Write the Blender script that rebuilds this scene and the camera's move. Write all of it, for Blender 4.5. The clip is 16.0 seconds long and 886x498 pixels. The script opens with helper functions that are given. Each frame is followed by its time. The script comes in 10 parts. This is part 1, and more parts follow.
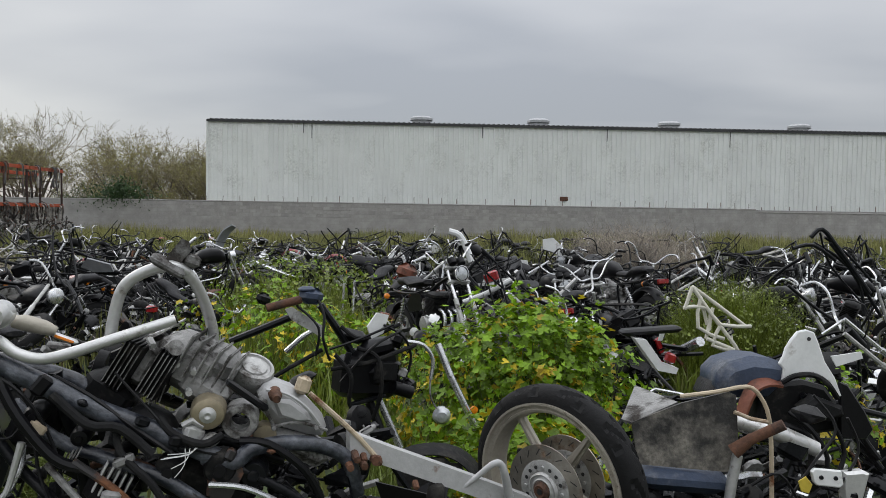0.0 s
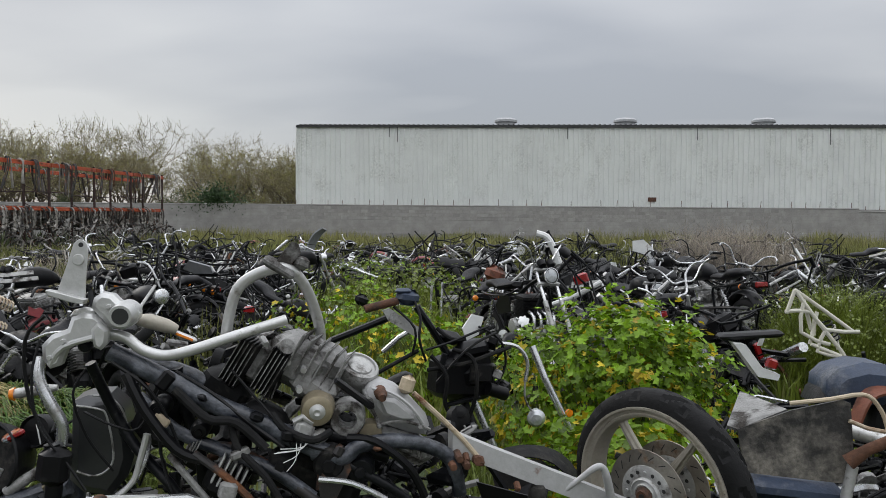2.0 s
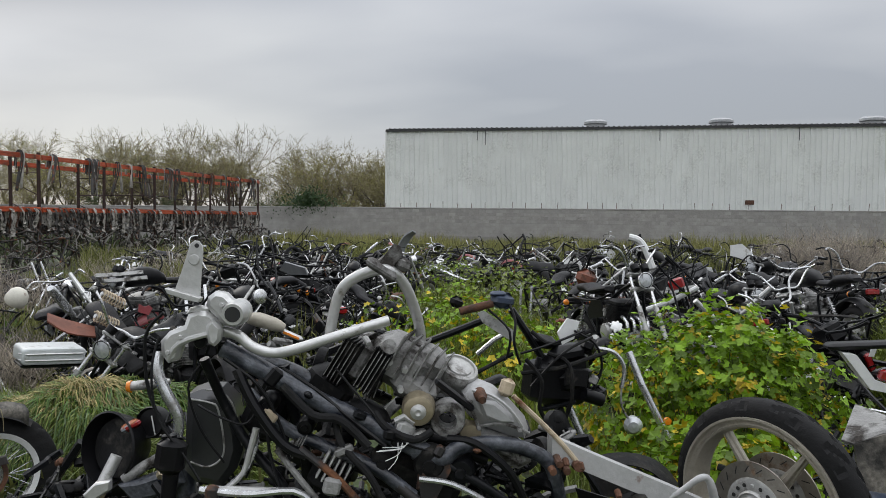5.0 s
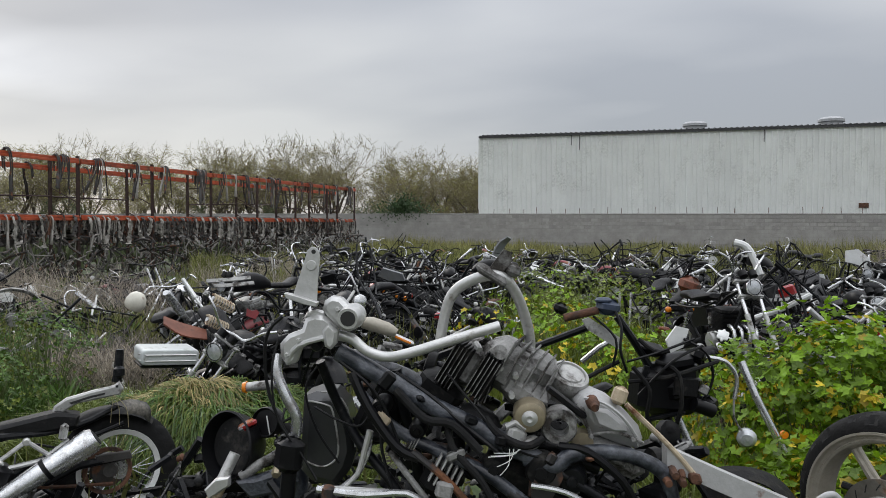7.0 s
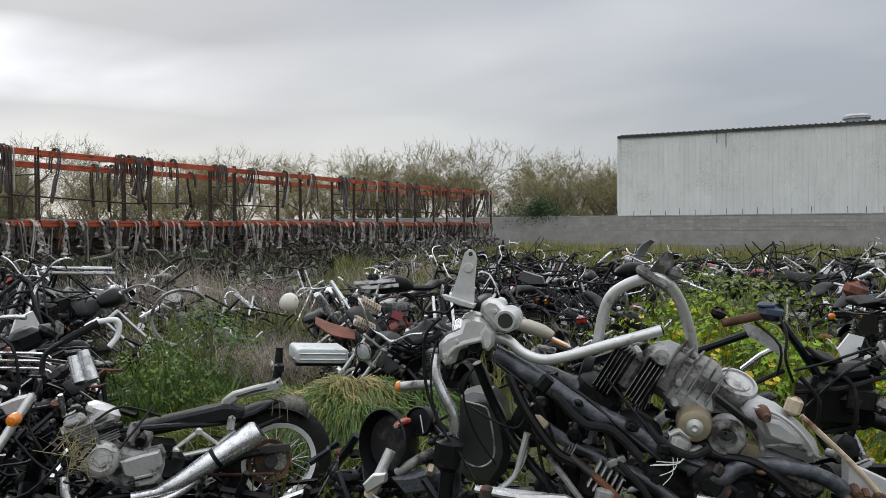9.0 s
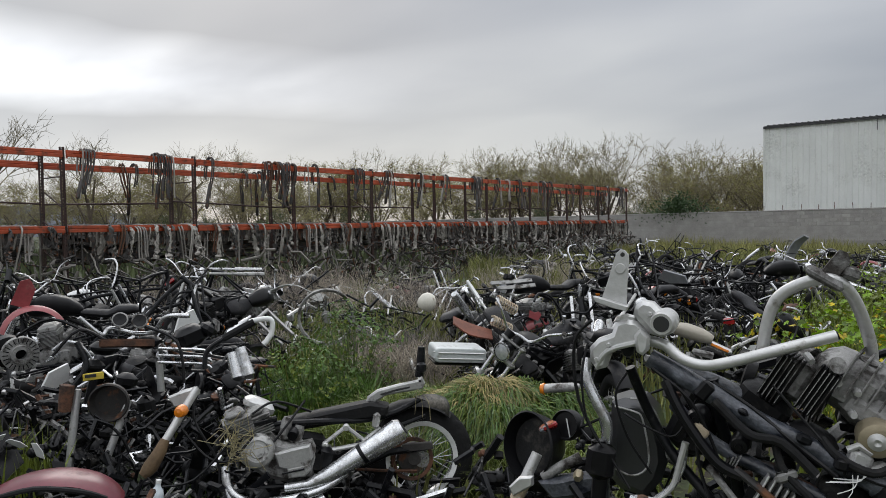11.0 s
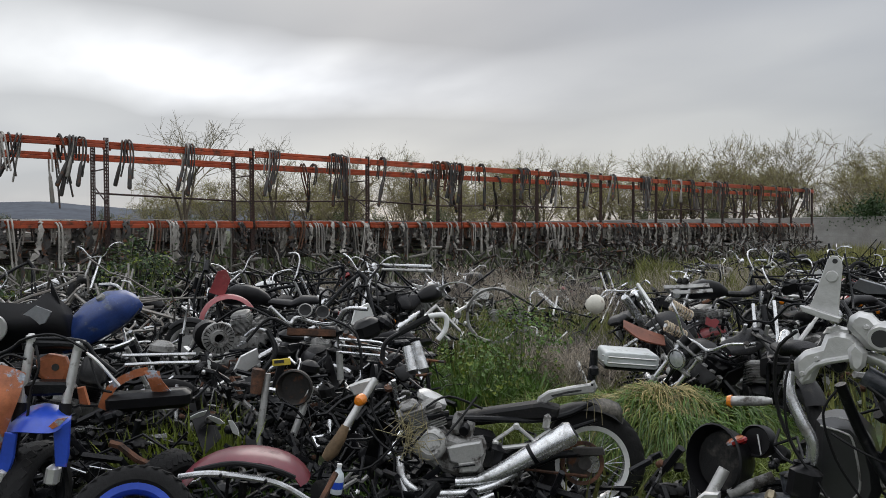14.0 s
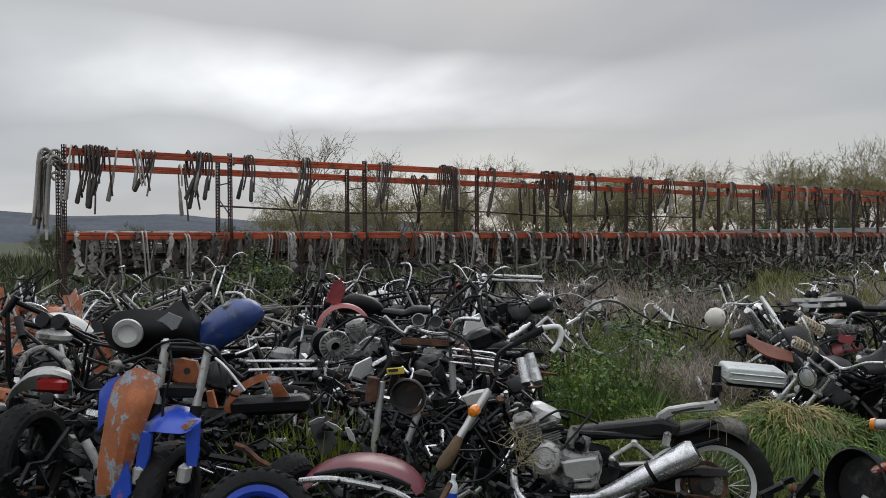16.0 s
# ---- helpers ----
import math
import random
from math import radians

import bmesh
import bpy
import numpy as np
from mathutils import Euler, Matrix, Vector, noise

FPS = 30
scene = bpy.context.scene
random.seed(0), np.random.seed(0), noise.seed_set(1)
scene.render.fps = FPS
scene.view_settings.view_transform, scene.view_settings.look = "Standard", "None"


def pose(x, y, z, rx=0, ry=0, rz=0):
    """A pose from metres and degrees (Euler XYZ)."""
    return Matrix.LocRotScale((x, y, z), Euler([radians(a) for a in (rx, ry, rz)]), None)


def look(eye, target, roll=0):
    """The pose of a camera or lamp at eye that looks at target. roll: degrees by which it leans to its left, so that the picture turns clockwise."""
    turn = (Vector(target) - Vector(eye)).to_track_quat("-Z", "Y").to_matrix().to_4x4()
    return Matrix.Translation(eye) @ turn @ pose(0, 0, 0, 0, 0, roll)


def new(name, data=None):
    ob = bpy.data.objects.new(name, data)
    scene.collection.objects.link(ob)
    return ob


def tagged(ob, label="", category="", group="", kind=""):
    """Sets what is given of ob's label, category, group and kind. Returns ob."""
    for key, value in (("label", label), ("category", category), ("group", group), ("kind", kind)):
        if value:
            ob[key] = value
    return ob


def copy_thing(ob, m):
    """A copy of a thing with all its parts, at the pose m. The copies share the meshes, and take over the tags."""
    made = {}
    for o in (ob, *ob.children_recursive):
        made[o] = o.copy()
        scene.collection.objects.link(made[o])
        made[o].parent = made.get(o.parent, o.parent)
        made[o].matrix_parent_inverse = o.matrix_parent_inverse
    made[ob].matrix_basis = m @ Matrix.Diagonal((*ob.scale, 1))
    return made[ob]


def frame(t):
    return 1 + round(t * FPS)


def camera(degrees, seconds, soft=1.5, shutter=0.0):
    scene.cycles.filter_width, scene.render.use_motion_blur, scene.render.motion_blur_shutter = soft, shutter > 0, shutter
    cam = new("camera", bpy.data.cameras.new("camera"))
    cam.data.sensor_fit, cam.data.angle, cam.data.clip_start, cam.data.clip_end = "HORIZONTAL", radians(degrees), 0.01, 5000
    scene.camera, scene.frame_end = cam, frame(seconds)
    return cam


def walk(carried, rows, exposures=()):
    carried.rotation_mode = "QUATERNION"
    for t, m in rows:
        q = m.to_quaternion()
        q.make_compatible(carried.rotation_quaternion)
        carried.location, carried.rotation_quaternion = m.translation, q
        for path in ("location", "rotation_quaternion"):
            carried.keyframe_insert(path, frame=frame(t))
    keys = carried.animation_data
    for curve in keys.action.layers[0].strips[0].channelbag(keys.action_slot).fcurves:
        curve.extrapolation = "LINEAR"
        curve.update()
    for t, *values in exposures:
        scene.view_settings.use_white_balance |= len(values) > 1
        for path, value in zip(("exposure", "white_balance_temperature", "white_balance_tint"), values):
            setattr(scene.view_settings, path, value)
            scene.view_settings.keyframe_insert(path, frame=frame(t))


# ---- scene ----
cam = camera(60.6, 16.0, soft=0.9)
# seconds, eye, target, roll
PATH = [
    (0, (0.000, 0.000, 1.900), (0.088, 1.996, 1.808), 0.9),
    (0.5, (-0.019, -0.004, 1.901), (0.019, 1.993, 1.806), 1.2),
    (1, (-0.033, -0.009, 1.903), (-0.038, 1.989, 1.811), 0.9),
    (1.5, (-0.046, -0.017, 1.903), (-0.102, 1.981, 1.813), 0.9),
    (2, (-0.058, -0.020, 1.900), (-0.190, 1.974, 1.811), 0.5),
    (2.5, (-0.068, -0.025, 1.900), (-0.268, 1.964, 1.810), 0.5),
    (3, (-0.069, -0.022, 1.897), (-0.294, 1.964, 1.806), 0.4),
    (3.5, (-0.079, -0.029, 1.901), (-0.336, 1.953, 1.812), 0.4),
    (6, (-0.121, -0.030, 1.896), (-0.591, 1.913, 1.820), 0.4),
    (6.5, (-0.138, -0.039, 1.897), (-0.681, 1.884, 1.825), 0.2),
    (7, (-0.155, -0.048, 1.896), (-0.750, 1.861, 1.828), 0.2),
    (7.5, (-0.171, -0.056, 1.897), (-0.836, 1.828, 1.829), 0.2),
    (8, (-0.179, -0.072, 1.899), (-0.933, 1.780, 1.839), 0.1),
    (8.5, (-0.197, -0.068, 1.896), (-1.021, 1.753, 1.837), 0.1),
    (9, (-0.215, -0.075, 1.893), (-1.139, 1.698, 1.834), -0.3),
    (11.5, (-0.287, -0.079, 1.900), (-1.549, 1.472, 1.845), -0.8),
    (12, (-0.301, -0.095, 1.896), (-1.610, 1.417, 1.842), -0.4),
    (12.5, (-0.317, -0.104, 1.894), (-1.690, 1.349, 1.837), -0.4),
    (13, (-0.333, -0.112, 1.894), (-1.754, 1.294, 1.839), -0.0),
    (13.5, (-0.340, -0.118, 1.897), (-1.825, 1.220, 1.840), -0.1),
    (14, (-0.338, -0.122, 1.900), (-1.862, 1.172, 1.847), -0.2),
    (14.5, (-0.336, -0.137, 1.901), (-1.921, 1.080, 1.857), -0.3),
    (15, (-0.348, -0.137, 1.910), (-1.970, 1.032, 1.882), -0.1),
    (15.5, (-0.361, -0.143, 1.903), (-2.024, 0.968, 1.878), -0.1),
    (16, (-0.376, -0.138, 1.900), (-2.068, 0.927, 1.876), -0.3),
]
EXPOSURES = [(0, 0.0), (9, 0.0), (12, -0.2), (14.5, -0.25), (16, -0.36)]
walk(cam, [(t, look(e, g, r)) for t, e, g, r in PATH], exposures=EXPOSURES)

# ---- light: an overcast afternoon sky, brighter where the sun stands behind the cloud ----
SUN_AZ, SUN_EL = 52.0, 30.0            # degrees left of the way the walk begins, and up
sun_way = Vector((-math.sin(radians(SUN_AZ)) * math.cos(radians(SUN_EL)), math.cos(radians(SUN_AZ)) * math.cos(radians(SUN_EL)), math.sin(radians(SUN_EL))))
sun = new("sun", bpy.data.lights.new("sun", "SUN"))
sun.data.energy, sun.data.angle, sun.data.color = 0.6, radians(30), (1.0, 0.97, 0.92)
sun.matrix_world = look(sun_way * 50, (0, 0, 0))


def link(nt, a, b):
    nt.links.new(a, b)


def make_world():
    w = bpy.data.worlds.new("overcast_sky")
    scene.world = w
    w.use_nodes = True
    nt = w.node_tree
    nt.nodes.clear()
    N = nt.nodes.new
    out, bg_sky, bg_cloud, add = N("ShaderNodeOutputWorld"), N("ShaderNodeBackground"), N("ShaderNodeBackground"), N("ShaderNodeAddShader")
    sky = N("ShaderNodeTexSky")
    sky.sky_type, sky.sun_disc = "NISHITA", False
    sky.sun_elevation, sky.sun_rotation = radians(SUN_EL), radians(-SUN_AZ)
    bg_sky.inputs["Strength"].default_value = 0.012
    link(nt, sky.outputs[0], bg_sky.inputs[0])
    co, sep = N("ShaderNodeTexCoord"), N("ShaderNodeSeparateXYZ")
    link(nt, co.outputs["Generated"], sep.inputs[0])

    def m(op, a, b=None, c=None, clamp=False):
        n = N("ShaderNodeMath")
        n.operation, n.use_clamp = op, clamp
        for i, v in enumerate((a, b, c)):
            if v is None:
                continue
            if isinstance(v, (int, float)):
                n.inputs[i].default_value = v
            else:
                link(nt, v, n.inputs[i])
        return n.outputs[0]

    # clouds on a flat layer overhead: direction over height
    up = m("MAXIMUM", sep.outputs[2], 0.0)
    den = m("ADD", up, 0.16)
    comb = N("ShaderNodeCombineXYZ")
    link(nt, m("DIVIDE", sep.outputs[0], den), comb.inputs[0])
    link(nt, m("DIVIDE", sep.outputs[1], den), comb.inputs[1])

    def clouds(scale, detail, dist, off):
        mp = N("ShaderNodeMapping")
        mp.inputs["Location"].default_value = off
        mp.inputs["Rotation"].default_value = (0, 0, radians(25))
        mp.inputs["Scale"].default_value = (scale, scale * 1.5, 1)
        link(nt, comb.outputs[0], mp.inputs[0])
        n = N("ShaderNodeTexNoise")
        n.inputs["Scale"].default_value, n.inputs["Detail"].default_value, n.inputs["Roughness"].default_value = 1.0, detail, 0.48
        n.inputs["Distortion"].default_value = dist
        link(nt, mp.outputs[0], n.inputs[0])
        return n.outputs[0]

    big, small = clouds(0.40, 3.0, 0.2, (3.1, 1.7, 0)), clouds(1.3, 4.0, 0.1, (7.0, 2.0, 0))
    mixed = m("ADD", m("MULTIPLY", big, 0.84), m("MULTIPLY", small, 0.16))
    ramp = N("ShaderNodeValToRGB")
    e = ramp.color_ramp.elements
    e[0].position, e[0].color = 0.36, (0.42, 0.44, 0.48, 1)
    e[1].position, e[1].color = 0.62, (0.68, 0.69, 0.70, 1)
    mid = e.new(0.48)
    mid.color = (0.54, 0.555, 0.585, 1)
    link(nt, mixed, ramp.inputs[0])
    # thinner, brighter cloud low down on the sun's side, in a long bank; heavier cloud above it
    nrm = N("ShaderNodeVectorMath")
    nrm.operation = "NORMALIZE"
    link(nt, co.outputs["Generated"], nrm.inputs[0])

    def toward(az):
        dot = N("ShaderNodeVectorMath")
        dot.operation = "DOT_PRODUCT"
        dot.inputs[1].default_value = (-math.sin(radians(az)), math.cos(radians(az)), 0)
        link(nt, nrm.outputs[0], dot.inputs[0])
        return m("MAXIMUM", dot.outputs["Value"], 0.0)

    band = m("SUBTRACT", 1.0, m("POWER", m("ABSOLUTE", m("DIVIDE", m("SUBTRACT", up, m("MULTIPLY_ADD", big, 0.16, 0.11)), 0.055)), 2.0), clamp=True)
    glow = m("MULTIPLY", m("MULTIPLY", band, m("POWER", toward(66), 20.0)), m("MULTIPLY_ADD", small, 1.4, 0.15, clamp=True))
    # an overcast sky is brighter overhead than low down
    zen = m("MULTIPLY_ADD", m("POWER", up, 1.8), 3.6, 0.98)
    zen = m("SUBTRACT", zen, m("MULTIPLY", m("MULTIPLY", m("POWER", toward(62), 3.0), m("MULTIPLY_ADD", up, 3.4, -0.25, clamp=True)), 0.46))
    low = m("MULTIPLY", m("POWER", toward(80), 5.0), m("SUBTRACT", 1.0, m("MULTIPLY", up, 4.2), clamp=True))
    total = m("ADD", m("ADD", zen, m("MULTIPLY", glow, 2.1)), m("MULTIPLY", low, 0.6))
    mul = N("ShaderNodeMix")
    mul.data_type, mul.blend_type = "RGBA", "MULTIPLY"
    mul.inputs[0].default_value = 1.0
    link(nt, ramp.outputs[0], mul.inputs[6])
    grey = N("ShaderNodeCombineXYZ")
    for i in range(3):
        link(nt, total, grey.inputs[i])
    link(nt, grey.outputs[0], mul.inputs[7])
    link(nt, mul.outputs[2], bg_cloud.inputs[0])
    bg_cloud.inputs["Strength"].default_value = 0.80
    link(nt, bg_sky.outputs[0], add.inputs[0])
    link(nt, bg_cloud.outputs[0], add.inputs[1])
    link(nt, add.outputs[0], out.inputs[0])


make_world()

# ---- materials ----
def material(name, base, rough=0.5, metal=0.0, var=0.25, scale=6.0, fine=60.0, bump=0.15, dirt=None, dirt_at=0.58, dirt_soft=0.12,
             dirt_scale=5.0, dirt_rough=0.85, dirt_metal=0.0, obj_var=0.0, coat=0.0, translucent=0.0, spec=0.5, island=0.0):
    """A surface with coarse and fine variation, patches of dirt, rust or wear, and fine relief."""
    mt = bpy.data.materials.new(name)
    mt.use_nodes = True
    nt = mt.node_tree
    b = nt.nodes["Principled BSDF"]
    N = nt.nodes.new
    co = N("ShaderNodeTexCoord")
    info = N("ShaderNodeObjectInfo")
    shift = N("ShaderNodeVectorMath")
    shift.operation = "MULTIPLY_ADD"
    shift.inputs[1].default_value = (1, 1, 1)
    link(nt, co.outputs["Object"], shift.inputs[0])
    comb = N("ShaderNodeCombineXYZ")
    for i, k in enumerate((37.0, 61.0, 17.0)):
        mm = N("ShaderNodeMath")
        mm.operation = "MULTIPLY"
        mm.inputs[1].default_value = k
        link(nt, info.outputs["Random"], mm.inputs[0])
        link(nt, mm.outputs[0], comb.inputs[i])
    link(nt, comb.outputs[0], shift.inputs[2])

    def noise_at(s, detail=4.0, rough_=0.6):
        n = N("ShaderNodeTexNoise")
        n.inputs["Scale"].default_value, n.inputs["Detail"].default_value, n.inputs["Roughness"].default_value = s, detail, rough_
        link(nt, shift.outputs[0], n.inputs["Vector"])
        return n.outputs[0]

    coarse, grain = noise_at(scale), noise_at(fine, 3.0)

    def mult(col_socket, fac_socket, lo, hi):
        mr = N("ShaderNodeMapRange")
        mr.inputs[1].default_value, mr.inputs[2].default_value = 0.3, 0.7
        mr.inputs[3].default_value, mr.inputs[4].default_value = lo, hi
        link(nt, fac_socket, mr.inputs[0])
        mx = N("ShaderNodeVectorMath")
        mx.operation = "SCALE"
        link(nt, col_socket, mx.inputs[0])
        link(nt, mr.outputs[0], mx.inputs["Scale"])
        return mx.outputs[0]

    rgb = N("ShaderNodeRGB")
    rgb.outputs[0].default_value = (*base, 1)
    col = mult(rgb.outputs[0], coarse, 1 - var, 1 + var)
    col = mult(col, grain, 1 - var * 0.5, 1 + var * 0.5)
    if obj_var:
        mr = N("ShaderNodeMapRange")
        mr.inputs[3].default_value, mr.inputs[4].default_value = 1 - obj_var, 1 + obj_var
        link(nt, info.outputs["Random"], mr.inputs[0])
        mx = N("ShaderNodeVectorMath")
        mx.operation = "SCALE"
        link(nt, col, mx.inputs[0])
        link(nt, mr.outputs[0], mx.inputs["Scale"])
        col = mx.outputs[0]
    if island:
        geo = N("ShaderNodeNewGeometry")
        mr = N("ShaderNodeMapRange")
        mr.inputs[3].default_value, mr.inputs[4].default_value = 1 - island, 1 + island
        link(nt, geo.outputs["Random Per Island"], mr.inputs[0])
        mx = N("ShaderNodeVectorMath")
        mx.operation = "SCALE"
        link(nt, col, mx.inputs[0])
        link(nt, mr.outputs[0], mx.inputs["Scale"])
        col = mx.outputs[0]
    b.inputs["Roughness"].default_value, b.inputs["Metallic"].default_value = rough, metal
    b.inputs["Specular IOR Level"].default_value = spec
    if coat:
        b.inputs["Coat Weight"].default_value, b.inputs["Coat Roughness"].default_value = coat, 0.25
    if dirt:
        mask = N("ShaderNodeMapRange")
        mask.inputs[1].default_value, mask.inputs[2].default_value = dirt_at - dirt_soft / 2, dirt_at + dirt_soft / 2
        link(nt, noise_at(dirt_scale, 6.0, 0.65), mask.inputs[0])
        mx = N("ShaderNodeMix")
        mx.data_type = "RGBA"
        link(nt, mask.outputs[0], mx.inputs[0])
        link(nt, col, mx.inputs[6])
        d = N("ShaderNodeRGB")
        d.outputs[0].default_value = (*dirt, 1)
        link(nt, mult(d.outputs[0], grain, 0.6, 1.4), mx.inputs[7])
        col = mx.outputs[2]
        for sock, a, z in (("Roughness", rough, dirt_rough), ("Metallic", metal, dirt_metal)):
            mr = N("ShaderNodeMapRange")
            mr.inputs[3].default_value, mr.inputs[4].default_value = a, z
            link(nt, mask.outputs[0], mr.inputs[0])
            link(nt, mr.outputs[0], b.inputs[sock])
    link(nt, col, b.inputs["Base Color"])
    if bump:
        bp = N("ShaderNodeBump")
        bp.inputs["Strength"].default_value, bp.inputs["Distance"].default_value = bump, 0.01
        link(nt, grain, bp.inputs["Height"])
        link(nt, bp.outputs[0], b.inputs["Normal"])
    if translucent:
        tr, mix = N("ShaderNodeBsdfTranslucent"), N("ShaderNodeMixShader")
        mix.inputs[0].default_value = translucent
        link(nt, col, tr.inputs[0])
        link(nt, b.outputs[0], mix.inputs[1])
        link(nt, tr.outputs[0], mix.inputs[2])
        link(nt, mix.outputs[0], nt.nodes["Material Output"].inputs[0])
    return mt


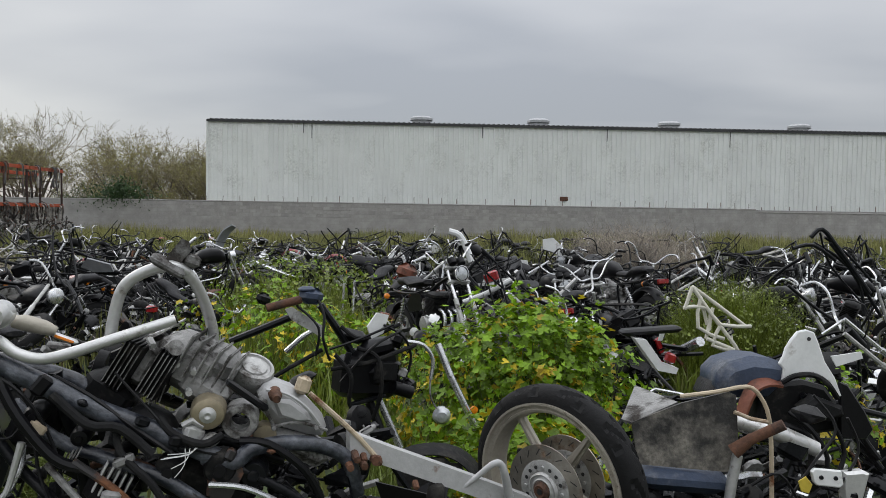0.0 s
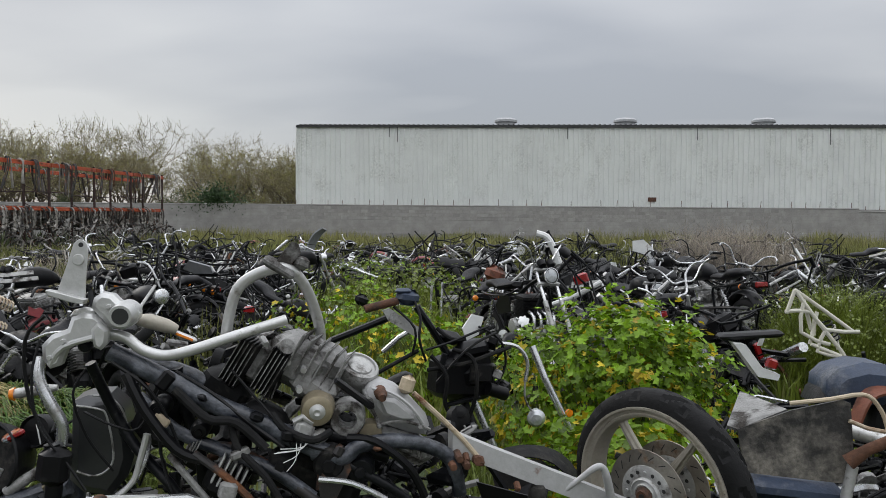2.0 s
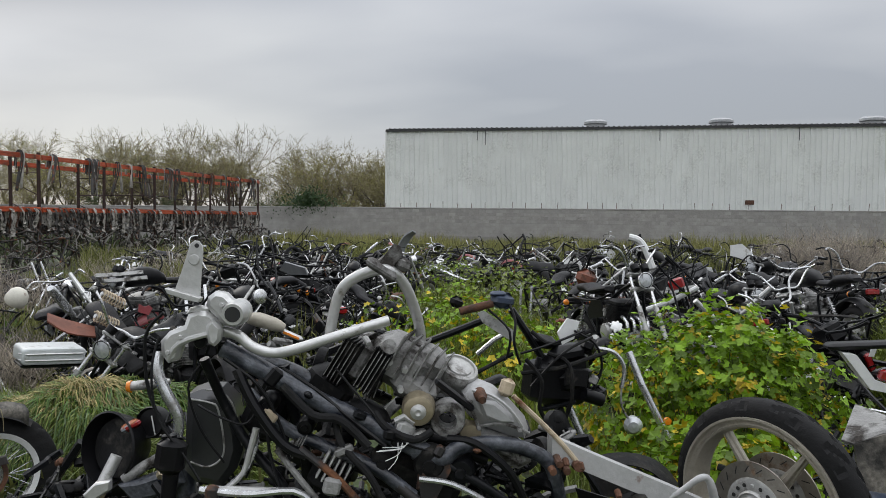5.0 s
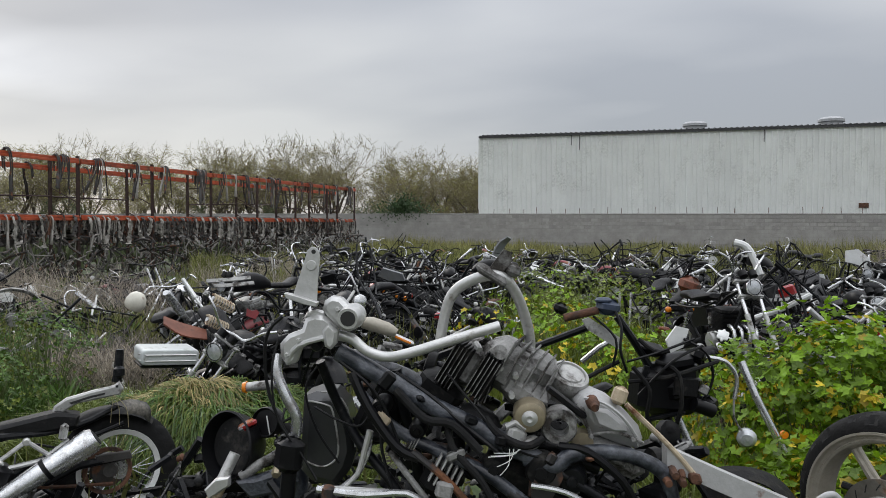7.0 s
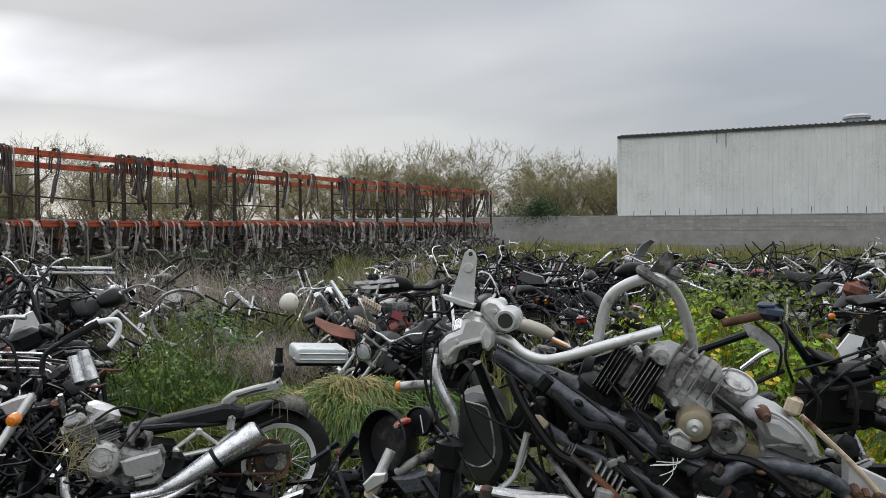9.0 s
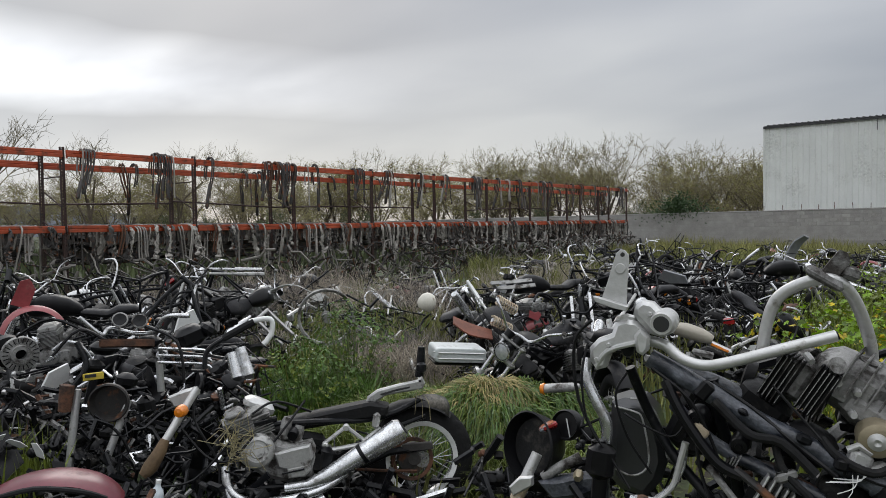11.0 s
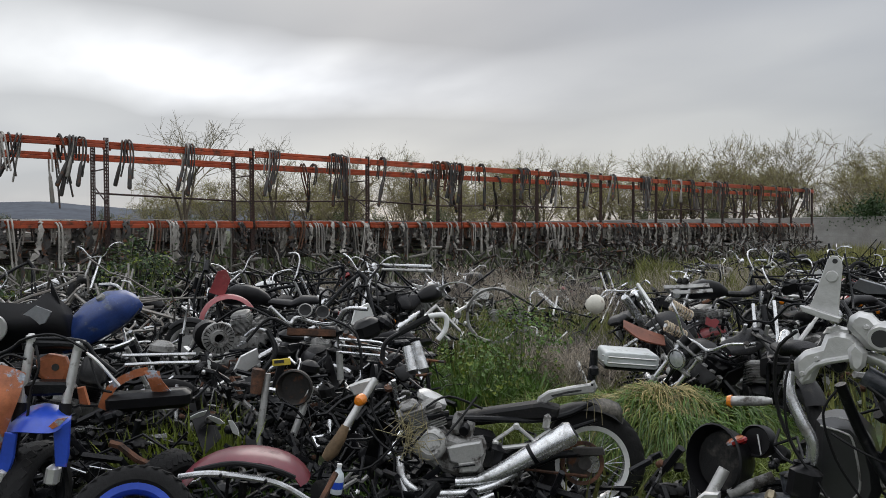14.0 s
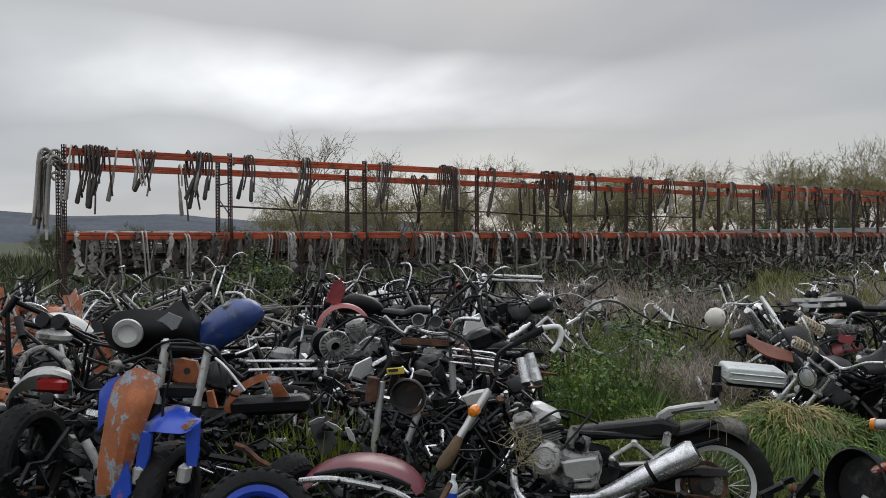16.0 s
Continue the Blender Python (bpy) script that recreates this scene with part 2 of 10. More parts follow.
RUST, DUST, GRIME = (0.16, 0.065, 0.028), (0.20, 0.18, 0.15), (0.035, 0.03, 0.026)
M = dict(
    frame=material("black_frame_paint", (0.006, 0.0065, 0.008), 0.32, var=0.3, dirt=(0.045, 0.043, 0.042), dirt_at=0.68, dirt_soft=0.2, dirt_scale=22, dirt_rough=0.7, spec=0.22, bump=0.3),
    frame_rust=material("rusty_frame_paint", (0.022, 0.02, 0.02), 0.5, dirt=RUST, dirt_at=0.54, dirt_scale=7),
    chrome=material("dulled_chrome", (0.62, 0.63, 0.64), 0.24, 0.85, var=0.15, bump=0.04, dirt=(0.16, 0.14, 0.12), dirt_at=0.64, dirt_soft=0.25, dirt_scale=18, dirt_metal=0.5, dirt_rough=0.5),
    alloy=material("cast_aluminium", (0.42, 0.42, 0.41), 0.46, 0.5, var=0.18, bump=0.25, dirt=(0.10, 0.09, 0.08), dirt_at=0.6, dirt_scale=11, dirt_metal=0.2),
    alloy_dull=material("oxidised_aluminium", (0.27, 0.268, 0.26), 0.6, 0.3, var=0.3, bump=0.35, dirt=GRIME, dirt_at=0.55, dirt_scale=9, fine=90),
    bright=material("brushed_alloy", (0.58, 0.58, 0.57), 0.36, 0.6, var=0.12, bump=0.12, dirt=(0.25, 0.23, 0.2), dirt_at=0.66, dirt_scale=16, dirt_metal=0.4, dirt_rough=0.6),
    engine_black=material("black_engine_paint", (0.008, 0.008, 0.0085), 0.55, var=0.3, bump=0.2, spec=0.2, dirt=(0.045, 0.042, 0.038), dirt_at=0.62, dirt_scale=8),
    tyre=material("black_tyre_rubber", (0.0085, 0.0085, 0.009), 0.62, var=0.3, bump=0.25, spec=0.2, dirt=(0.022, 0.021, 0.019), dirt_at=0.64, dirt_scale=6),
    case_grey=material("pale_grey_case_plastic", (0.52, 0.55, 0.55), 0.4, var=0.1, bump=0.05, dirt=(0.3, 0.3, 0.28), dirt_at=0.66, dirt_scale=8),
    lush=material("lush_green_blade", (0.07, 0.135, 0.02), 0.5, var=0.35, scale=2.5, bump=0.0, island=0.5, translucent=0.25),
    tan_grass=material("bleached_seed_grass", (0.34, 0.30, 0.17), 0.75, var=0.3, scale=0.8, bump=0.0, island=0.4, translucent=0.15),
    twig_dark=material("weathered_dark_twigs", (0.17, 0.15, 0.14), 0.85, var=0.3, scale=1.2, bump=0.0, island=0.45),
    rubber=material("weathered_rubber", (0.0125, 0.0125, 0.013), 0.75, var=0.3, bump=0.25, spec=0.18, dirt=(0.04, 0.038, 0.034), dirt_at=0.62, dirt_scale=5),
    plastic=material("black_plastic", (0.0055, 0.0055, 0.0065), 0.34, var=0.25, bump=0.08, spec=0.22, dirt=(0.045, 0.043, 0.04), dirt_at=0.65, dirt_scale=4),
    vinyl=material("cracked_black_vinyl", (0.013, 0.013, 0.015), 0.5, var=0.3, bump=0.3, spec=0.25, dirt=(0.05, 0.047, 0.044), dirt_at=0.62, dirt_scale=7),
    cable=material("black_cable", (0.008, 0.008, 0.009), 0.45, var=0.2, bump=0.0, spec=0.25),
    rust=material("rusted_steel", (0.11, 0.05, 0.028), 0.85, var=0.45, scale=9, bump=0.4, dirt=(0.05, 0.03, 0.022), dirt_at=0.55, dirt_scale=12),
    pipe=material("old_exhaust_steel", (0.34, 0.325, 0.30), 0.48, 0.5, var=0.18, bump=0.1, dirt=(0.22, 0.18, 0.15), dirt_at=0.66, dirt_soft=0.4, dirt_scale=7, obj_var=0.4, dirt_metal=0.3, dirt_rough=0.6),
    pipe_dark=material("blackened_exhaust_steel", (0.05, 0.047, 0.045), 0.55, 0.3, var=0.3, dirt=RUST, dirt_at=0.6, dirt_scale=8, obj_var=0.35),
    white=material("white_plastic", (0.72, 0.73, 0.72), 0.35, var=0.08, bump=0.05, dirt=(0.30, 0.27, 0.23), dirt_at=0.66, dirt_scale=6, coat=0.2),
    grey_panel=material("grey_plastic", (0.20, 0.21, 0.22), 0.4, var=0.15, dirt=(0.3, 0.28, 0.25), dirt_at=0.65),
    red=material("faded_red_paint", (0.27, 0.055, 0.06), 0.42, var=0.2, bump=0.05, dirt=(0.25, 0.12, 0.1), dirt_at=0.66, coat=0.3),
    maroon=material("maroon_metallic_paint", (0.13, 0.010, 0.022), 0.3, 0.0, var=0.2, bump=0.03, dirt=(0.16, 0.09, 0.09), dirt_at=0.66, coat=0.2),
    blue=material("dark_blue_paint", (0.016, 0.042, 0.17), 0.4, var=0.3, bump=0.05, dirt=(0.09, 0.11, 0.16), dirt_at=0.62, dirt_scale=9, coat=0.3),
    bright_blue=material("bright_blue_paint", (0.02, 0.07, 0.48), 0.34, var=0.15, bump=0.04, dirt=(0.42, 0.12, 0.05), dirt_at=0.64, dirt_scale=6, coat=0.3),
    orange_worn=material("peeling_orange_paint", (0.36, 0.115, 0.045), 0.5, var=0.3, bump=0.15, dirt=(0.27, 0.31, 0.36), dirt_at=0.56, dirt_soft=0.04, dirt_scale=8, dirt_rough=0.5),
    brown=material("rust_brown_leatherette", (0.17, 0.055, 0.03), 0.6, var=0.3, dirt=(0.07, 0.05, 0.04), dirt_at=0.6),
    lens_red=material("red_lens", (0.26, 0.008, 0.01), 0.18, var=0.15, bump=0.0, coat=0.6),
    lens_orange=material("amber_lens", (0.75, 0.22, 0.012), 0.22, var=0.12, bump=0.0, coat=0.5),
    lens=material("lamp_glass", (0.5, 0.52, 0.54), 0.12, 0.3, var=0.2, scale=25, bump=0.0, coat=0.8),
    tan=material("cream_painted_steel", (0.46, 0.38, 0.27), 0.5, var=0.2, dirt=RUST, dirt_at=0.6, dirt_scale=9),
    panel_worn=material("weathered_black_sheet", (0.022, 0.021, 0.021), 0.42, var=0.5, scale=4, bump=0.3, dirt=(0.19, 0.175, 0.15), dirt_at=0.57, dirt_soft=0.16, dirt_scale=4.2),
    blue_vinyl=material("dusty_blue_vinyl", (0.035, 0.05, 0.085), 0.5, var=0.25, bump=0.2, dirt=(0.12, 0.13, 0.15), dirt_at=0.6),
    gold=material("yellowed_alloy", (0.34, 0.29, 0.2), 0.45, 0.6, var=0.2, dirt=(0.12, 0.1, 0.07), dirt_at=0.6),
    clear=material("clear_plastic_bottle", (0.62, 0.68, 0.72), 0.2, var=0.08, bump=0.0, coat=0.5),
    clad=material("white_sheet_cladding", (0.76, 0.78, 0.755), 0.5, var=0.05, scale=0.5, fine=9, bump=0.03, dirt=(0.62, 0.635, 0.60), dirt_at=0.66, dirt_soft=0.3, dirt_scale=0.7, dirt_rough=0.6, obj_var=0.025),
    roof=material("dark_roof_sheet", (0.045, 0.046, 0.048), 0.6, var=0.3, scale=1.0),
    zinc=material("galvanised_sheet", (0.42, 0.43, 0.44), 0.5, 0.4, var=0.2),
    block=material("grey_concrete_block", (0.36, 0.35, 0.335), 0.9, var=0.16, scale=2.0, fine=40, bump=0.4, dirt=(0.28, 0.27, 0.255), dirt_at=0.58, dirt_soft=0.3, dirt_scale=1.1, obj_var=0.1),
    mortar=material("grey_mortar", (0.31, 0.30, 0.29), 0.95, var=0.15, scale=3.0),
    rack_orange=material("orange_rack_paint", (0.38, 0.064, 0.02), 0.5, var=0.25, scale=3, dirt=(0.12, 0.05, 0.03), dirt_at=0.6, dirt_scale=4, obj_var=0.15),
    rack_post=material("brown_rack_post", (0.045, 0.02, 0.015), 0.65, var=0.3, dirt=(0.03, 0.022, 0.02), dirt_at=0.55, dirt_scale=6),
    earth=material("damp_earth", (0.042, 0.031, 0.021), 0.95, var=0.35, scale=0.8, fine=18, bump=0.6, dirt=(0.045, 0.075, 0.02), dirt_at=0.5, dirt_soft=0.15, dirt_scale=0.6),
    grass=material("green_grass", (0.14, 0.18, 0.035), 0.6, var=0.3, scale=0.6, bump=0.0, island=0.45, translucent=0.25),
    grass_far=material("meadow_grass", (0.165, 0.175, 0.05), 0.65, var=0.35, scale=0.35, bump=0.0, island=0.5, translucent=0.2),
    straw=material("cut_straw", (0.33, 0.275, 0.12), 0.7, var=0.3, bump=0.0, island=0.45, translucent=0.15),
    weed=material("weed_leaf", (0.145, 0.185, 0.025), 0.5, var=0.3, scale=3, bump=0.0, island=0.4, translucent=0.25),
    mallow=material("broad_green_leaf", (0.165, 0.285, 0.012), 0.58, var=0.3, scale=7, bump=0.0, island=0.6, translucent=0.3),
    mallow_yellow=material("yellowing_leaf", (0.52, 0.40, 0.02), 0.5, var=0.25, scale=6, bump=0.0, island=0.35, translucent=0.25),
    stem=material("green_stem", (0.10, 0.13, 0.04), 0.6, var=0.2),
    twig=material("dry_grey_twigs", (0.36, 0.315, 0.255), 0.85, var=0.3, scale=1.2, bump=0.0, island=0.4),
    bark=material("grey_brown_bark", (0.12, 0.095, 0.07), 0.9, var=0.35, scale=5, bump=0.5),
    tree_twig=material("bare_tree_twigs", (0.21, 0.18, 0.11), 0.9, var=0.25, scale=0.5, bump=0.0, island=0.3),
    tree_leaf=material("young_tree_leaf", (0.30, 0.285, 0.085), 0.65, var=0.3, scale=0.4, bump=0.0, island=0.4, translucent=0.3),
    bush_leaf=material("dark_bush_leaf", (0.035, 0.07, 0.02), 0.6, var=0.3, scale=1.0, bump=0.0, island=0.4, translucent=0.2),
    # darker copy of the meadow green, with shade put into the colour
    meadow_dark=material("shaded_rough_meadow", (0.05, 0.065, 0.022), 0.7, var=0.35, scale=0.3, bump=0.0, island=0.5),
    rim=material("silver_rim_paint", (0.40, 0.37, 0.31), 0.42, 0.35, var=0.15, bump=0.12, dirt=(0.20, 0.17, 0.13), dirt_at=0.64, dirt_scale=12),
    pale_grass=material("pale_seeding_grass", (0.24, 0.235, 0.085), 0.65, var=0.3, scale=0.5, bump=0.0, island=0.45, translucent=0.2),
    # the bluish patches are dust and also a painted blue-grey sheen
    frame_blue=material("dust_and_sheen_black_frame", (0.013, 0.016, 0.024), 0.3, var=0.4, bump=0.35, dirt=(0.12, 0.13, 0.15), dirt_at=0.57, dirt_soft=0.3, dirt_scale=12, dirt_rough=0.6, coat=0.25),
    leather=material("torn_brown_gaiter", (0.16, 0.105, 0.055), 0.75, var=0.35, bump=0.4),
    # distance haze is mixed into this blue-grey hill colour
    hill=material("hazed_wooded_hill", (0.095, 0.105, 0.125), 1.0, var=0.2, scale=0.01, fine=0.08, bump=0.0, spec=0.1),
    yellow_plate=material("yellow_plate", (0.55, 0.42, 0.05), 0.5, var=0.15),
    cream=material("cream_white_frame_paint", (0.62, 0.60, 0.52), 0.42, var=0.12, dirt=RUST, dirt_at=0.68, dirt_scale=9),
    disc=material("worn_disc_steel", (0.40, 0.37, 0.32), 0.38, 0.8, var=0.2, scale=14, bump=0.1, dirt=(0.2, 0.12, 0.07), dirt_at=0.62, dirt_scale=9, dirt_metal=0.5),
    swing=material("chalky_silver_paint", (0.42, 0.42, 0.42), 0.5, 0.2, var=0.12, bump=0.15, dirt=RUST, dirt_at=0.70, dirt_scale=14),
    case=material("scuffed_black_case", (0.018, 0.019, 0.021), 0.32, var=0.25, bump=0.05, spec=0.6, dirt=(0.06, 0.058, 0.055), dirt_at=0.64, dirt_scale=5, coat=0.3),
    # near-black for the shade inside holes and slots; also for plate print
    dark_mark=material("hole_shade_and_marks", (0.02, 0.02, 0.02), 0.6, var=0.1, bump=0.0),
)

# ---- mesh tools ----
class Build:
    """Collects points and faces of one mesh."""

    def __init__(self):
        self.v, self.f = [], []

    def add(self, pts, faces):
        n = len(self.v)
        self.v += [tuple(p) for p in pts]
        self.f += [tuple(i + n for i in q) for q in faces]
        return self

    def tube(self, pts, r, seg=8, closed=False, smooth=0):
        """A pipe along pts; r is one radius or one for each point; smooth: extra steps of rounding between points."""
        pts = [Vector(p) for p in pts]
        if smooth and len(pts) > 2:
            rr = list(r) if isinstance(r, (list, tuple)) else None
            out, ro, n = [], [], len(pts)
            for i in range(n if closed else n - 1):
                p0 = pts[(i - 1) % n] if closed or i else pts[0]
                p1, p2 = pts[i], pts[(i + 1) % n]
                p3 = pts[(i + 2) % n] if closed or i + 2 < n else pts[-1]
                for k in range(smooth + 1):
                    s = k / (smooth + 1)
                    out.append(0.5 * (2 * p1 + (p2 - p0) * s + (2 * p0 - 5 * p1 + 4 * p2 - p3) * s * s + (3 * p1 - p0 - 3 * p2 + p3) * s ** 3))
                    if rr:
                        ro.append(rr[i] * (1 - s) + rr[(i + 1) % n] * s)
            if not closed:
                out.append(pts[-1])
                if rr:
                    ro.append(rr[-1])
            pts, r = out, (ro if rr else r)
        n = len(pts)
        rad = list(r) if isinstance(r, (list, tuple)) else [r] * n
        ring, up = [], None
        for i, p in enumerate(pts):
            a = pts[(i - 1) % n] if closed or i else p
            b = pts[(i + 1) % n] if closed or i < n - 1 else p
            d = (b - a)
            d = d.normalized() if d.length > 1e-9 else Vector((0, 0, 1))
            if up is None:
                up = d.orthogonal().normalized()
            else:
                up = up - d * up.dot(d)
                up = up.normalized() if up.length > 1e-6 else d.orthogonal().normalized()
            side = d.cross(up)
            ring += [p + (up * math.cos(2 * math.pi * k / seg) + side * math.sin(2 * math.pi * k / seg)) * rad[i] for k in range(seg)]
        faces = []
        for i in range(n if closed else n - 1):
            j = (i + 1) % n
            for k in range(seg):
                l = (k + 1) % seg
                faces.append((i * seg + k, i * seg + l, j * seg + l, j * seg + k))
        if not closed:
            faces.append(tuple(range(seg))[::-1])
            faces.append(tuple((n - 1) * seg + k for k in range(seg)))
        return self.add(ring, faces)

    def lathe(self, profile, origin=(0, 0, 0), axis=(0, 1, 0), seg=24, closed=False):
        """Turns (radius, along) pairs about axis."""
        o, ax = Vector(origin), Vector(axis).normalized()
        u = ax.orthogonal().normalized()
        w = ax.cross(u)
        pts = [o + ax * h + (u * math.cos(2 * math.pi * k / seg) + w * math.sin(2 * math.pi * k / seg)) * rr for rr, h in profile for k in range(seg)]
        n, faces = len(profile), []
        for i in range(n if closed else n - 1):
            j = (i + 1) % n
            for k in range(seg):
                l = (k + 1) % seg
                faces.append((i * seg + k, i * seg + l, j * seg + l, j * seg + k))
        if not closed:
            faces.append(tuple(range(seg))[::-1])
            faces.append(tuple((n - 1) * seg + k for k in range(seg)))
        return self.add(pts, faces)

    def box(self, c, s, m=None, bevel=0.0):
        """A box of size s at c, its edges cut by bevel, turned by the matrix m about c."""
        hx, hy, hz = (a / 2 for a in s)
        b = min(bevel, hx * 0.9, hy * 0.9, hz * 0.9)
        c = Vector(c)
        m3 = m.to_3x3() if m is not None else Matrix.Identity(3)
        if b <= 0:
            pts = [Vector((x, y, z)) for x in (-hx, hx) for y in (-hy, hy) for z in (-hz, hz)]
            faces = [(0, 1, 3, 2), (4, 6, 7, 5), (0, 4, 5, 1), (2, 3, 7, 6), (0, 2, 6, 4), (1, 5, 7, 3)]
        else:
            lay = []
            for z, k in ((-hz, 1), (-hz + b, 0), (hz - b, 0), (hz, 1)):
                x, y, e = hx - b * k, hy - b * k, b
                lay.append([Vector(p) for p in ((-x + e, -y, z), (x - e, -y, z), (x, -y + e, z), (x, y - e, z), (x - e, y, z), (-x + e, y, z), (-x, y - e, z), (-x, -y + e, z))])
            pts = [p for l in lay for p in l]
            faces = [(i * 8 + k, i * 8 + (k + 1) % 8, i * 8 + 8 + (k + 1) % 8, i * 8 + 8 + k) for i in range(3) for k in range(8)]
            faces += [tuple(range(8))[::-1], tuple(range(24, 32))]
        return self.add([c + m3 @ p for p in pts], faces)

    def loft(self, rings, cap=True, closed=False):
        """Joins rings of equally many points."""
        n, k = len(rings), len(rings[0])
        faces = [(i * k + a, i * k + (a + 1) % k, (i + 1) % n * k + (a + 1) % k, (i + 1) % n * k + a) for i in range(n if closed else n - 1) for a in range(k)]
        if cap and not closed:
            faces += [tuple(range(k))[::-1], tuple((n - 1) * k + a for a in range(k))]
        return self.add([p for r in rings for p in r], faces)

    def plate(self, outline, thick, m=None):
        """A flat plate from (x, z) outline points, thick along y, moved by m."""
        k = len(outline)
        m = m or Matrix.Identity(4)
        pts = [m @ Vector((x, y, z)) for y in (-thick / 2, thick / 2) for x, z in outline]
        faces = [tuple(range(k)), tuple(range(k, 2 * k))[::-1]] + [(a, a + k, (a + 1) % k + k, (a + 1) % k) for a in range(k)]
        return self.add(pts, faces)

    def cast(self, outline, thick, bevel, m=None, y=0.0):
        """A cast plate from an (x, z) outline, thick along y, its edges chamfered."""
        k = len(outline)
        P = [Vector((a, b)) for a, b in outline]
        area = sum(P[i].x * P[(i + 1) % k].y - P[(i + 1) % k].x * P[i].y for i in range(k))
        turn = 1 if area > 0 else -1
        inner = []
        for i in range(k):
            a, b = (P[i] - P[i - 1]).normalized(), (P[(i + 1) % k] - P[i]).normalized()
            n = Vector((-a.y - b.y, a.x + b.x)) * turn
            inner.append(P[i] + (n.normalized() * bevel if n.length > 1e-6 else n))
        m = m or Matrix.Identity(4)
        rings = [[m @ Vector((p.x, yy, p.y)) for p in src] for src, yy in ((inner, y - thick / 2), (P, y - thick / 2 + bevel), (P, y + thick / 2 - bevel), (inner, y + thick / 2))]
        return self.loft(rings)

    def shell(self, grid, thick):
        """A curved sheet through rows of points, given a thickness along its normals."""
        r, c = len(grid), len(grid[0])
        P = [[Vector(p) for p in row] for row in grid]
        top, bot = [], []
        for i in range(r):
            for j in range(c):
                a = P[min(i + 1, r - 1)][j] - P[max(i - 1, 0)][j]
                b = P[i][min(j + 1, c - 1)] - P[i][max(j - 1, 0)]
                n = a.cross(b)
                n = n.normalized() if n.length > 1e-9 else Vector((0, 0, 1))
                top.append(P[i][j] + n * thick / 2)
                bot.append(P[i][j] - n * thick / 2)
        k = r * c
        faces = []
        for i in range(r - 1):
            for j in range(c - 1):
                q = (i * c + j, i * c + j + 1, (i + 1) * c + j + 1, (i + 1) * c + j)
                faces.append(q)
                faces.append(tuple(a + k for a in q[::-1]))
        for i in range(r - 1):
            for j in (0, c - 1):
                a, b = i * c + j, (i + 1) * c + j
                faces.append((a, b, b + k, a + k))
        for j in range(c - 1):
            for i in (0, r - 1):
                a, b = i * c + j, i * c + j + 1
                faces.append((a, b, b + k, a + k))
        return self.add(top + bot, faces)

    def moved(self, m):
        self.v = [tuple(m @ Vector(p)) for p in self.v]
        return self

    def mesh(self, name, mat, smooth=True, sharp=40):
        me = bpy.data.meshes.new(name)
        me.from_pydata(self.v, [], self.f)
        bm = bmesh.new()
        bm.from_mesh(me)
        bmesh.ops.recalc_face_normals(bm, faces=bm.faces)
        bm.to_mesh(me)
        bm.free()
        me.materials.append(mat)
        if smooth:
            me.shade_smooth()
            me.set_sharp_from_angle(angle=radians(sharp))
        return me


def refine(grid, k=3):
    """More rows and columns through the same points, rounded between them."""
    def line(pts):
        pts, out, n = [Vector(p) for p in pts], [], len(pts)
        for i in range(n - 1):
            p0, p1, p2, p3 = pts[max(i - 1, 0)], pts[i], pts[i + 1], pts[min(i + 2, n - 1)]
            for j in range(k):
                t = j / k
                out.append(0.5 * (2 * p1 + (p2 - p0) * t + (2 * p0 - 5 * p1 + 4 * p2 - p3) * t * t + (3 * p1 - p0 - 3 * p2 + p3) * t ** 3))
        return out + [pts[-1]]
    rows = [line(r) for r in grid]
    return [list(r) for r in zip(*(line(c) for c in zip(*rows)))]


def raw_mesh(name, verts, faces, mats, index=None):
    """A mesh straight from arrays, for stuff of very many pieces."""
    me = bpy.data.meshes.new(name)
    me.from_pydata(verts, [], faces)
    for mt in mats:
        me.materials.append(mt)
    if index is not None:
        me.polygons.foreach_set("material_index", np.asarray(index, dtype=np.int32))
    return me


def part(name, bm, material_, parent, label=""):
    """Links one mesh under a thing or a part."""
    data = bm if isinstance(bm, bpy.types.Mesh) else bm.mesh(name, material_)
    ob = new(name, data)
    ob.parent = parent
    if label:
        ob["label"] = label
    return ob


def thing(name, label, category, group="", m=None):
    ob = new(name)
    ob.empty_display_size = 0.1
    if m is not None:
        ob.matrix_basis = m
    return tagged(ob, label, category, group)


def solid(name, bm, material_, label, category, group="", m=None, kind=""):
    ob = new(name, bm if isinstance(bm, bpy.types.Mesh) else bm.mesh(name, material_))
    if m is not None:
        ob.matrix_basis = m
    return tagged(ob, label, category, group, kind)


def rnd(a, b):
    return random.uniform(a, b)

# ---- ground ----
def ground_height(x, y):
    near = max(0.0, 1 - math.hypot(x, y - 10) / 60)
    return (0.09 * noise.noise((x * 0.35, y * 0.35, 0)) + 0.05 * noise.noise((x * 1.1, y * 1.1, 3))) * near


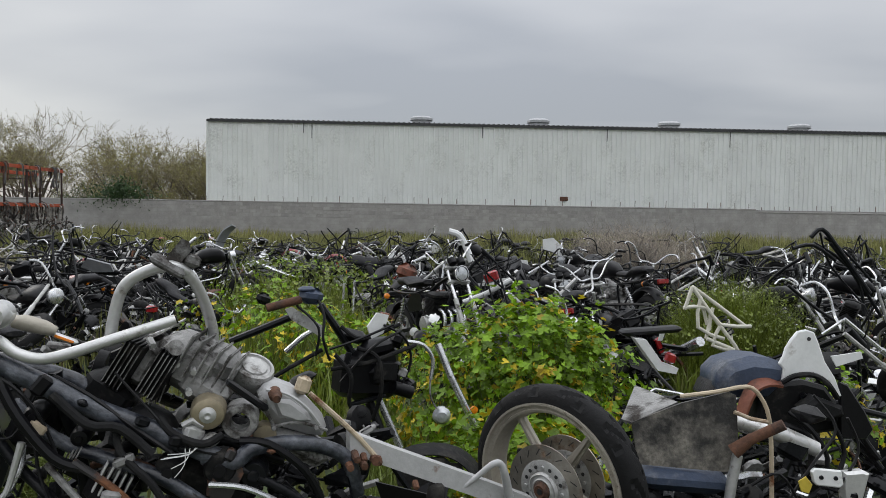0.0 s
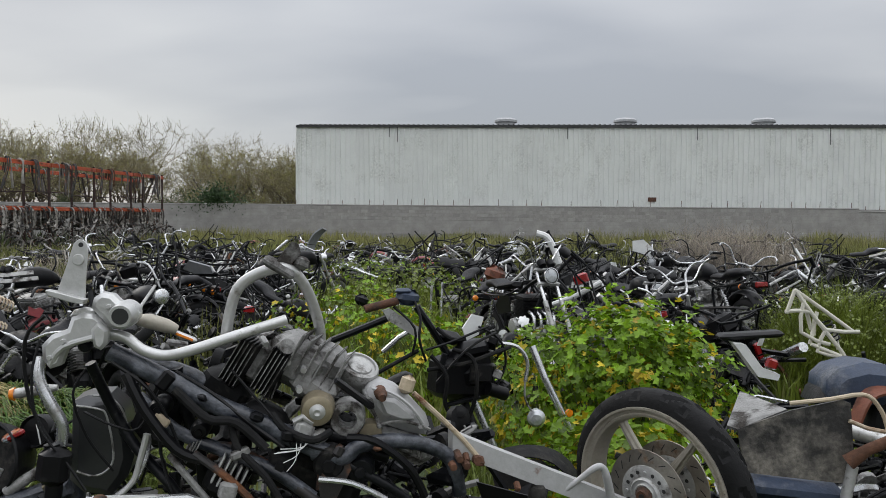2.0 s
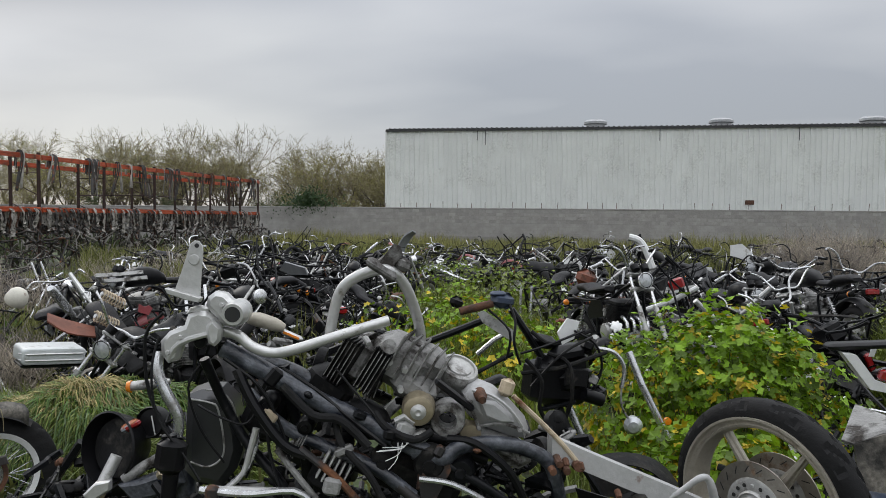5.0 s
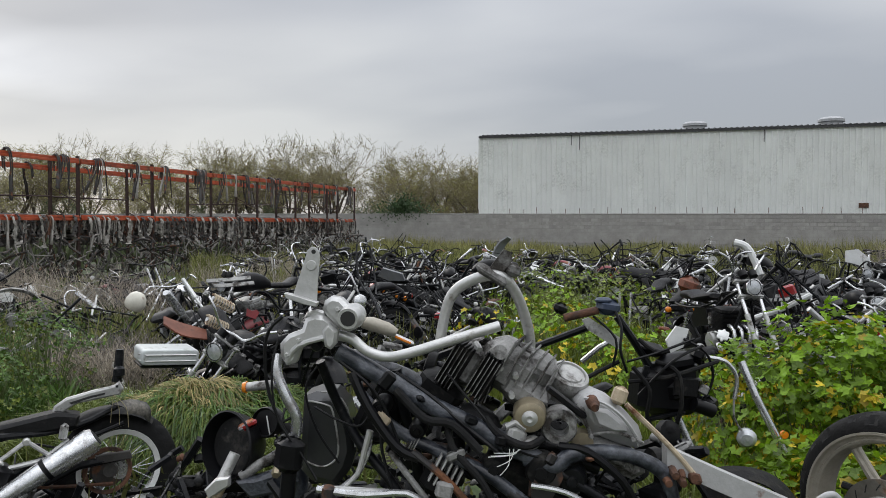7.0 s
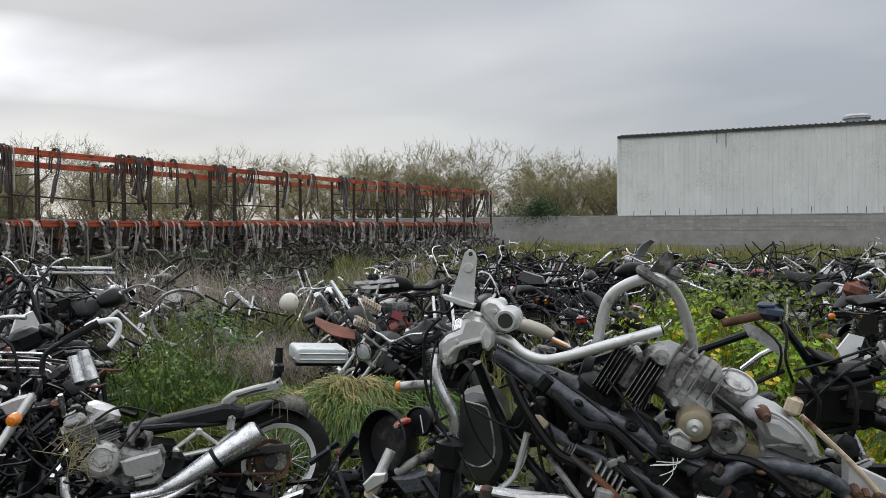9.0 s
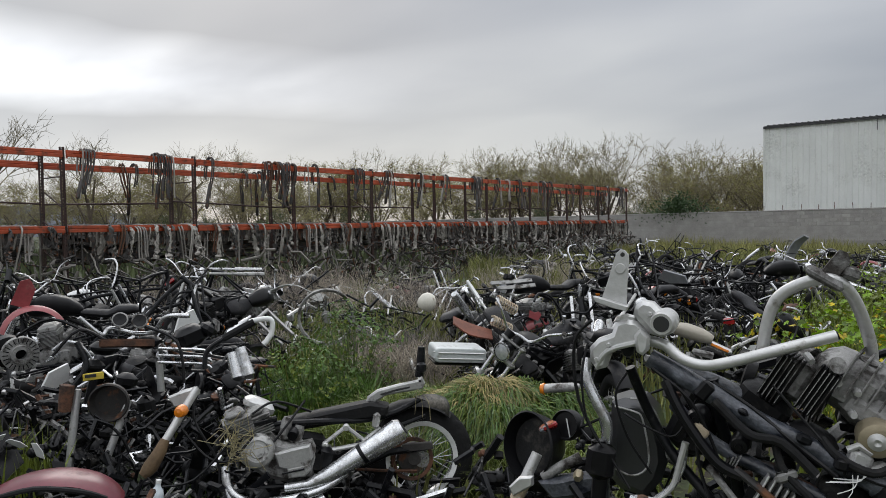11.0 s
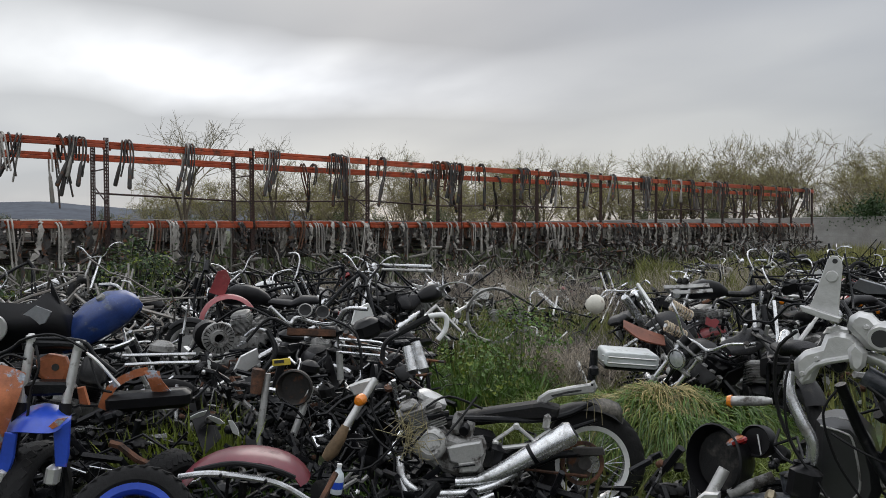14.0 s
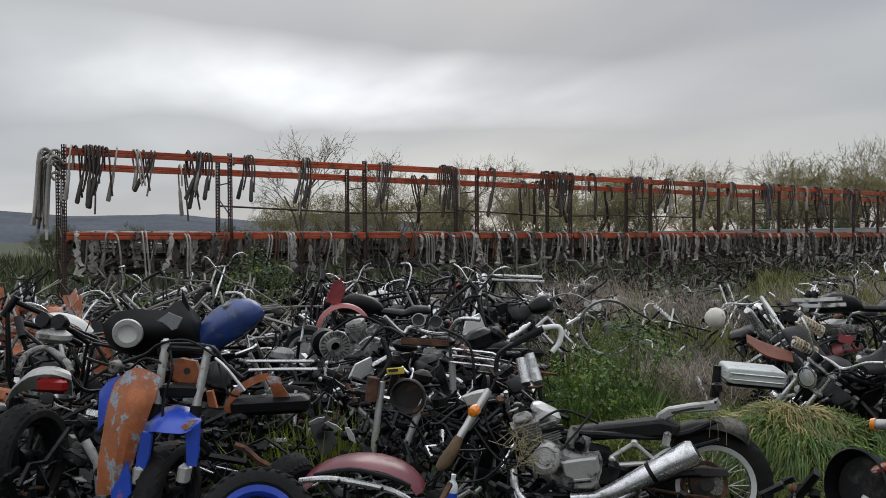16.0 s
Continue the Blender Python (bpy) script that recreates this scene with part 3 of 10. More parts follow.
def build_ground():
    ax = sorted(set([-3000, -1500, -700, -350, -180, -100, -70, -50] + [i * 1.0 for i in range(-40, 46)] + [55, 75, 110, 200, 400, 800, 1600, 3000]))
    ay = sorted(set([-3000, -1200, -500, -200, -90, -50, -30, -20] + [i * 1.0 for i in range(-14, 61)] + [70, 90, 130, 220, 450, 900, 1800, 3000]))
    v = [(x, y, ground_height(x, y) if abs(x) < 50 and -20 < y < 60 else 0.0) for y in ay for x in ax]
    n = len(ax)
    f = [(j * n + i, j * n + i + 1, (j + 1) * n + i + 1, (j + 1) * n + i) for j in range(len(ay) - 1) for i in range(n - 1)]
    g = tagged(new("ground", raw_mesh("ground", v, f, [M["earth"]])), "damp earth and trodden weeds of the scrapyard", "ground", kind="structure")
    g.data.shade_smooth()


build_ground()

# ---- white metal shed behind the wall ----
SHED_X, SHED_Y, EAVE = -12.25, 46.5, 7.38
SHED_LEN, SHED_DEEP, PANEL = 58.5, 26.0, 0.9144


def build_shed():
    shed = thing("warehouse", "long white corrugated metal warehouse behind the wall", "building", m=pose(SHED_X, SHED_Y, 0))
    # one cladding panel with three trapezoid ribs
    prof, x = [], 0.0
    for k in range(3):
        x0 = k * PANEL / 3
        prof += [(x0, 0), (x0 + 0.19, 0), (x0 + 0.215, 0.06), (x0 + 0.262, 0.06), (x0 + 0.287, 0)]
    prof.append((PANEL, 0))
    b = Build()
    outer = [(px, -py, z) for z in (0.05, EAVE - 0.04) for px, py in prof]
    k = len(prof)
    inner = [(px, -py + 0.02, z) for z in (0.05, EAVE - 0.04) for px, py in prof]
    b.add(outer, [(i, i + 1, k + i + 1, k + i) for i in range(k - 1)])
    b.add(inner, [(i, k + i, k + i + 1, i + 1) for i in range(k - 1)])
    me = b.mesh("cladding_panel", M["clad"], smooth=False)
    for i in range(int(SHED_LEN / PANEL)):
        p = part("cladding_panel", me, None, shed)
        p.location = (i * PANEL, rnd(-0.006, 0.006), 0)
    part("side_wall", Build().box((0.05, SHED_DEEP / 2 + 0.1, EAVE / 2), (0.1, SHED_DEEP, EAVE)), M["clad"], shed)
    part("side_wall", Build().box((SHED_LEN + 0.1, SHED_DEEP / 2 + 0.1, EAVE / 2), (0.1, SHED_DEEP, EAVE)), M["clad"], shed)
    part("back_wall", Build().box((SHED_LEN / 2, SHED_DEEP + 0.2, EAVE / 2), (SHED_LEN, 0.1, EAVE)), M["clad"], shed)
    # roof sheet with its ribs showing along the eave
    rb, n = Build(), int(SHED_LEN / 0.305)
    pr = []
    for i in range(n):
        x0 = i * 0.305
        pr += [(x0, 0), (x0 + 0.17, 0), (x0 + 0.2, 0.06), (x0 + 0.25, 0.06), (x0 + 0.28, 0)]
    rid = 0.9
    rows = [[(px, -0.14, EAVE + pz) for px, pz in pr], [(px, SHED_DEEP / 2, EAVE + rid + pz) for px, pz in pr], [(px, SHED_DEEP + 0.3, EAVE + pz) for px, pz in pr]]
    rb.shell(rows, 0.03)
    part("roof", rb.mesh("roof", M["roof"], smooth=False), None, shed)
    part("eave_trim", Build().box((SHED_LEN / 2, -0.09, EAVE - 0.07), (SHED_LEN + 0.1, 0.07, 0.12)), M["roof"], shed, "dark eave trim")
    part("corner_trim", Build().box((-0.02, -0.03, EAVE / 2), (0.1, 0.14, EAVE - 0.1), bevel=0.01), M["clad"], shed)
    # low round roof vents
    for x in (12.9, 20.4, 28.9, 37.5):
        v = Build().lathe([(0.0, 0.5), (0.55, 0.48), (0.72, 0.36), (0.72, 0.22), (0.6, 0.2), (0.6, -0.1), (0.0, -0.1)], (x, 2.2, EAVE + 0.22), (0, 0, 1), 20)
        part("roof_vent", v, M["zinc"], shed, "low round galvanised vent")
    # dark run-off streaks under the eave, added as thin strips
    for x, h in ((5.75, 0.6), (6.25, 0.9), (16.6, 0.7), (24.3, 0.75), (32.0, 1.0)):
        part("eave_bracket", Build().box((x, -0.075, EAVE - 0.12 - h / 2), (0.04, 0.03, h), bevel=0.008), M["roof"], shed, "dark strip under the eave")
    part("wall_stain", Build().box((21.7, -0.07, 2.95), (0.5, 0.012, 0.26), bevel=0.1), M["rust"], shed, "rusty patch on the cladding")


build_shed()

# ---- concrete block wall ----
WALL_Y, WALL_TOP = 44.0, 2.45


def build_wall():
    x0, x1 = -44.0, 46.0
    wall = tagged(new("wall_north", Build().box(((x0 + x1) / 2, WALL_Y + 0.1, WALL_TOP / 2 - 0.1), (x1 - x0, 0.17, WALL_TOP + 0.14)).mesh("wall_north", M["mortar"], smooth=False)),
                  "long grey concrete block wall with spikes on top", "wall", kind="structure")
    # the blocks seen best, one by one; the others joined
    bl, bh = 0.40, 0.20
    one = Build().box((0, 0, 0), (bl - 0.012, 0.19, bh - 0.012), bevel=0.006).mesh("block", M["block"], smooth=False)
    rest, count = Build(), 0
    rows = int((WALL_TOP - 0.85) / bh)
    for r in range(rows):
        z = WALL_TOP - 0.05 - (r + 0.5) * bh
        x = x0 + (bl / 2 if r % 2 else 0) + bl / 2
        while x < x1 - bl / 2:
            dz = -0.14 if x > 20.4 else 0.0
            if r < 4 and -13.0 < x < 16.0 and count < 290:
                p = part("block", one, None, wall)
                p.location, p.rotation_euler = (x, WALL_Y + 0.095 + rnd(-0.004, 0.004), z), (0, 0, rnd(-0.006, 0.006))
                count += 1
            elif dz == 0 or r > 0:
                rest.box((x, WALL_Y + 0.095 + rnd(-0.004, 0.004), z), (bl - 0.012, 0.19, bh - 0.012))
            x += bl
    ob = part("block_courses", rest.mesh("block_courses", M["block"], smooth=False), None, wall)
    ob["kind"] = "stuff"
    part("coping", Build().box(((x0 + 20.4) / 2, WALL_Y + 0.1, WALL_TOP + 0.0), (20.4 - x0, 0.23, 0.07), bevel=0.01), M["block"], wall)
    part("coping", Build().box(((20.4 + x1) / 2, WALL_Y + 0.1, WALL_TOP - 0.15), (x1 - 20.4, 0.23, 0.07), bevel=0.01), M["block"], wall)
    spike = Build().tube([(0, 0, 0), (0, 0, 0.33)], 0.016, 5).mesh("spike", M["rust"])
    x = -11.7
    while x < 34:
        s = part("spike", spike, None, wall)
        s.location, s.rotation_euler = (x, WALL_Y + 0.1, WALL_TOP + 0.02 - (0.15 if x > 20.4 else 0)), (rnd(-0.06, 0.06), rnd(-0.08, 0.08), 0)
        s.scale = (1, 1, rnd(0.8, 1.25))
        x += rnd(0.75, 0.98) if rnd(0, 1) < 0.85 else 1.7


build_wall()

# ---- orange pallet racking ----
RX, RY0, BAY, RDEEP = -18.5, 1.65, 3.6, 1.1
RTOP, RLOW, NBAY = 3.84, 2.03, 11


def build_rack():
    rack = thing("pallet_rack", "long orange and brown steel pallet racking hung with exhaust pipes", "rack", m=pose(RX, RY0, 0))
    # a folded upright with a row of slots, shared by all
    u = Build()
    h = RTOP + 0.16
    for sx, sw in ((-0.041, 0.02), (0.0, 0.032), (0.041, 0.02)):
        u.box((sx, 0, h / 2), (sw, 0.01, h))
    z = 0.1
    while z < h:
        for sx in (-0.0235, 0.0235):
            u.box((sx, 0, z), (0.018, 0.01, 0.034))
        z += 0.075
    for sx in (-0.046, 0.046):
        u.box((sx, 0.035, h / 2), (0.008, 0.06, h))
    u.box((0, 0.02, 0.008), (0.13, 0.13, 0.016))
    post = u.moved(pose(0, 0, 0, 0, 0, 90)).mesh("upright", M["rack_post"], smooth=False)
    bb = Build().box((-0.004, BAY / 2, 0.043), (0.042, BAY - 0.09, 0.074), bevel=0.008).box((0.004, BAY / 2, -0.043), (0.058, BAY - 0.09, 0.084), bevel=0.008).box((-0.012, BAY / 2, 0.0), (0.02, BAY - 0.09, 0.03))
    for yy in (0.07, BAY - 0.07):
        bb.box((-0.03, yy, -0.02), (0.012, 0.05, 0.2), bevel=0.003)
    beam = bb.mesh("beam", M["rack_orange"], smooth=False)
    for k in range(NBAY + 1):
        for x in (0, -RDEEP):
            p = part("upright", post, None, rack)
            p.location, p.rotation_euler = (x, k * BAY, 0), (rnd(-0.006, 0.006), rnd(-0.006, 0.006), 0)
        b = Build()
        for z0 in (0.25, 1.0, 1.75, 2.5, 3.3):
            b.tube([(0, k * BAY, z0), (-RDEEP, k * BAY, z0 + (0.5 if z0 < 3 else 0))], 0.017, 5)
        part("brace", b, M["rack_post"], rack)
        if k < NBAY:
            for x in (0.065, -RDEEP - 0.065):
                for z in (RTOP, RLOW):
                    q = part("beam", beam, None, rack)
                    q.location = (x, k * BAY, z - (0.2 if x < 0 and z > 3 else 0.0) + rnd(-0.012, 0.012))
            if k in (1, 2, 3, 4, 5, 7, 8, 9, 10):
                part("inner_rail", Build().tube([(-0.22, k * BAY + 0.05, RLOW + 0.0), (-0.22, (k + 1) * BAY - 0.05, RLOW + 0.0)], 0.03, 6), M["rack_post"], rack)
                part("back_rail", Build().tube([(-RDEEP, k * BAY + 0.05, 2.72 + rnd(-0.1, 0.1)), (-RDEEP, (k + 1) * BAY - 0.05, 2.72 + rnd(-0.1, 0.1))], 0.025, 6), M["rack_post"], rack)


build_rack()


def hook_pipe(seed, length, twin, muffler):
    """An exhaust header hooked over a beam: bends at the top, hangs down; x is across the rack."""
    random.seed(seed)
    b = Build()
    k, drift = rnd(-0.05, 0.05), rnd(-0.05, 0.06)
    for s in range(twin):
        y = s * 0.075
        pts = [(-0.13, y, -0.28 - rnd(0, 0.15)), (-0.11, y, -0.05), (-0.03, y, 0.075), (0.06, y, 0.08), (0.14, y + k * 0.3, -0.02), (0.15 + drift * 0.2, y + k, -length * 0.4), (0.13 + drift * 0.6, y + k * 2.4, -length * 0.75), (0.14 + drift, y + k * 3.6, -length)]
        b.tube(pts, 0.021, 7, smooth=2)
        if muffler and s == 0:
            e = Vector(pts[-1])
            d = (e - Vector(pts[-2])).normalized()
            b.tube([e - d * 0.3, e - d * 0.22, e + d * 0.18, e + d * 0.21], [0.022, 0.04, 0.05, 0.034], 10)
    return b


def hang_pipes():
    kinds = []
    for i, (ln, tw, mu, mt, lab) in enumerate(((0.75, 2, False, "pipe", "bent twin chrome exhaust header hooked over a rack beam"),
                                               (0.62, 1, True, "pipe", "chrome exhaust pipe with short silencer hung on the rack"),
                                               (0.85, 1, False, "pipe_dark", "blackened exhaust pipe hung on the rack beam"),
                                               (0.7, 2, True, "pipe_dark", "sooty twin exhaust with silencer hung on the rack"),
                                               (0.95, 1, False, "pipe", "long pale exhaust header hung on the rack beam"),
                                               (0.55, 2, False, "rust", "rusty twin header hooked over the rack beam"))):
        ob = solid("exhaust_pipe", hook_pipe(40 + i, ln, tw, mu), M[mt], lab, "exhaust pipe", "pipes hung on the rack", m=pose(RX, RY0, RLOW))
        kinds.append(ob)
    random.seed(9)
    places, rest = [], []
    for k in range(NBAY):                      # upper beams: clusters with gaps
        for c in range(5 if k < 1 else 3):
            y0 = RY0 + k * BAY + rnd(0.15, BAY - 0.7)
            for j in range(random.choice((1, 2, 3, 4, 8) if k else (4, 5, 6))):
                back = rnd(0, 1) > 0.75
                places.append((RX + (-RDEEP - 0.065 if back else 0.065), y0 + j * rnd(0.07, 0.12), RTOP + (-0.18 if back else 0.02), 1))
    for k in range(NBAY):                      # lower beams: packed close
        y = RY0 + k * BAY + 0.1
        while y < RY0 + (k + 1) * BAY - 0.15:
            (places if k < 6 and rnd(0, 1) < 0.5 else rest).append((RX + (0.065 if rnd(0, 1) < 0.4 else -0.22), y, RLOW + rnd(-0.08, 0.0), 0))
            y += rnd(0.07, 0.19)
    for i, (x, y, z, hi) in enumerate(places[:300 - 0]):
        src = kinds[random.choice(((0, 0, 1, 4, 2, 5) if x > RX else (0, 2, 2, 3, 4, 5)) if not hi else (1, 4, 2, 3, 3, 2, 5, 3))]
        m = pose(x, y, z, rnd(-9, 9), rnd(-7, 7), rnd(-22, 22) + (180 if x < RX - 0.5 else 0)) @ Matrix.Scale(rnd(1.0, 1.5) if hi else rnd(0.85, 1.25), 4, (0, 0, 1))
        if i < len(kinds):
            kinds[i].matrix_basis = pose(x, y, z, rnd(-9, 9), rnd(-7, 7), rnd(-20, 20))
        else:
            c = copy_thing(src, m)
            c.matrix_basis = m
    for name, mt, picks in (("hanging_pipes", "pipe", (0, 1, 4)), ("hanging_dark_pipes", "pipe_dark", (2, 3))):
        b = Build()
        for x, y, z, hi in rest[(mt == "pipe")::2]:
            if rnd(0, 1) < 0.95:
                one = hook_pipe(random.randrange(900), rnd(0.5, 0.95), random.choice((1, 1, 2)), False)
                b.add([pose(x, y + rnd(-0.03, 0.03), z, rnd(-8, 8), 0, rnd(-20, 20)) @ Vector(p) for p in one.v], one.f)
        for k in range(NBAY):                   # the back row, half hidden
            for j in range(9):
                one = hook_pipe(random.randrange(900), rnd(0.5, 0.95), random.choice((1, 1, 2)), False)
                b.add([pose(RX - RDEEP - 0.065, RY0 + k * BAY + rnd(0.1, BAY - 0.2), RLOW + 0.02, rnd(-8, 8), 0, 180 + rnd(-20, 20)) @ Vector(p) for p in one.v], one.f)
        solid(name, b, M[mt], "rows of old exhaust pipes hung close together on the rack", "exhaust pipes", kind="stuff")


hang_pipes()


def end_bundle():
    """White pipes bundled over the rack's near end, and more piled below the beams."""
    rng = random.Random(8)
    for i in range(16):
        y, x = RY0 - 0.12 - rng.random() * 0.25, RX - rng.uniform(-0.1, RDEEP)
        z = RTOP - rng.uniform(0.0, 0.5)
        solid("exhaust_pipe", Build().tube([(0, 0.2, -0.1), (0, 0.05, 0.05), (0.02, -0.1, -0.05), (rng.uniform(-0.08, 0.08), -0.14, -0.7), (rng.uniform(-0.15, 0.15), -0.12 - rng.random() * 0.15, -1.4)], 0.03, 8, smooth=2), M["pipe" if i % 4 else "pipe_dark"],
              "long pale exhaust pipe hung over the rack's end", "exhaust pipe", "pipes hung on the rack", m=pose(x, y, z, 0, 0, rng.uniform(-20, 20)))
    for name, mt, n, sd in (("piled_pipes", "pipe", 520, 3), ("piled_dark_pipes", "pipe_dark", 700, 4)):
        rng = random.Random(sd)
        b = Build()
        for _ in range(n):
            y = RY0 + rng.random() * NBAY * BAY
            p = Vector((RX + rng.uniform(-1.3, 0.9), y, 0.1 + 1.25 * rng.random() ** 1.3))
            d = Vector((rng.gauss(0, 0.5), rng.gauss(0, 0.5), rng.gauss(0.5, 0.6))).normalized() * rng.uniform(0.2, 0.5)
            bend = Vector((rng.gauss(0, 1), rng.gauss(0, 1), rng.gauss(0, 1))) * 0.08
            b.tube([p - d, p + bend, p + d * 0.6, p + d + bend], rng.choice((0.018, 0.022, 0.04)), 6)
        solid(name, b, M[mt], "heap of old exhaust pipes under the rack", "exhaust pipes", kind="stuff")


end_bundle()

# ---- trees behind the wall and the rack ----
def make_tree(seed, height, spread, stems, leafy, twig_r=0.008):
    rng = random.Random(seed)
    trunk, twigs, leaves_v, leaves_f = Build(), Build(), [], []

    def grow(p, d, ln, r, depth):
        q = p + d * ln
        midp = p + d * ln * 0.5 + Vector((rng.uniform(-1, 1), rng.uniform(-1, 1), 0)) * ln * 0.07
        if depth < 4:
            (trunk if depth < 2 else twigs).tube([p, midp, q], [r, r * 0.8, r * 0.6], 6 if depth < 2 else 3)
        else:
            twigs.tube([p, q], [r, r * 0.4], 3)
        if depth >= 5:
            if leafy:
                for _ in range(leafy):
                    c = p + (q - p) * rng.uniform(0.1, 1.1) + Vector((rng.gauss(0, 0.07), rng.gauss(0, 0.07), rng.gauss(0, 0.07)))
                    u = Vector((rng.gauss(0, 1), rng.gauss(0, 1), rng.gauss(0, 1))).normalized()
                    w = u.orthogonal().normalized()
                    s = rng.uniform(0.02, 0.042)
                    n = len(leaves_v)
                    leaves_v.extend([c, c + u * s + w * s * 0.4, c + u * s * 2, c + u * s - w * s * 0.4])
                    leaves_f.append((n, n + 1, n + 2, n + 3))
            return
        kids = rng.choice((3, 4)) if depth < 3 else rng.choice((3, 3, 4))
        for i in range(kids):
            e = Vector((rng.gauss(0, 1), rng.gauss(0, 1), rng.gauss(0.25, 0.7))).normalized()
            nd = (d * 1.0 + e * (spread + 0.1 * depth)).normalized()
            grow(p + (q - p) * rng.uniform(0.45, 1.0), nd, ln * rng.uniform(0.55, 0.8), max(r * 0.5, twig_r), depth + 1)

    for s in range(stems):
        a = 2 * math.pi * s / stems + rng.uniform(-0.4, 0.4)
        lean = 0.0 if stems == 1 else rng.uniform(0.2, 0.55)
        d = Vector((math.cos(a) * lean, math.sin(a) * lean, 1)).normalized()
        grow(Vector((math.cos(a) * 0.15 * (stems > 1), math.sin(a) * 0.15 * (stems > 1), -0.1)), d, height * rng.uniform(0.30, 0.38), 0.11 if stems == 1 else 0.075, 0)
    return trunk, twigs, leaves_v, leaves_f


def plant_trees():
    kinds = []
    for i, (h, sp, st, lf, leaf, lab) in enumerate(((7.0, 0.75, 3, 2, "tree_leaf", "bare spreading tree with pale green buds beyond the yard"),
                                                    (6.0, 0.85, 4, 4, "tree_leaf", "rounded leafless shrub tree in yellow-green bud"),
                                                    (8.5, 0.7, 1, 0, "tree_leaf", "bare tree with a fine twiggy crown"),
                                                    (5.0, 0.9, 4, 10, "bush_leaf", "dense low green tree behind the wall"))):
        tr, tw, lv, lf_ = make_tree(11 + i, h, sp, st, lf)
        t = thing("tree", lab, "tree", "trees beyond the yard")
        part("trunk", tr, M["bark"], t)
        part("branchwork", tw.mesh("branchwork", M["tree_twig"], smooth=False), None, t)
        if lv:
            part("crown", raw_mesh("crown", lv, lf_, [M[leaf]]), None, t)
        kinds.append(t)
    first = [False] * len(kinds)
    spots = [  # kind, x, y, scale
        (1, -14.6, 56, 1.15), (0, -17.6, 58, 1.1), (1, -20.5, 57, 1.2), (3, -21.5, 52, 0.62), (3, -24.5, 54, 0.6), (1, -13.2, 52, 1.0), (1, -18.6, 54, 1.05),
        (0, -27.0, 56, 1.15), (0, -31.0, 55, 1.25), (1, -34.5, 54, 1.3), (0, -38.5, 56, 1.2), (1, -42.0, 52, 1.3), (0, -46.0, 50, 1.25),
        (1, -50.0, 46, 1.3), (0, -54.0, 42, 1.3), (1, -47.0, 40, 1.0), (2, -52.0, 34, 1.1), (0, -50.0, 28, 0.95), (2, -47.5, 24.5, 1.05), (1, -56.0, 36, 1.2),
        (1, -48.0, 21, 0.85), (0, -60.0, 30, 1.1), (1, -62.0, 22, 0.9), (1, -40.0, 48, 0.8), (3, -46.0, 33, 0.55), (3, -50.0, 26, 0.5), (3, -36, 50, 0.6), (3, -30, 52, 0.6), (1, -66.0, 40, 1.3), (3, -40, 40, 0.6), (3, -44, 36, 0.62), (3, -48, 30, 0.6), (3, -46, 19, 0.5), (3, -50, 15, 0.55), (3, -42, 45, 0.6), (3, -55, 10, 0.55), (3, -60, 5, 0.6), (3, -62, -3, 0.6), (0, -36, 58, 1.1), (1, -24, 60, 1.1), (0, -44, 57, 1.2), (1, -52, 52, 1.2), (0, -58, 46, 1.25), (1, -58, 38, 1.0), (0, -48, 36, 0.9), (1, -54, 28, 0.9), (0, -56, 22, 0.85), (1, -16.5, 60, 1.05), (2, -40.1, 15.5, 1.02), (0, -33, 60, 1.35), (1, -40, 60, 1.3), (0, -29, 59, 1.3), (1, -47, 47, 1.2),
    ]
    random.seed(21)
    for k, x, y, s in spots:
        m = pose(x, y, 0, 0, 0, rnd(0, 360)) @ Matrix.Scale(s * 1.35, 4)
        if not first[k]:
            kinds[k].matrix_basis, first[k] = m, True
        else:
            copy_thing(kinds[k], m).matrix_basis = m
    # ivy-like bush leaning over the wall
    lv, lf_ = [], []
    rng = random.Random(5)
    for _ in range(2600):
        a, r = rng.uniform(0, 6.283), abs(rng.gauss(0, 0.55))
        c = Vector((math.cos(a) * r * 1.9, math.sin(a) * r * 0.6, 0.35 + rng.gauss(0, 0.34) - 0.25 * r))
        u = Vector((rng.gauss(0, 1), rng.gauss(0, 1), rng.gauss(0, 1))).normalized()
        w, s, n = u.orthogonal().normalized(), rng.uniform(0.05, 0.1), len(lv)
        lv += [c, c + u * s + w * s * 0.5, c + u * s * 2, c + u * s - w * s * 0.5]
        lf_.append((n, n + 1, n + 2, n + 3))
    b = thing("bush", "dark green bush hanging over the block wall", "bush", m=pose(-16.6, WALL_Y + 0.25, WALL_TOP + 0.05))
    part("foliage", raw_mesh("foliage", lv, lf_, [M["bush_leaf"]]), None, b)
    part("stems", Build().tube([(0, 0.4, -2.4), (0.1, 0.2, -0.6), (0, 0, 0.3)], 0.03, 5, smooth=2), M["bark"], b)


plant_trees()


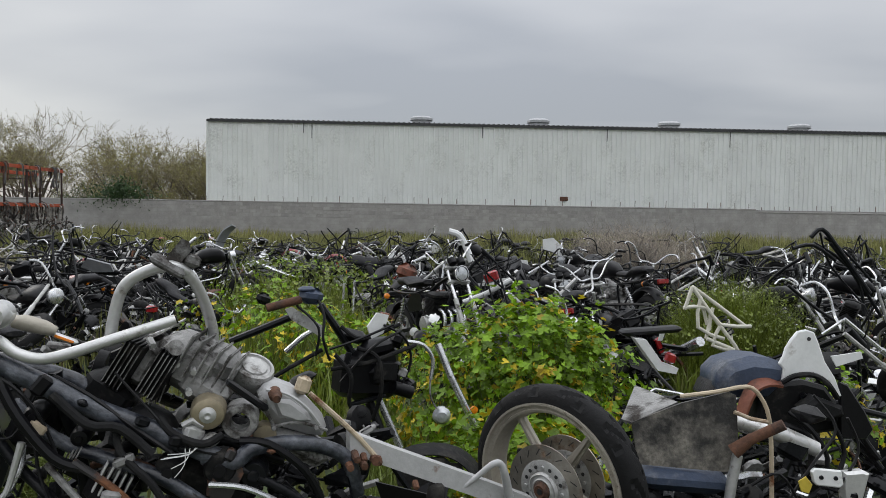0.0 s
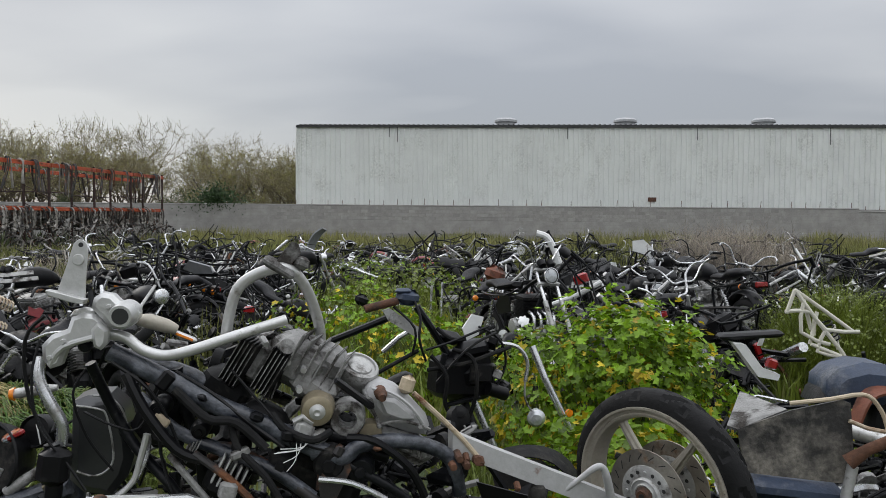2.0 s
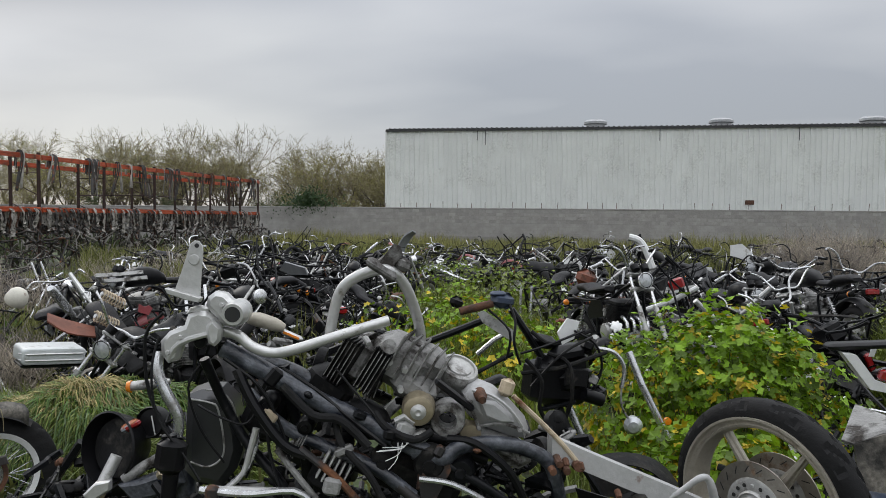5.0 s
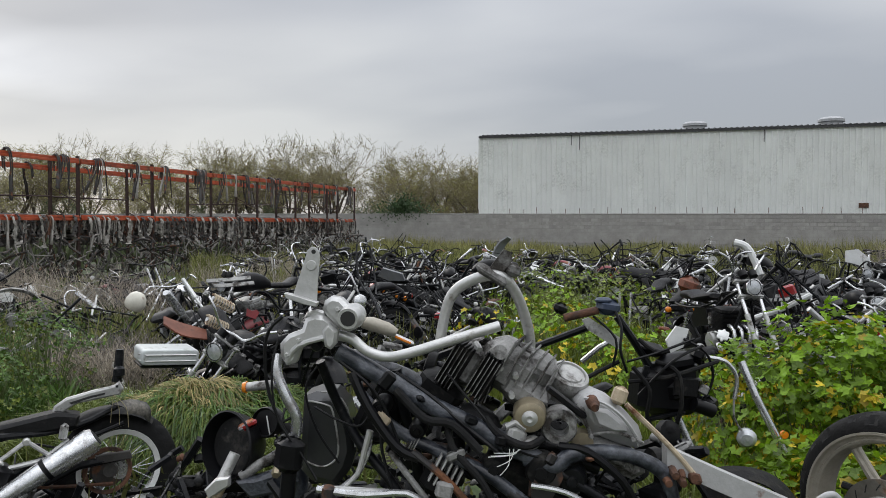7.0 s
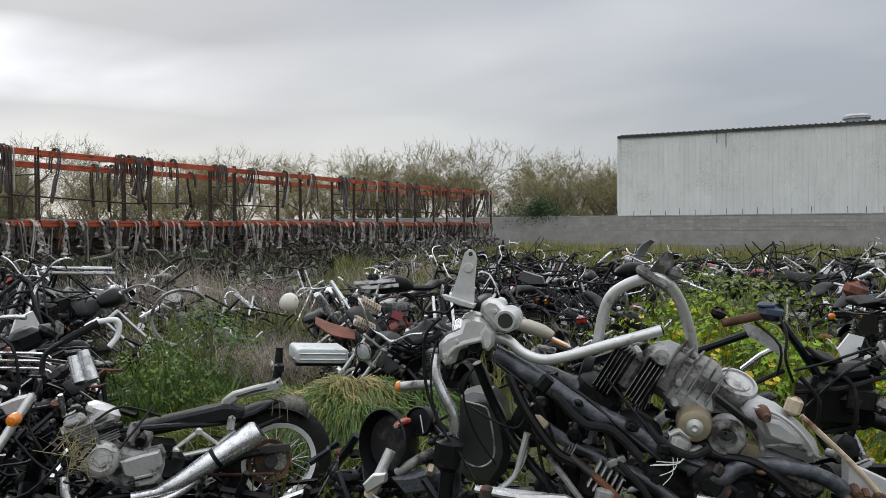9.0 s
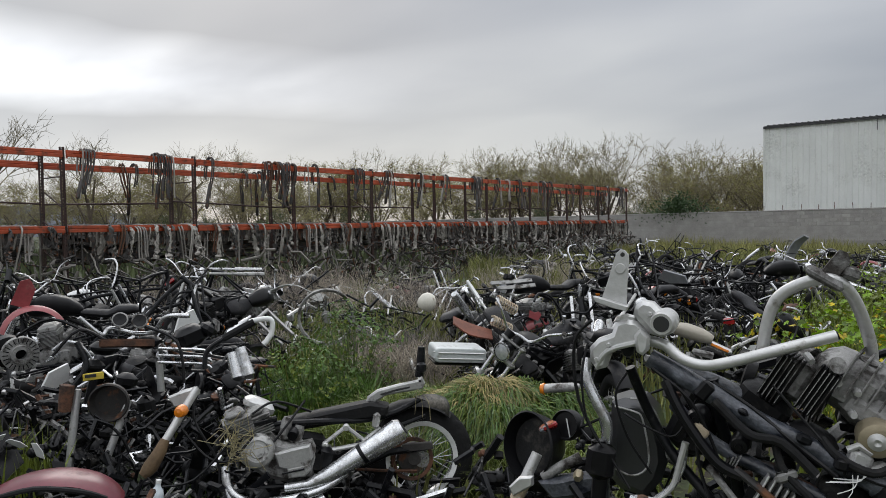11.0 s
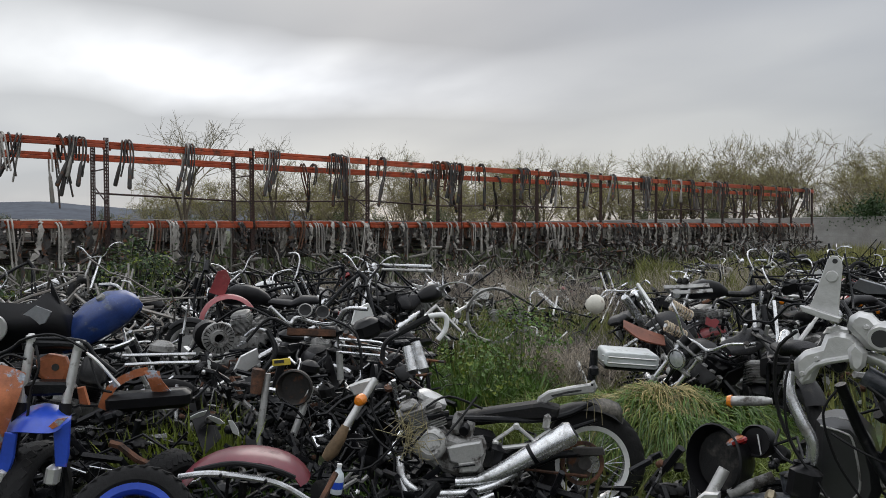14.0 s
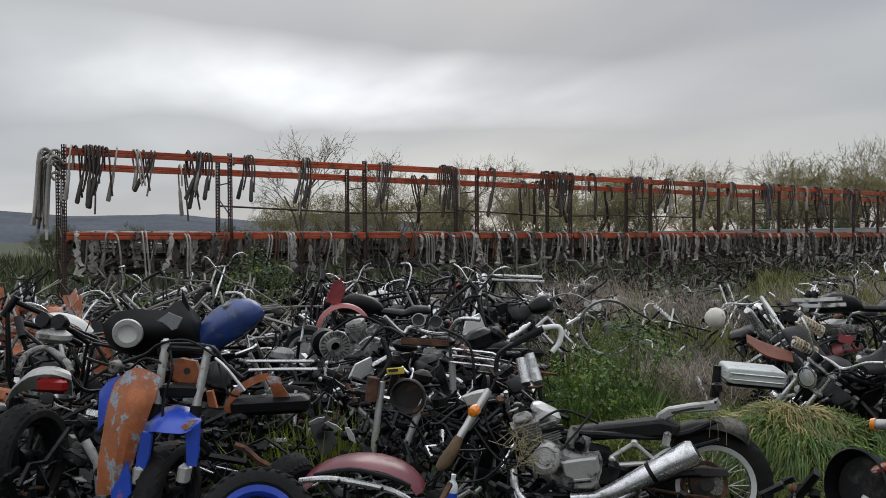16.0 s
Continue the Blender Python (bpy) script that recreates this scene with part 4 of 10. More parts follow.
# ---- hills far off ----
def build_hills():
    v, f, n = [], [], 90
    for i in range(n + 1):
        a = radians(50 + i * 1.0)
        h = 60 + 30 * noise.noise((i * 0.11, 0, 5)) + 8 * noise.noise((i * 0.27, 2, 1))
        fade = min(1, i / 14.0)
        for k, (rr, hh) in enumerate(((1300, -4), (1500, h * fade * 0.55), (1750, h * fade))):
            v.append((-math.sin(a) * rr, math.cos(a) * rr, hh))
        if i < n:
            for k in range(2):
                q = i * 3 + k
                f.append((q, q + 3, q + 4, q + 1))
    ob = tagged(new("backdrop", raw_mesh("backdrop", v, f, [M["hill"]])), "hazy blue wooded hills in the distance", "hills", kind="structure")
    ob.data.shade_smooth()


build_hills()


# ---- grass, weeds and dry brush ----
def blades(name, count, place, h, w, mat, label, bend=0.35, seed=3):
    """Bent tapering blades; place(rng) gives x, y, and a height factor, or None."""
    rng = np.random.default_rng(seed)
    r2 = random.Random(seed)
    xs = []
    while len(xs) < count:
        p = place(r2)
        if p:
            xs.append(p)
    P = np.array([(x, y, ground_height(x, y) - 0.01 + (z[3] if len(z) > 3 else 0)) for z in xs for x, y in (z[:2],)])
    k = np.array([z[2] for z in xs])
    n = len(P)
    a, b = rng.uniform(0, 2 * np.pi, n), rng.uniform(0, 2 * np.pi, n)
    hh = h * k * rng.uniform(0.55, 1.25, n)
    ww = w * rng.uniform(0.7, 1.3, n)
    d = np.c_[np.cos(a), np.sin(a), np.zeros(n)]
    s = np.c_[np.cos(b), np.sin(b), np.zeros(n)] * ww[:, None]
    lean = rng.uniform(0.1, 1.0, n) * bend
    up = np.array([0, 0, 1.0])
    m1 = P + up * (hh * 0.55)[:, None] + d * (hh * lean * 0.35)[:, None]
    tip = P + up * (hh * (1 - lean * 0.35))[:, None] + d * (hh * lean)[:, None]
    V = np.stack([P - s, P + s, m1 + s * 0.75, m1 - s * 0.75, tip], 1).reshape(-1, 3)
    F = []
    for i in range(n):
        q = i * 5
        F.append((q, q + 1, q + 2, q + 3))
        F.append((q + 3, q + 2, q + 4))
    return solid(name, raw_mesh(name, V.tolist(), F, [M[mat]]), None, label, "grass", kind="stuff")


def field_grass(rng):
    y = rng.uniform(3.5, 43.5)
    x = rng.uniform(-17.8, 30.0)
    if x > y * 0.75 + 3:
        return None
    n = noise.noise((x * 0.16, y * 0.16, 8.0))
    if rng.random() > 0.55 + 0.8 * n:
        return None
    return x, y, 0.6 + 0.8 * max(0, n + 0.35) + 0.5 * (y > 22)


blades("grass", 52000, field_grass, 0.55, 0.014, "grass_far", "tall green grass and weeds growing among the wrecks", 0.5, 3)


def edge_grass(rng):
    y = rng.uniform(35.0, 43.8)
    x = rng.uniform(-17.5, 27)
    n = noise.noise((x * 0.3, y * 0.3, 1.0))
    return (x, y, 0.8 + 0.9 * max(0, n)) if rng.random() < 0.6 + n else None


blades("wall_weeds", 22000, edge_grass, 0.95, 0.024, "pale_grass", "tall weeds along the foot of the block wall", 0.4, 6)


def dry_brush(name, x, y, r, h, count, seed, label="clump of dry grey leafless brush", twig="twig"):
    rng = random.Random(seed)
    b = Build()
    for _ in range(count):
        a, q = rng.uniform(0, 6.283), r * math.sqrt(rng.random()) * 0.75
        p = Vector((math.cos(a) * q, math.sin(a) * q, -0.03))
        d = Vector((math.cos(a) * rng.uniform(0, 0.6), math.sin(a) * rng.uniform(0, 0.6), 1)).normalized()
        ln = h * rng.uniform(0.5, 1.1)
        m1 = p + d * ln * 0.5 + Vector((rng.gauss(0, 0.05), rng.gauss(0, 0.05), 0))
        e = p + d * ln + Vector((rng.gauss(0, 0.12), rng.gauss(0, 0.12), 0))
        b.tube([p, m1, e], [0.006, 0.0045, 0.002], 3)
        for _k in range(4):
            s = m1 + (e - m1) * rng.random()
            b.tube([s, s + Vector((rng.gauss(0, 0.12), rng.gauss(0, 0.12), rng.uniform(0.05, 0.28))) * (h / 0.9)], [0.0035, 0.0015], 3)
    return solid(name, b.mesh(name, M[twig], smooth=False), None, label, "brush", "dry brush", m=pose(x, y, ground_height(x, y)))

# ---- parts of motorcycles: x forward, y to the left side, z up ----
def tyre_mesh(R, w, tread=True, seg=40):
    """A tyre with a tread cut by zigzag grooves."""
    b = Build()
    prof = [(R - 0.095, -w * 0.36), (R - 0.075, -w * 0.5), (R - 0.035, -w * 0.5), (R - 0.012, -w * 0.36), (R, -w * 0.12), (R, w * 0.12), (R - 0.012, w * 0.36), (R - 0.035, w * 0.5), (R - 0.075, w * 0.5), (R - 0.095, w * 0.36)]
    b.lathe(prof, (0, 0, 0), (0, 1, 0), seg, closed=True)
    if tread:
        n = 32
        for k in range(n):
            a = 2 * math.pi * k / n
            for s in (-1, 1):
                m = Matrix.Rotation(a, 4, "Y") @ Matrix.Translation((R - 0.0115, s * w * 0.25, 0)) @ Matrix.Rotation(s * 0.5, 4, "X") @ Matrix.Rotation(s * 0.3, 4, "Z")
                c = m.translation
                b.box(c + (m.to_3x3() @ Vector((0.0022, 0, 0))), (0.01, w * 0.34, 0.05 * R / 0.375), m, 0.002)
    return b


def road_tyre(R, w, deep, seg=132):
    """A low road tyre, rounded across, its tread cut by wavy slanting grooves."""
    n = 17
    rings = []
    for k in range(seg):
        a = 2 * math.pi * k / seg
        ring = []
        for i in range(n):
            s = -1 + 2 * i / (n - 1)
            r = R - deep * abs(s) ** 3.2
            if 0.1 < abs(s) < 0.85 and (k + int(9 * s)) % 6 < 2 and (k // 6 + (s > 0)) % 2 == 0:
                r -= 0.012
            ring.append((math.cos(a) * r, s * w / 2 * (1 - 0.1 * abs(s) ** 8), math.sin(a) * r))
        ring += [(math.cos(a) * (R - deep - 0.012), w * 0.36, math.sin(a) * (R - deep - 0.012)), (math.cos(a) * (R - deep - 0.012), -w * 0.36, math.sin(a) * (R - deep - 0.012))]
        rings.append(ring)
    return Build().loft(rings, closed=True)


def cast_wheel(R, spokes=5, mat="alloy"):
    b = Build()
    r = R - 0.085
    b.lathe([(r - 0.016, -0.048), (r + 0.012, -0.056), (r + 0.012, -0.046), (r - 0.006, -0.03), (r - 0.012, 0), (r - 0.006, 0.03), (r + 0.012, 0.046), (r + 0.012, 0.056), (r - 0.016, 0.048), (r - 0.03, 0.02), (r - 0.03, -0.02)], (0, 0, 0), (0, 1, 0), 40, closed=True)
    b.lathe([(0.028, -0.07), (0.06, -0.07), (0.066, -0.04), (0.066, 0.04), (0.06, 0.07), (0.028, 0.07)], (0, 0, 0), (0, 1, 0), 20, closed=True)
    for k in range(spokes):
        a = 2 * math.pi * k / spokes
        m = Matrix.Rotation(a, 4, "Y")
        for s in (-1, 1):
            rings = []
            for q, (wd, th, sk) in ((0.05, (0.026, 0.016, 0.0)), (r * 0.55, (0.018, 0.012, 0.012)), (r - 0.015, (0.024, 0.016, 0.03))):
                off = s * sk * 0.6
                rings.append([m @ Vector((q, y, z + off)) for y, z in ((-th, -wd / 2), (th, -wd / 2), (th, wd / 2), (-th, wd / 2))])
            b.loft(rings)
    return b


def near_wheel(R, spokes=5):
    """A cast wheel with a doubled rim lip, ribbed spokes that taper outwards, and a deep hub."""
    b = Build()
    r = R - 0.085
    b.lathe([(r - 0.03, -0.02), (r - 0.02, -0.05), (r - 0.012, -0.054), (r - 0.008, -0.048), (r + 0.002, -0.052), (r + 0.008, -0.064), (r + 0.016, -0.064), (r + 0.014, -0.04), (r, -0.02), (r, 0.02),
             (r + 0.014, 0.04), (r + 0.016, 0.064), (r + 0.008, 0.064), (r - 0.02, 0.05), (r - 0.03, 0.02)], (0, 0, 0), (0, 1, 0), 64, closed=True)
    b.lathe([(0.028, -0.06), (0.055, -0.06), (0.066, -0.03), (0.066, 0.03), (0.055, 0.06), (0.028, 0.06)], (0, 0, 0), (0, 1, 0), 24, closed=True)
    for k in range(spokes):
        m = Matrix.Rotation(2 * math.pi * k / spokes + 0.35, 4, "Y")
        for wide, deep in ((0.5, 0.022), (1.0, 0.009)):
            rings = []
            for q, wd in ((0.055, 0.052), (r * 0.6, 0.034), (r * 0.86, 0.026), (r - 0.018, 0.042)):
                w2 = wd * wide / 2
                rings.append([m @ Vector((q, y, z)) for y, z in ((-deep, -w2 * 0.7), (-deep * 0.6, -w2), (deep * 0.6, -w2), (deep, -w2 * 0.7), (deep, w2 * 0.7), (deep * 0.6, w2), (-deep * 0.6, w2), (-deep, w2 * 0.7))])
            b.loft(rings)
    return b


def wire_wheel(R):
    b = Build()
    r = R - 0.07
    b.lathe([(r - 0.012, -0.03), (r + 0.012, -0.036), (r + 0.004, 0), (r + 0.012, 0.036), (r - 0.012, 0.03), (r - 0.02, 0)], (0, 0, 0), (0, 1, 0), 40, closed=True)
    b.lathe([(0.0, -0.07), (0.055, -0.07), (0.055, -0.05), (0.035, -0.04), (0.035, 0.04), (0.055, 0.05), (0.055, 0.07), (0, 0.07)], (0, 0, 0), (0, 1, 0), 16)
    for k in range(28):
        a, s = 2 * math.pi * k / 28, (-1 if k % 2 else 1)
        c = a + (0.5 if (k // 2) % 2 else -0.5)
        b.tube([(math.cos(a) * r, 0, math.sin(a) * r), (math.cos(c) * 0.05, s * 0.055, math.sin(c) * 0.05)], 0.0026, 3)
    return b


def disc_mesh(R=0.14):
    """A drilled and slotted brake disc on its carrier."""
    b = Build()
    b.lathe([(R * 0.62, -0.0025), (R, -0.0025), (R, 0.0025), (R * 0.62, 0.0025)], (0, 0, 0), (0, 1, 0), 40, closed=True)
    b.lathe([(0.03, -0.006), (R * 0.66, -0.004), (R * 0.66, 0.004), (0.03, 0.006)], (0, 0, 0), (0, 1, 0), 30, closed=True)
    return b


def helix(p0, p1, R, r, turns, n=10):
    p0, p1 = Vector(p0), Vector(p1)
    d = p1 - p0
    u = d.orthogonal().normalized()
    w = d.normalized().cross(u)
    pts = [p0 + d * (i / (turns * n)) + (u * math.cos(2 * math.pi * i / n) + w * math.sin(2 * math.pi * i / n)) * R for i in range(turns * n + 1)]
    return Build().tube(pts, r, 4)


def fins(b, c, sx, sy, z0, z1, n, m=None, t=0.004):
    """A finned block in one piece: rings that step in and out."""
    c, gap, rings = Vector(c), (z1 - z0) / (n - 1), []

    def ring(k, z):
        x, y = sx / 2 * k, sy / 2 * k
        return [c + Vector(p) for p in ((-x, -y, z), (x, -y, z), (x, y, z), (-x, y, z))]

    for i in range(n):
        z = z0 + gap * i
        rings += [ring(0.84, z - t), ring(1.0, z - t * 0.6), ring(1.0, z + t * 0.6), ring(0.84, z + t)]
    return b.loft(rings)


def tank_mesh(L=0.56, W=0.27, H=0.25):
    rings = []
    n = 14
    for s, (w, top, bot) in ((0, (0.35, 0.45, 0.1)), (0.06, (0.62, 0.72, 0.02)), (0.25, (0.95, 0.98, 0.0)), (0.5, (1.0, 1.0, 0.02)), (0.75, (0.8, 0.86, 0.05)), (0.93, (0.5, 0.6, 0.12)), (1.0, (0.3, 0.42, 0.18))):
        x = L * (0.5 - s)
        ring = []
        for k in range(n):
            a = 2 * math.pi * k / n
            ca, sa = math.cos(a), math.sin(a)
            yy = W / 2 * w * math.copysign(abs(ca) ** 0.6, ca)
            zz = H * (bot + (top - bot) * (0.5 + 0.5 * math.copysign(abs(sa) ** 0.7, sa)))
            ring.append((x, yy, zz))
        rings.append(ring)
    return Build().loft(rings)


def seat_mesh(L=0.62, W=0.26):
    rings, n = [], 12
    for s, (w, h, z) in ((0, (0.55, 0.05, 0.03)), (0.08, (0.7, 0.08, 0.015)), (0.45, (0.95, 0.085, 0.0)), (0.62, (1, 0.12, 0.03)), (0.9, (0.85, 0.1, 0.05)), (1, (0.5, 0.04, 0.07))):
        rings.append([(-L * s, W / 2 * w * math.copysign(abs(math.cos(2 * math.pi * k / n)) ** 0.6, math.cos(2 * math.pi * k / n)), z + h * (0.5 + 0.5 * math.sin(2 * math.pi * k / n))) for k in range(n)])
    return Build().loft(rings)


def fender_mesh(R, a0, a1, w=0.13, n=14):
    grid = []
    for i in range(n):
        a = radians(a0 + (a1 - a0) * i / (n - 1))
        row = []
        for k in range(7):
            s = -1 + 2 * k / 6
            rr = R - 0.045 * s * s * abs(s)
            row.append((math.cos(a) * rr, s * w / 2, math.sin(a) * rr))
        grid.append(row)
    return Build().shell(grid, 0.004)


def bars_points(kind):
    if kind == "high":
        return [(-0.16, 0.40, 0.20), (-0.04, 0.36, 0.22), (0.02, 0.24, 0.16), (0.0, 0.12, 0.0), (0, 0, 0), (0.0, -0.12, 0.0), (0.02, -0.24, 0.16), (-0.04, -0.36, 0.22), (-0.16, -0.40, 0.20)]
    if kind == "flat":
        return [(-0.15, 0.36, 0.05), (-0.06, 0.3, 0.06), (0.0, 0.14, 0.02), (0, 0, 0), (0.0, -0.14, 0.02), (-0.06, -0.3, 0.06), (-0.15, -0.36, 0.05)]
    return [(-0.12, 0.38, 0.12), (-0.03, 0.3, 0.13), (0.02, 0.15, 0.02), (0, 0, 0), (0.02, -0.15, 0.02), (-0.03, -0.3, 0.13), (-0.12, -0.38, 0.12)]


def add_wheel(bike, name, x, z, R, w, style, rim_mat, discs=1, full=True, turn=0.0):
    wh = part(name, cast_wheel(R, 5) if style == "cast" else cast_wheel(R, 3) if style == "three" else wire_wheel(R), M[rim_mat], bike)
    wh.matrix_basis = pose(x, 0, z, 0, 0, turn)
    part("tyre", tyre_mesh(R, w, full), M["rubber"], wh)
    for i in range(discs):
        d = part("brake_disc", disc_mesh(), M["bright"], wh)
        d.location = (0, 0.065 * (1 if i == 0 else -1), 0)
        part_slots = None
    return wh


def add_engine(bike, x, z, four=True, black=False, lean=12):
    em = M["engine_black" if black else "alloy_dull"]
    y2 = 0.17 if four else 0.1
    b = Build().box((x, 0, z), (0.34, y2 * 1.75, 0.22), pose(0, 0, 0, 0, 6), 0.045)
    b.lathe([(0.10, 0), (0.10, 0.02), (0.085, 0.04), (0, 0.045)], (x + 0.07, y2 * 0.86, z), (0, 1, 0), 20)
    b.box((x - 0.13, 0, z + 0.05), (0.2, y2 * 1.5, 0.18), None, 0.03)
    b.box((x, 0, z - 0.14), (0.22, y2, 0.08), None, 0.02)
    part("crankcase", b, em, bike)
    cl = Build().lathe([(0.0, -0.05), (0.075, -0.045), (0.09, -0.03), (0.095, 0), (0.095, 0.01)], (x - 0.06, -y2 * 0.87, z + 0.01), (0, 1, 0), 22)
    for k in range(6):
        a = k * math.pi / 3
        cl.lathe([(0, -0.012), (0.008, -0.012), (0.008, 0.01), (0, 0.01)], (x - 0.06 + math.cos(a) * 0.088, -y2 * 0.87 - 0.022, z + 0.01 + math.sin(a) * 0.088), (0, 1, 0), 6)
    part("clutch_cover", cl, M["alloy"], bike)
    cy = Build()
    fins(cy, (0, 0, 0), 0.2, y2 * 2.1, 0.0, 0.11, 9)
    cy.moved(pose(x + 0.06, 0, z + 0.12, 0, lean))
    part("cylinder", cy, em, bike)
    hd = Build()
    fins(hd, (0, 0, 0), 0.21, y2 * 2.15, 0.125, 0.165, 4)
    hd.box((0, 0, 0.20), (0.19, y2 * 2.0, 0.07), None, 0.02)
    hd.moved(pose(x + 0.06, 0, z + 0.12, 0, lean))
    part("cylinder_head", hd, em if black else M["alloy"], bike)
    cb = Build()
    for y in ((-0.13, -0.045, 0.045, 0.13) if four else (0.0,)):
        cb.lathe([(0, -0.06), (0.026, -0.06), (0.026, 0.0), (0.032, 0.005), (0.032, 0.05), (0, 0.05)], (x - 0.11, y, z + 0.24), (1, 0, 0), 10)
        cb.box((x - 0.11, y, z + 0.2), (0.05, 0.05, 0.06), None, 0.01)
        cb.lathe([(0, 0), (0.028, 0), (0.028, 0.03), (0, 0.035)], (x - 0.11, y, z + 0.265), (0, 0, 1), 10)
    part("carburettor_bank", cb, M["alloy_dull"], bike)


def add_forks(bike, top, foot, gap=0.1, slider="alloy", clamp=True, gaiter=False):
    top, foot = Vector(top), Vector(foot)
    for s in (-1, 1):
        o = Vector((0, s * gap, 0))
        leg = part("fork_leg", Build().tube([top + o, foot + o], 0.019, 9), M["chrome"], bike, "chrome fork tube")
        mid = top.lerp(foot, 0.5) + o
        end = foot + o
        d = (end - mid).normalized()
        part("slider", Build().tube([mid, mid + d * 0.03, end - d * 0.05, end + d * 0.03], [0.029, 0.026, 0.026, 0.02], 9), M["rubber" if gaiter else slider], leg)
    if clamp:
        d = (foot - top).normalized()
        c = Build()
        for q in (0.03, 0.2):
            p = top + d * q
            m = pose(0, 0, 0, 0, math.degrees(math.atan2(-d.x, -d.z)))
            c.box(p, (0.075, gap * 2 + 0.07, 0.035), m, 0.012)
            for s in (-1, 1):
                c.tube([p + Vector((0, s * gap, 0)) - d * 0.022, p + Vector((0, s * gap, 0)) + d * 0.022], 0.03, 10)
        part("triple_clamp", c, M["alloy"], bike)


def add_bars(bike, at, kind="mid", turn=0.0, tilt=0.0, mat="chrome"):
    h = part("handlebar", Build().tube(bars_points(kind), 0.0115, 8, smooth=3), M[mat], bike)
    h.matrix_basis = pose(*at, 0, tilt, turn)
    pts = bars_points(kind)
    for a, b in ((pts[0], pts[1]), (pts[-1], pts[-2])):
        a, b = Vector(a), Vector(b)
        d = (b - a).normalized()
        part("grip", Build().tube([a - d * 0.005, a + d * 0.002, a + d * 0.11, a + d * 0.115], [0.014, 0.0165, 0.0165, 0.02], 8), M["rubber"], h)
        c = a + d * 0.15
        lv = Build().box(c, (0.05, 0.04, 0.045), None, 0.01)
        lv.tube([c + Vector((0.03, 0, 0)), c + Vector((0.055, 0.02 * (1 if a.y > 0 else -1), 0)), a + Vector((0.045, 0, -0.012)) - d * 0.02], 0.006, 5)
        part("lever", lv, M["alloy_dull"], h)
    return h


def add_headlight(bike, at, R=0.085, tilt=0.0, mat="plastic"):
    b = Build().lathe([(0.02, -0.11), (R * 0.6, -0.1), (R * 0.92, -0.05), (R, 0.0), (R, 0.02), (R * 0.94, 0.022)], (0, 0, 0), (1, 0, 0), 22)
    h = part("headlight", b, M[mat], bike)
    h.matrix_basis = pose(*at, 0, tilt)
    part("lamp_glass", Build().lathe([(R * 0.94, 0.018), (R * 0.6, 0.03), (0, 0.036)], (0, 0, 0), (1, 0, 0), 22), M["lens"], h)
    part("lamp_rim", Build().lathe([(R * 0.92, 0.012), (R * 1.03, 0.012), (R * 1.03, 0.026), (R * 0.92, 0.028)], (0, 0, 0), (1, 0, 0), 24, closed=True), M["chrome"], h)
    return h


def add_indicator(bike, at, side, mat="lens_orange"):
    a = Vector(at)
    st = part("indicator", Build().tube([a, a + Vector((0, side * 0.09, 0))], 0.008, 6).lathe([(0, -0.03), (0.03, -0.025), (0.036, 0.0), (0, 0.0)], a + Vector((0, side * 0.115, 0)), (1, 0, 0), 12), M["plastic"], bike)
    part("indicator_lens", Build().lathe([(0.036, 0.0), (0.034, 0.02), (0.02, 0.03), (0, 0.032)], a + Vector((0, side * 0.115, 0)), (1, 0, 0), 12), M[mat], st)


def add_taillight(bike, at, w=0.17):
    h = part("tail_light", Build().box(at, (0.07, w + 0.02, 0.085), None, 0.015), M["plastic"], bike)
    part("red_lens", Build().box(Vector(at) + Vector((-0.035, 0, 0)), (0.035, w, 0.07), None, 0.014), M["lens_red"], h)


def add_cables(bike, pts_list, r=0.004):
    for pts in pts_list:
        part("cable", Build().tube(pts, r, 4, smooth=3), M["cable"], bike)


def frame_tubes(rusty=False):
    b = Build()
    b.tube([(0.42, 0, 0.98), (0.47, 0, 0.80)], 0.032, 10)
    b.tube([(0.43, 0, 0.94), (0.1, 0, 0.86), (-0.22, 0, 0.72)], 0.024, 8, smooth=2)
    for s in (-1, 1):
        y = s * 0.11
        b.tube([(0.45, s * 0.02, 0.84), (0.34, y, 0.5), (0.26, y, 0.27), (0.1, y, 0.22), (-0.2, y, 0.24), (-0.28, y, 0.36), (-0.24, y, 0.7), (-0.3, y, 0.76)], 0.016, 7, smooth=2)
        b.tube([(-0.05, s * 0.05, 0.82), (-0.3, y, 0.76), (-0.7, y, 0.8), (-0.86, y * 0.8, 0.84)], 0.013, 6, smooth=1)
        b.tube([(-0.28, y, 0.4), (-0.62, y, 0.78)], 0.012, 6)
    for x, z in ((-0.3, 0.76), (-0.6, 0.79), (-0.28, 0.36), (0.1, 0.22)):
        b.tube([(x, -0.11, z), (x, 0.11, z)], 0.012, 6)
    return b


def swingarm_mesh():
    b = Build()
    for s in (-1, 1):
        b.loft([[(x, s * (0.1 + 0.01) + y, z + zz) for y, zz in ((-0.014, -0.02), (0.014, -0.02), (0.014, 0.02), (-0.014, 0.02))] for x, z in ((-0.27, 0.38), (-0.5, 0.345), (-0.74, 0.32))])
    b.tube([(-0.28, -0.12, 0.38), (-0.28, 0.12, 0.38)], 0.024, 8)
    return b


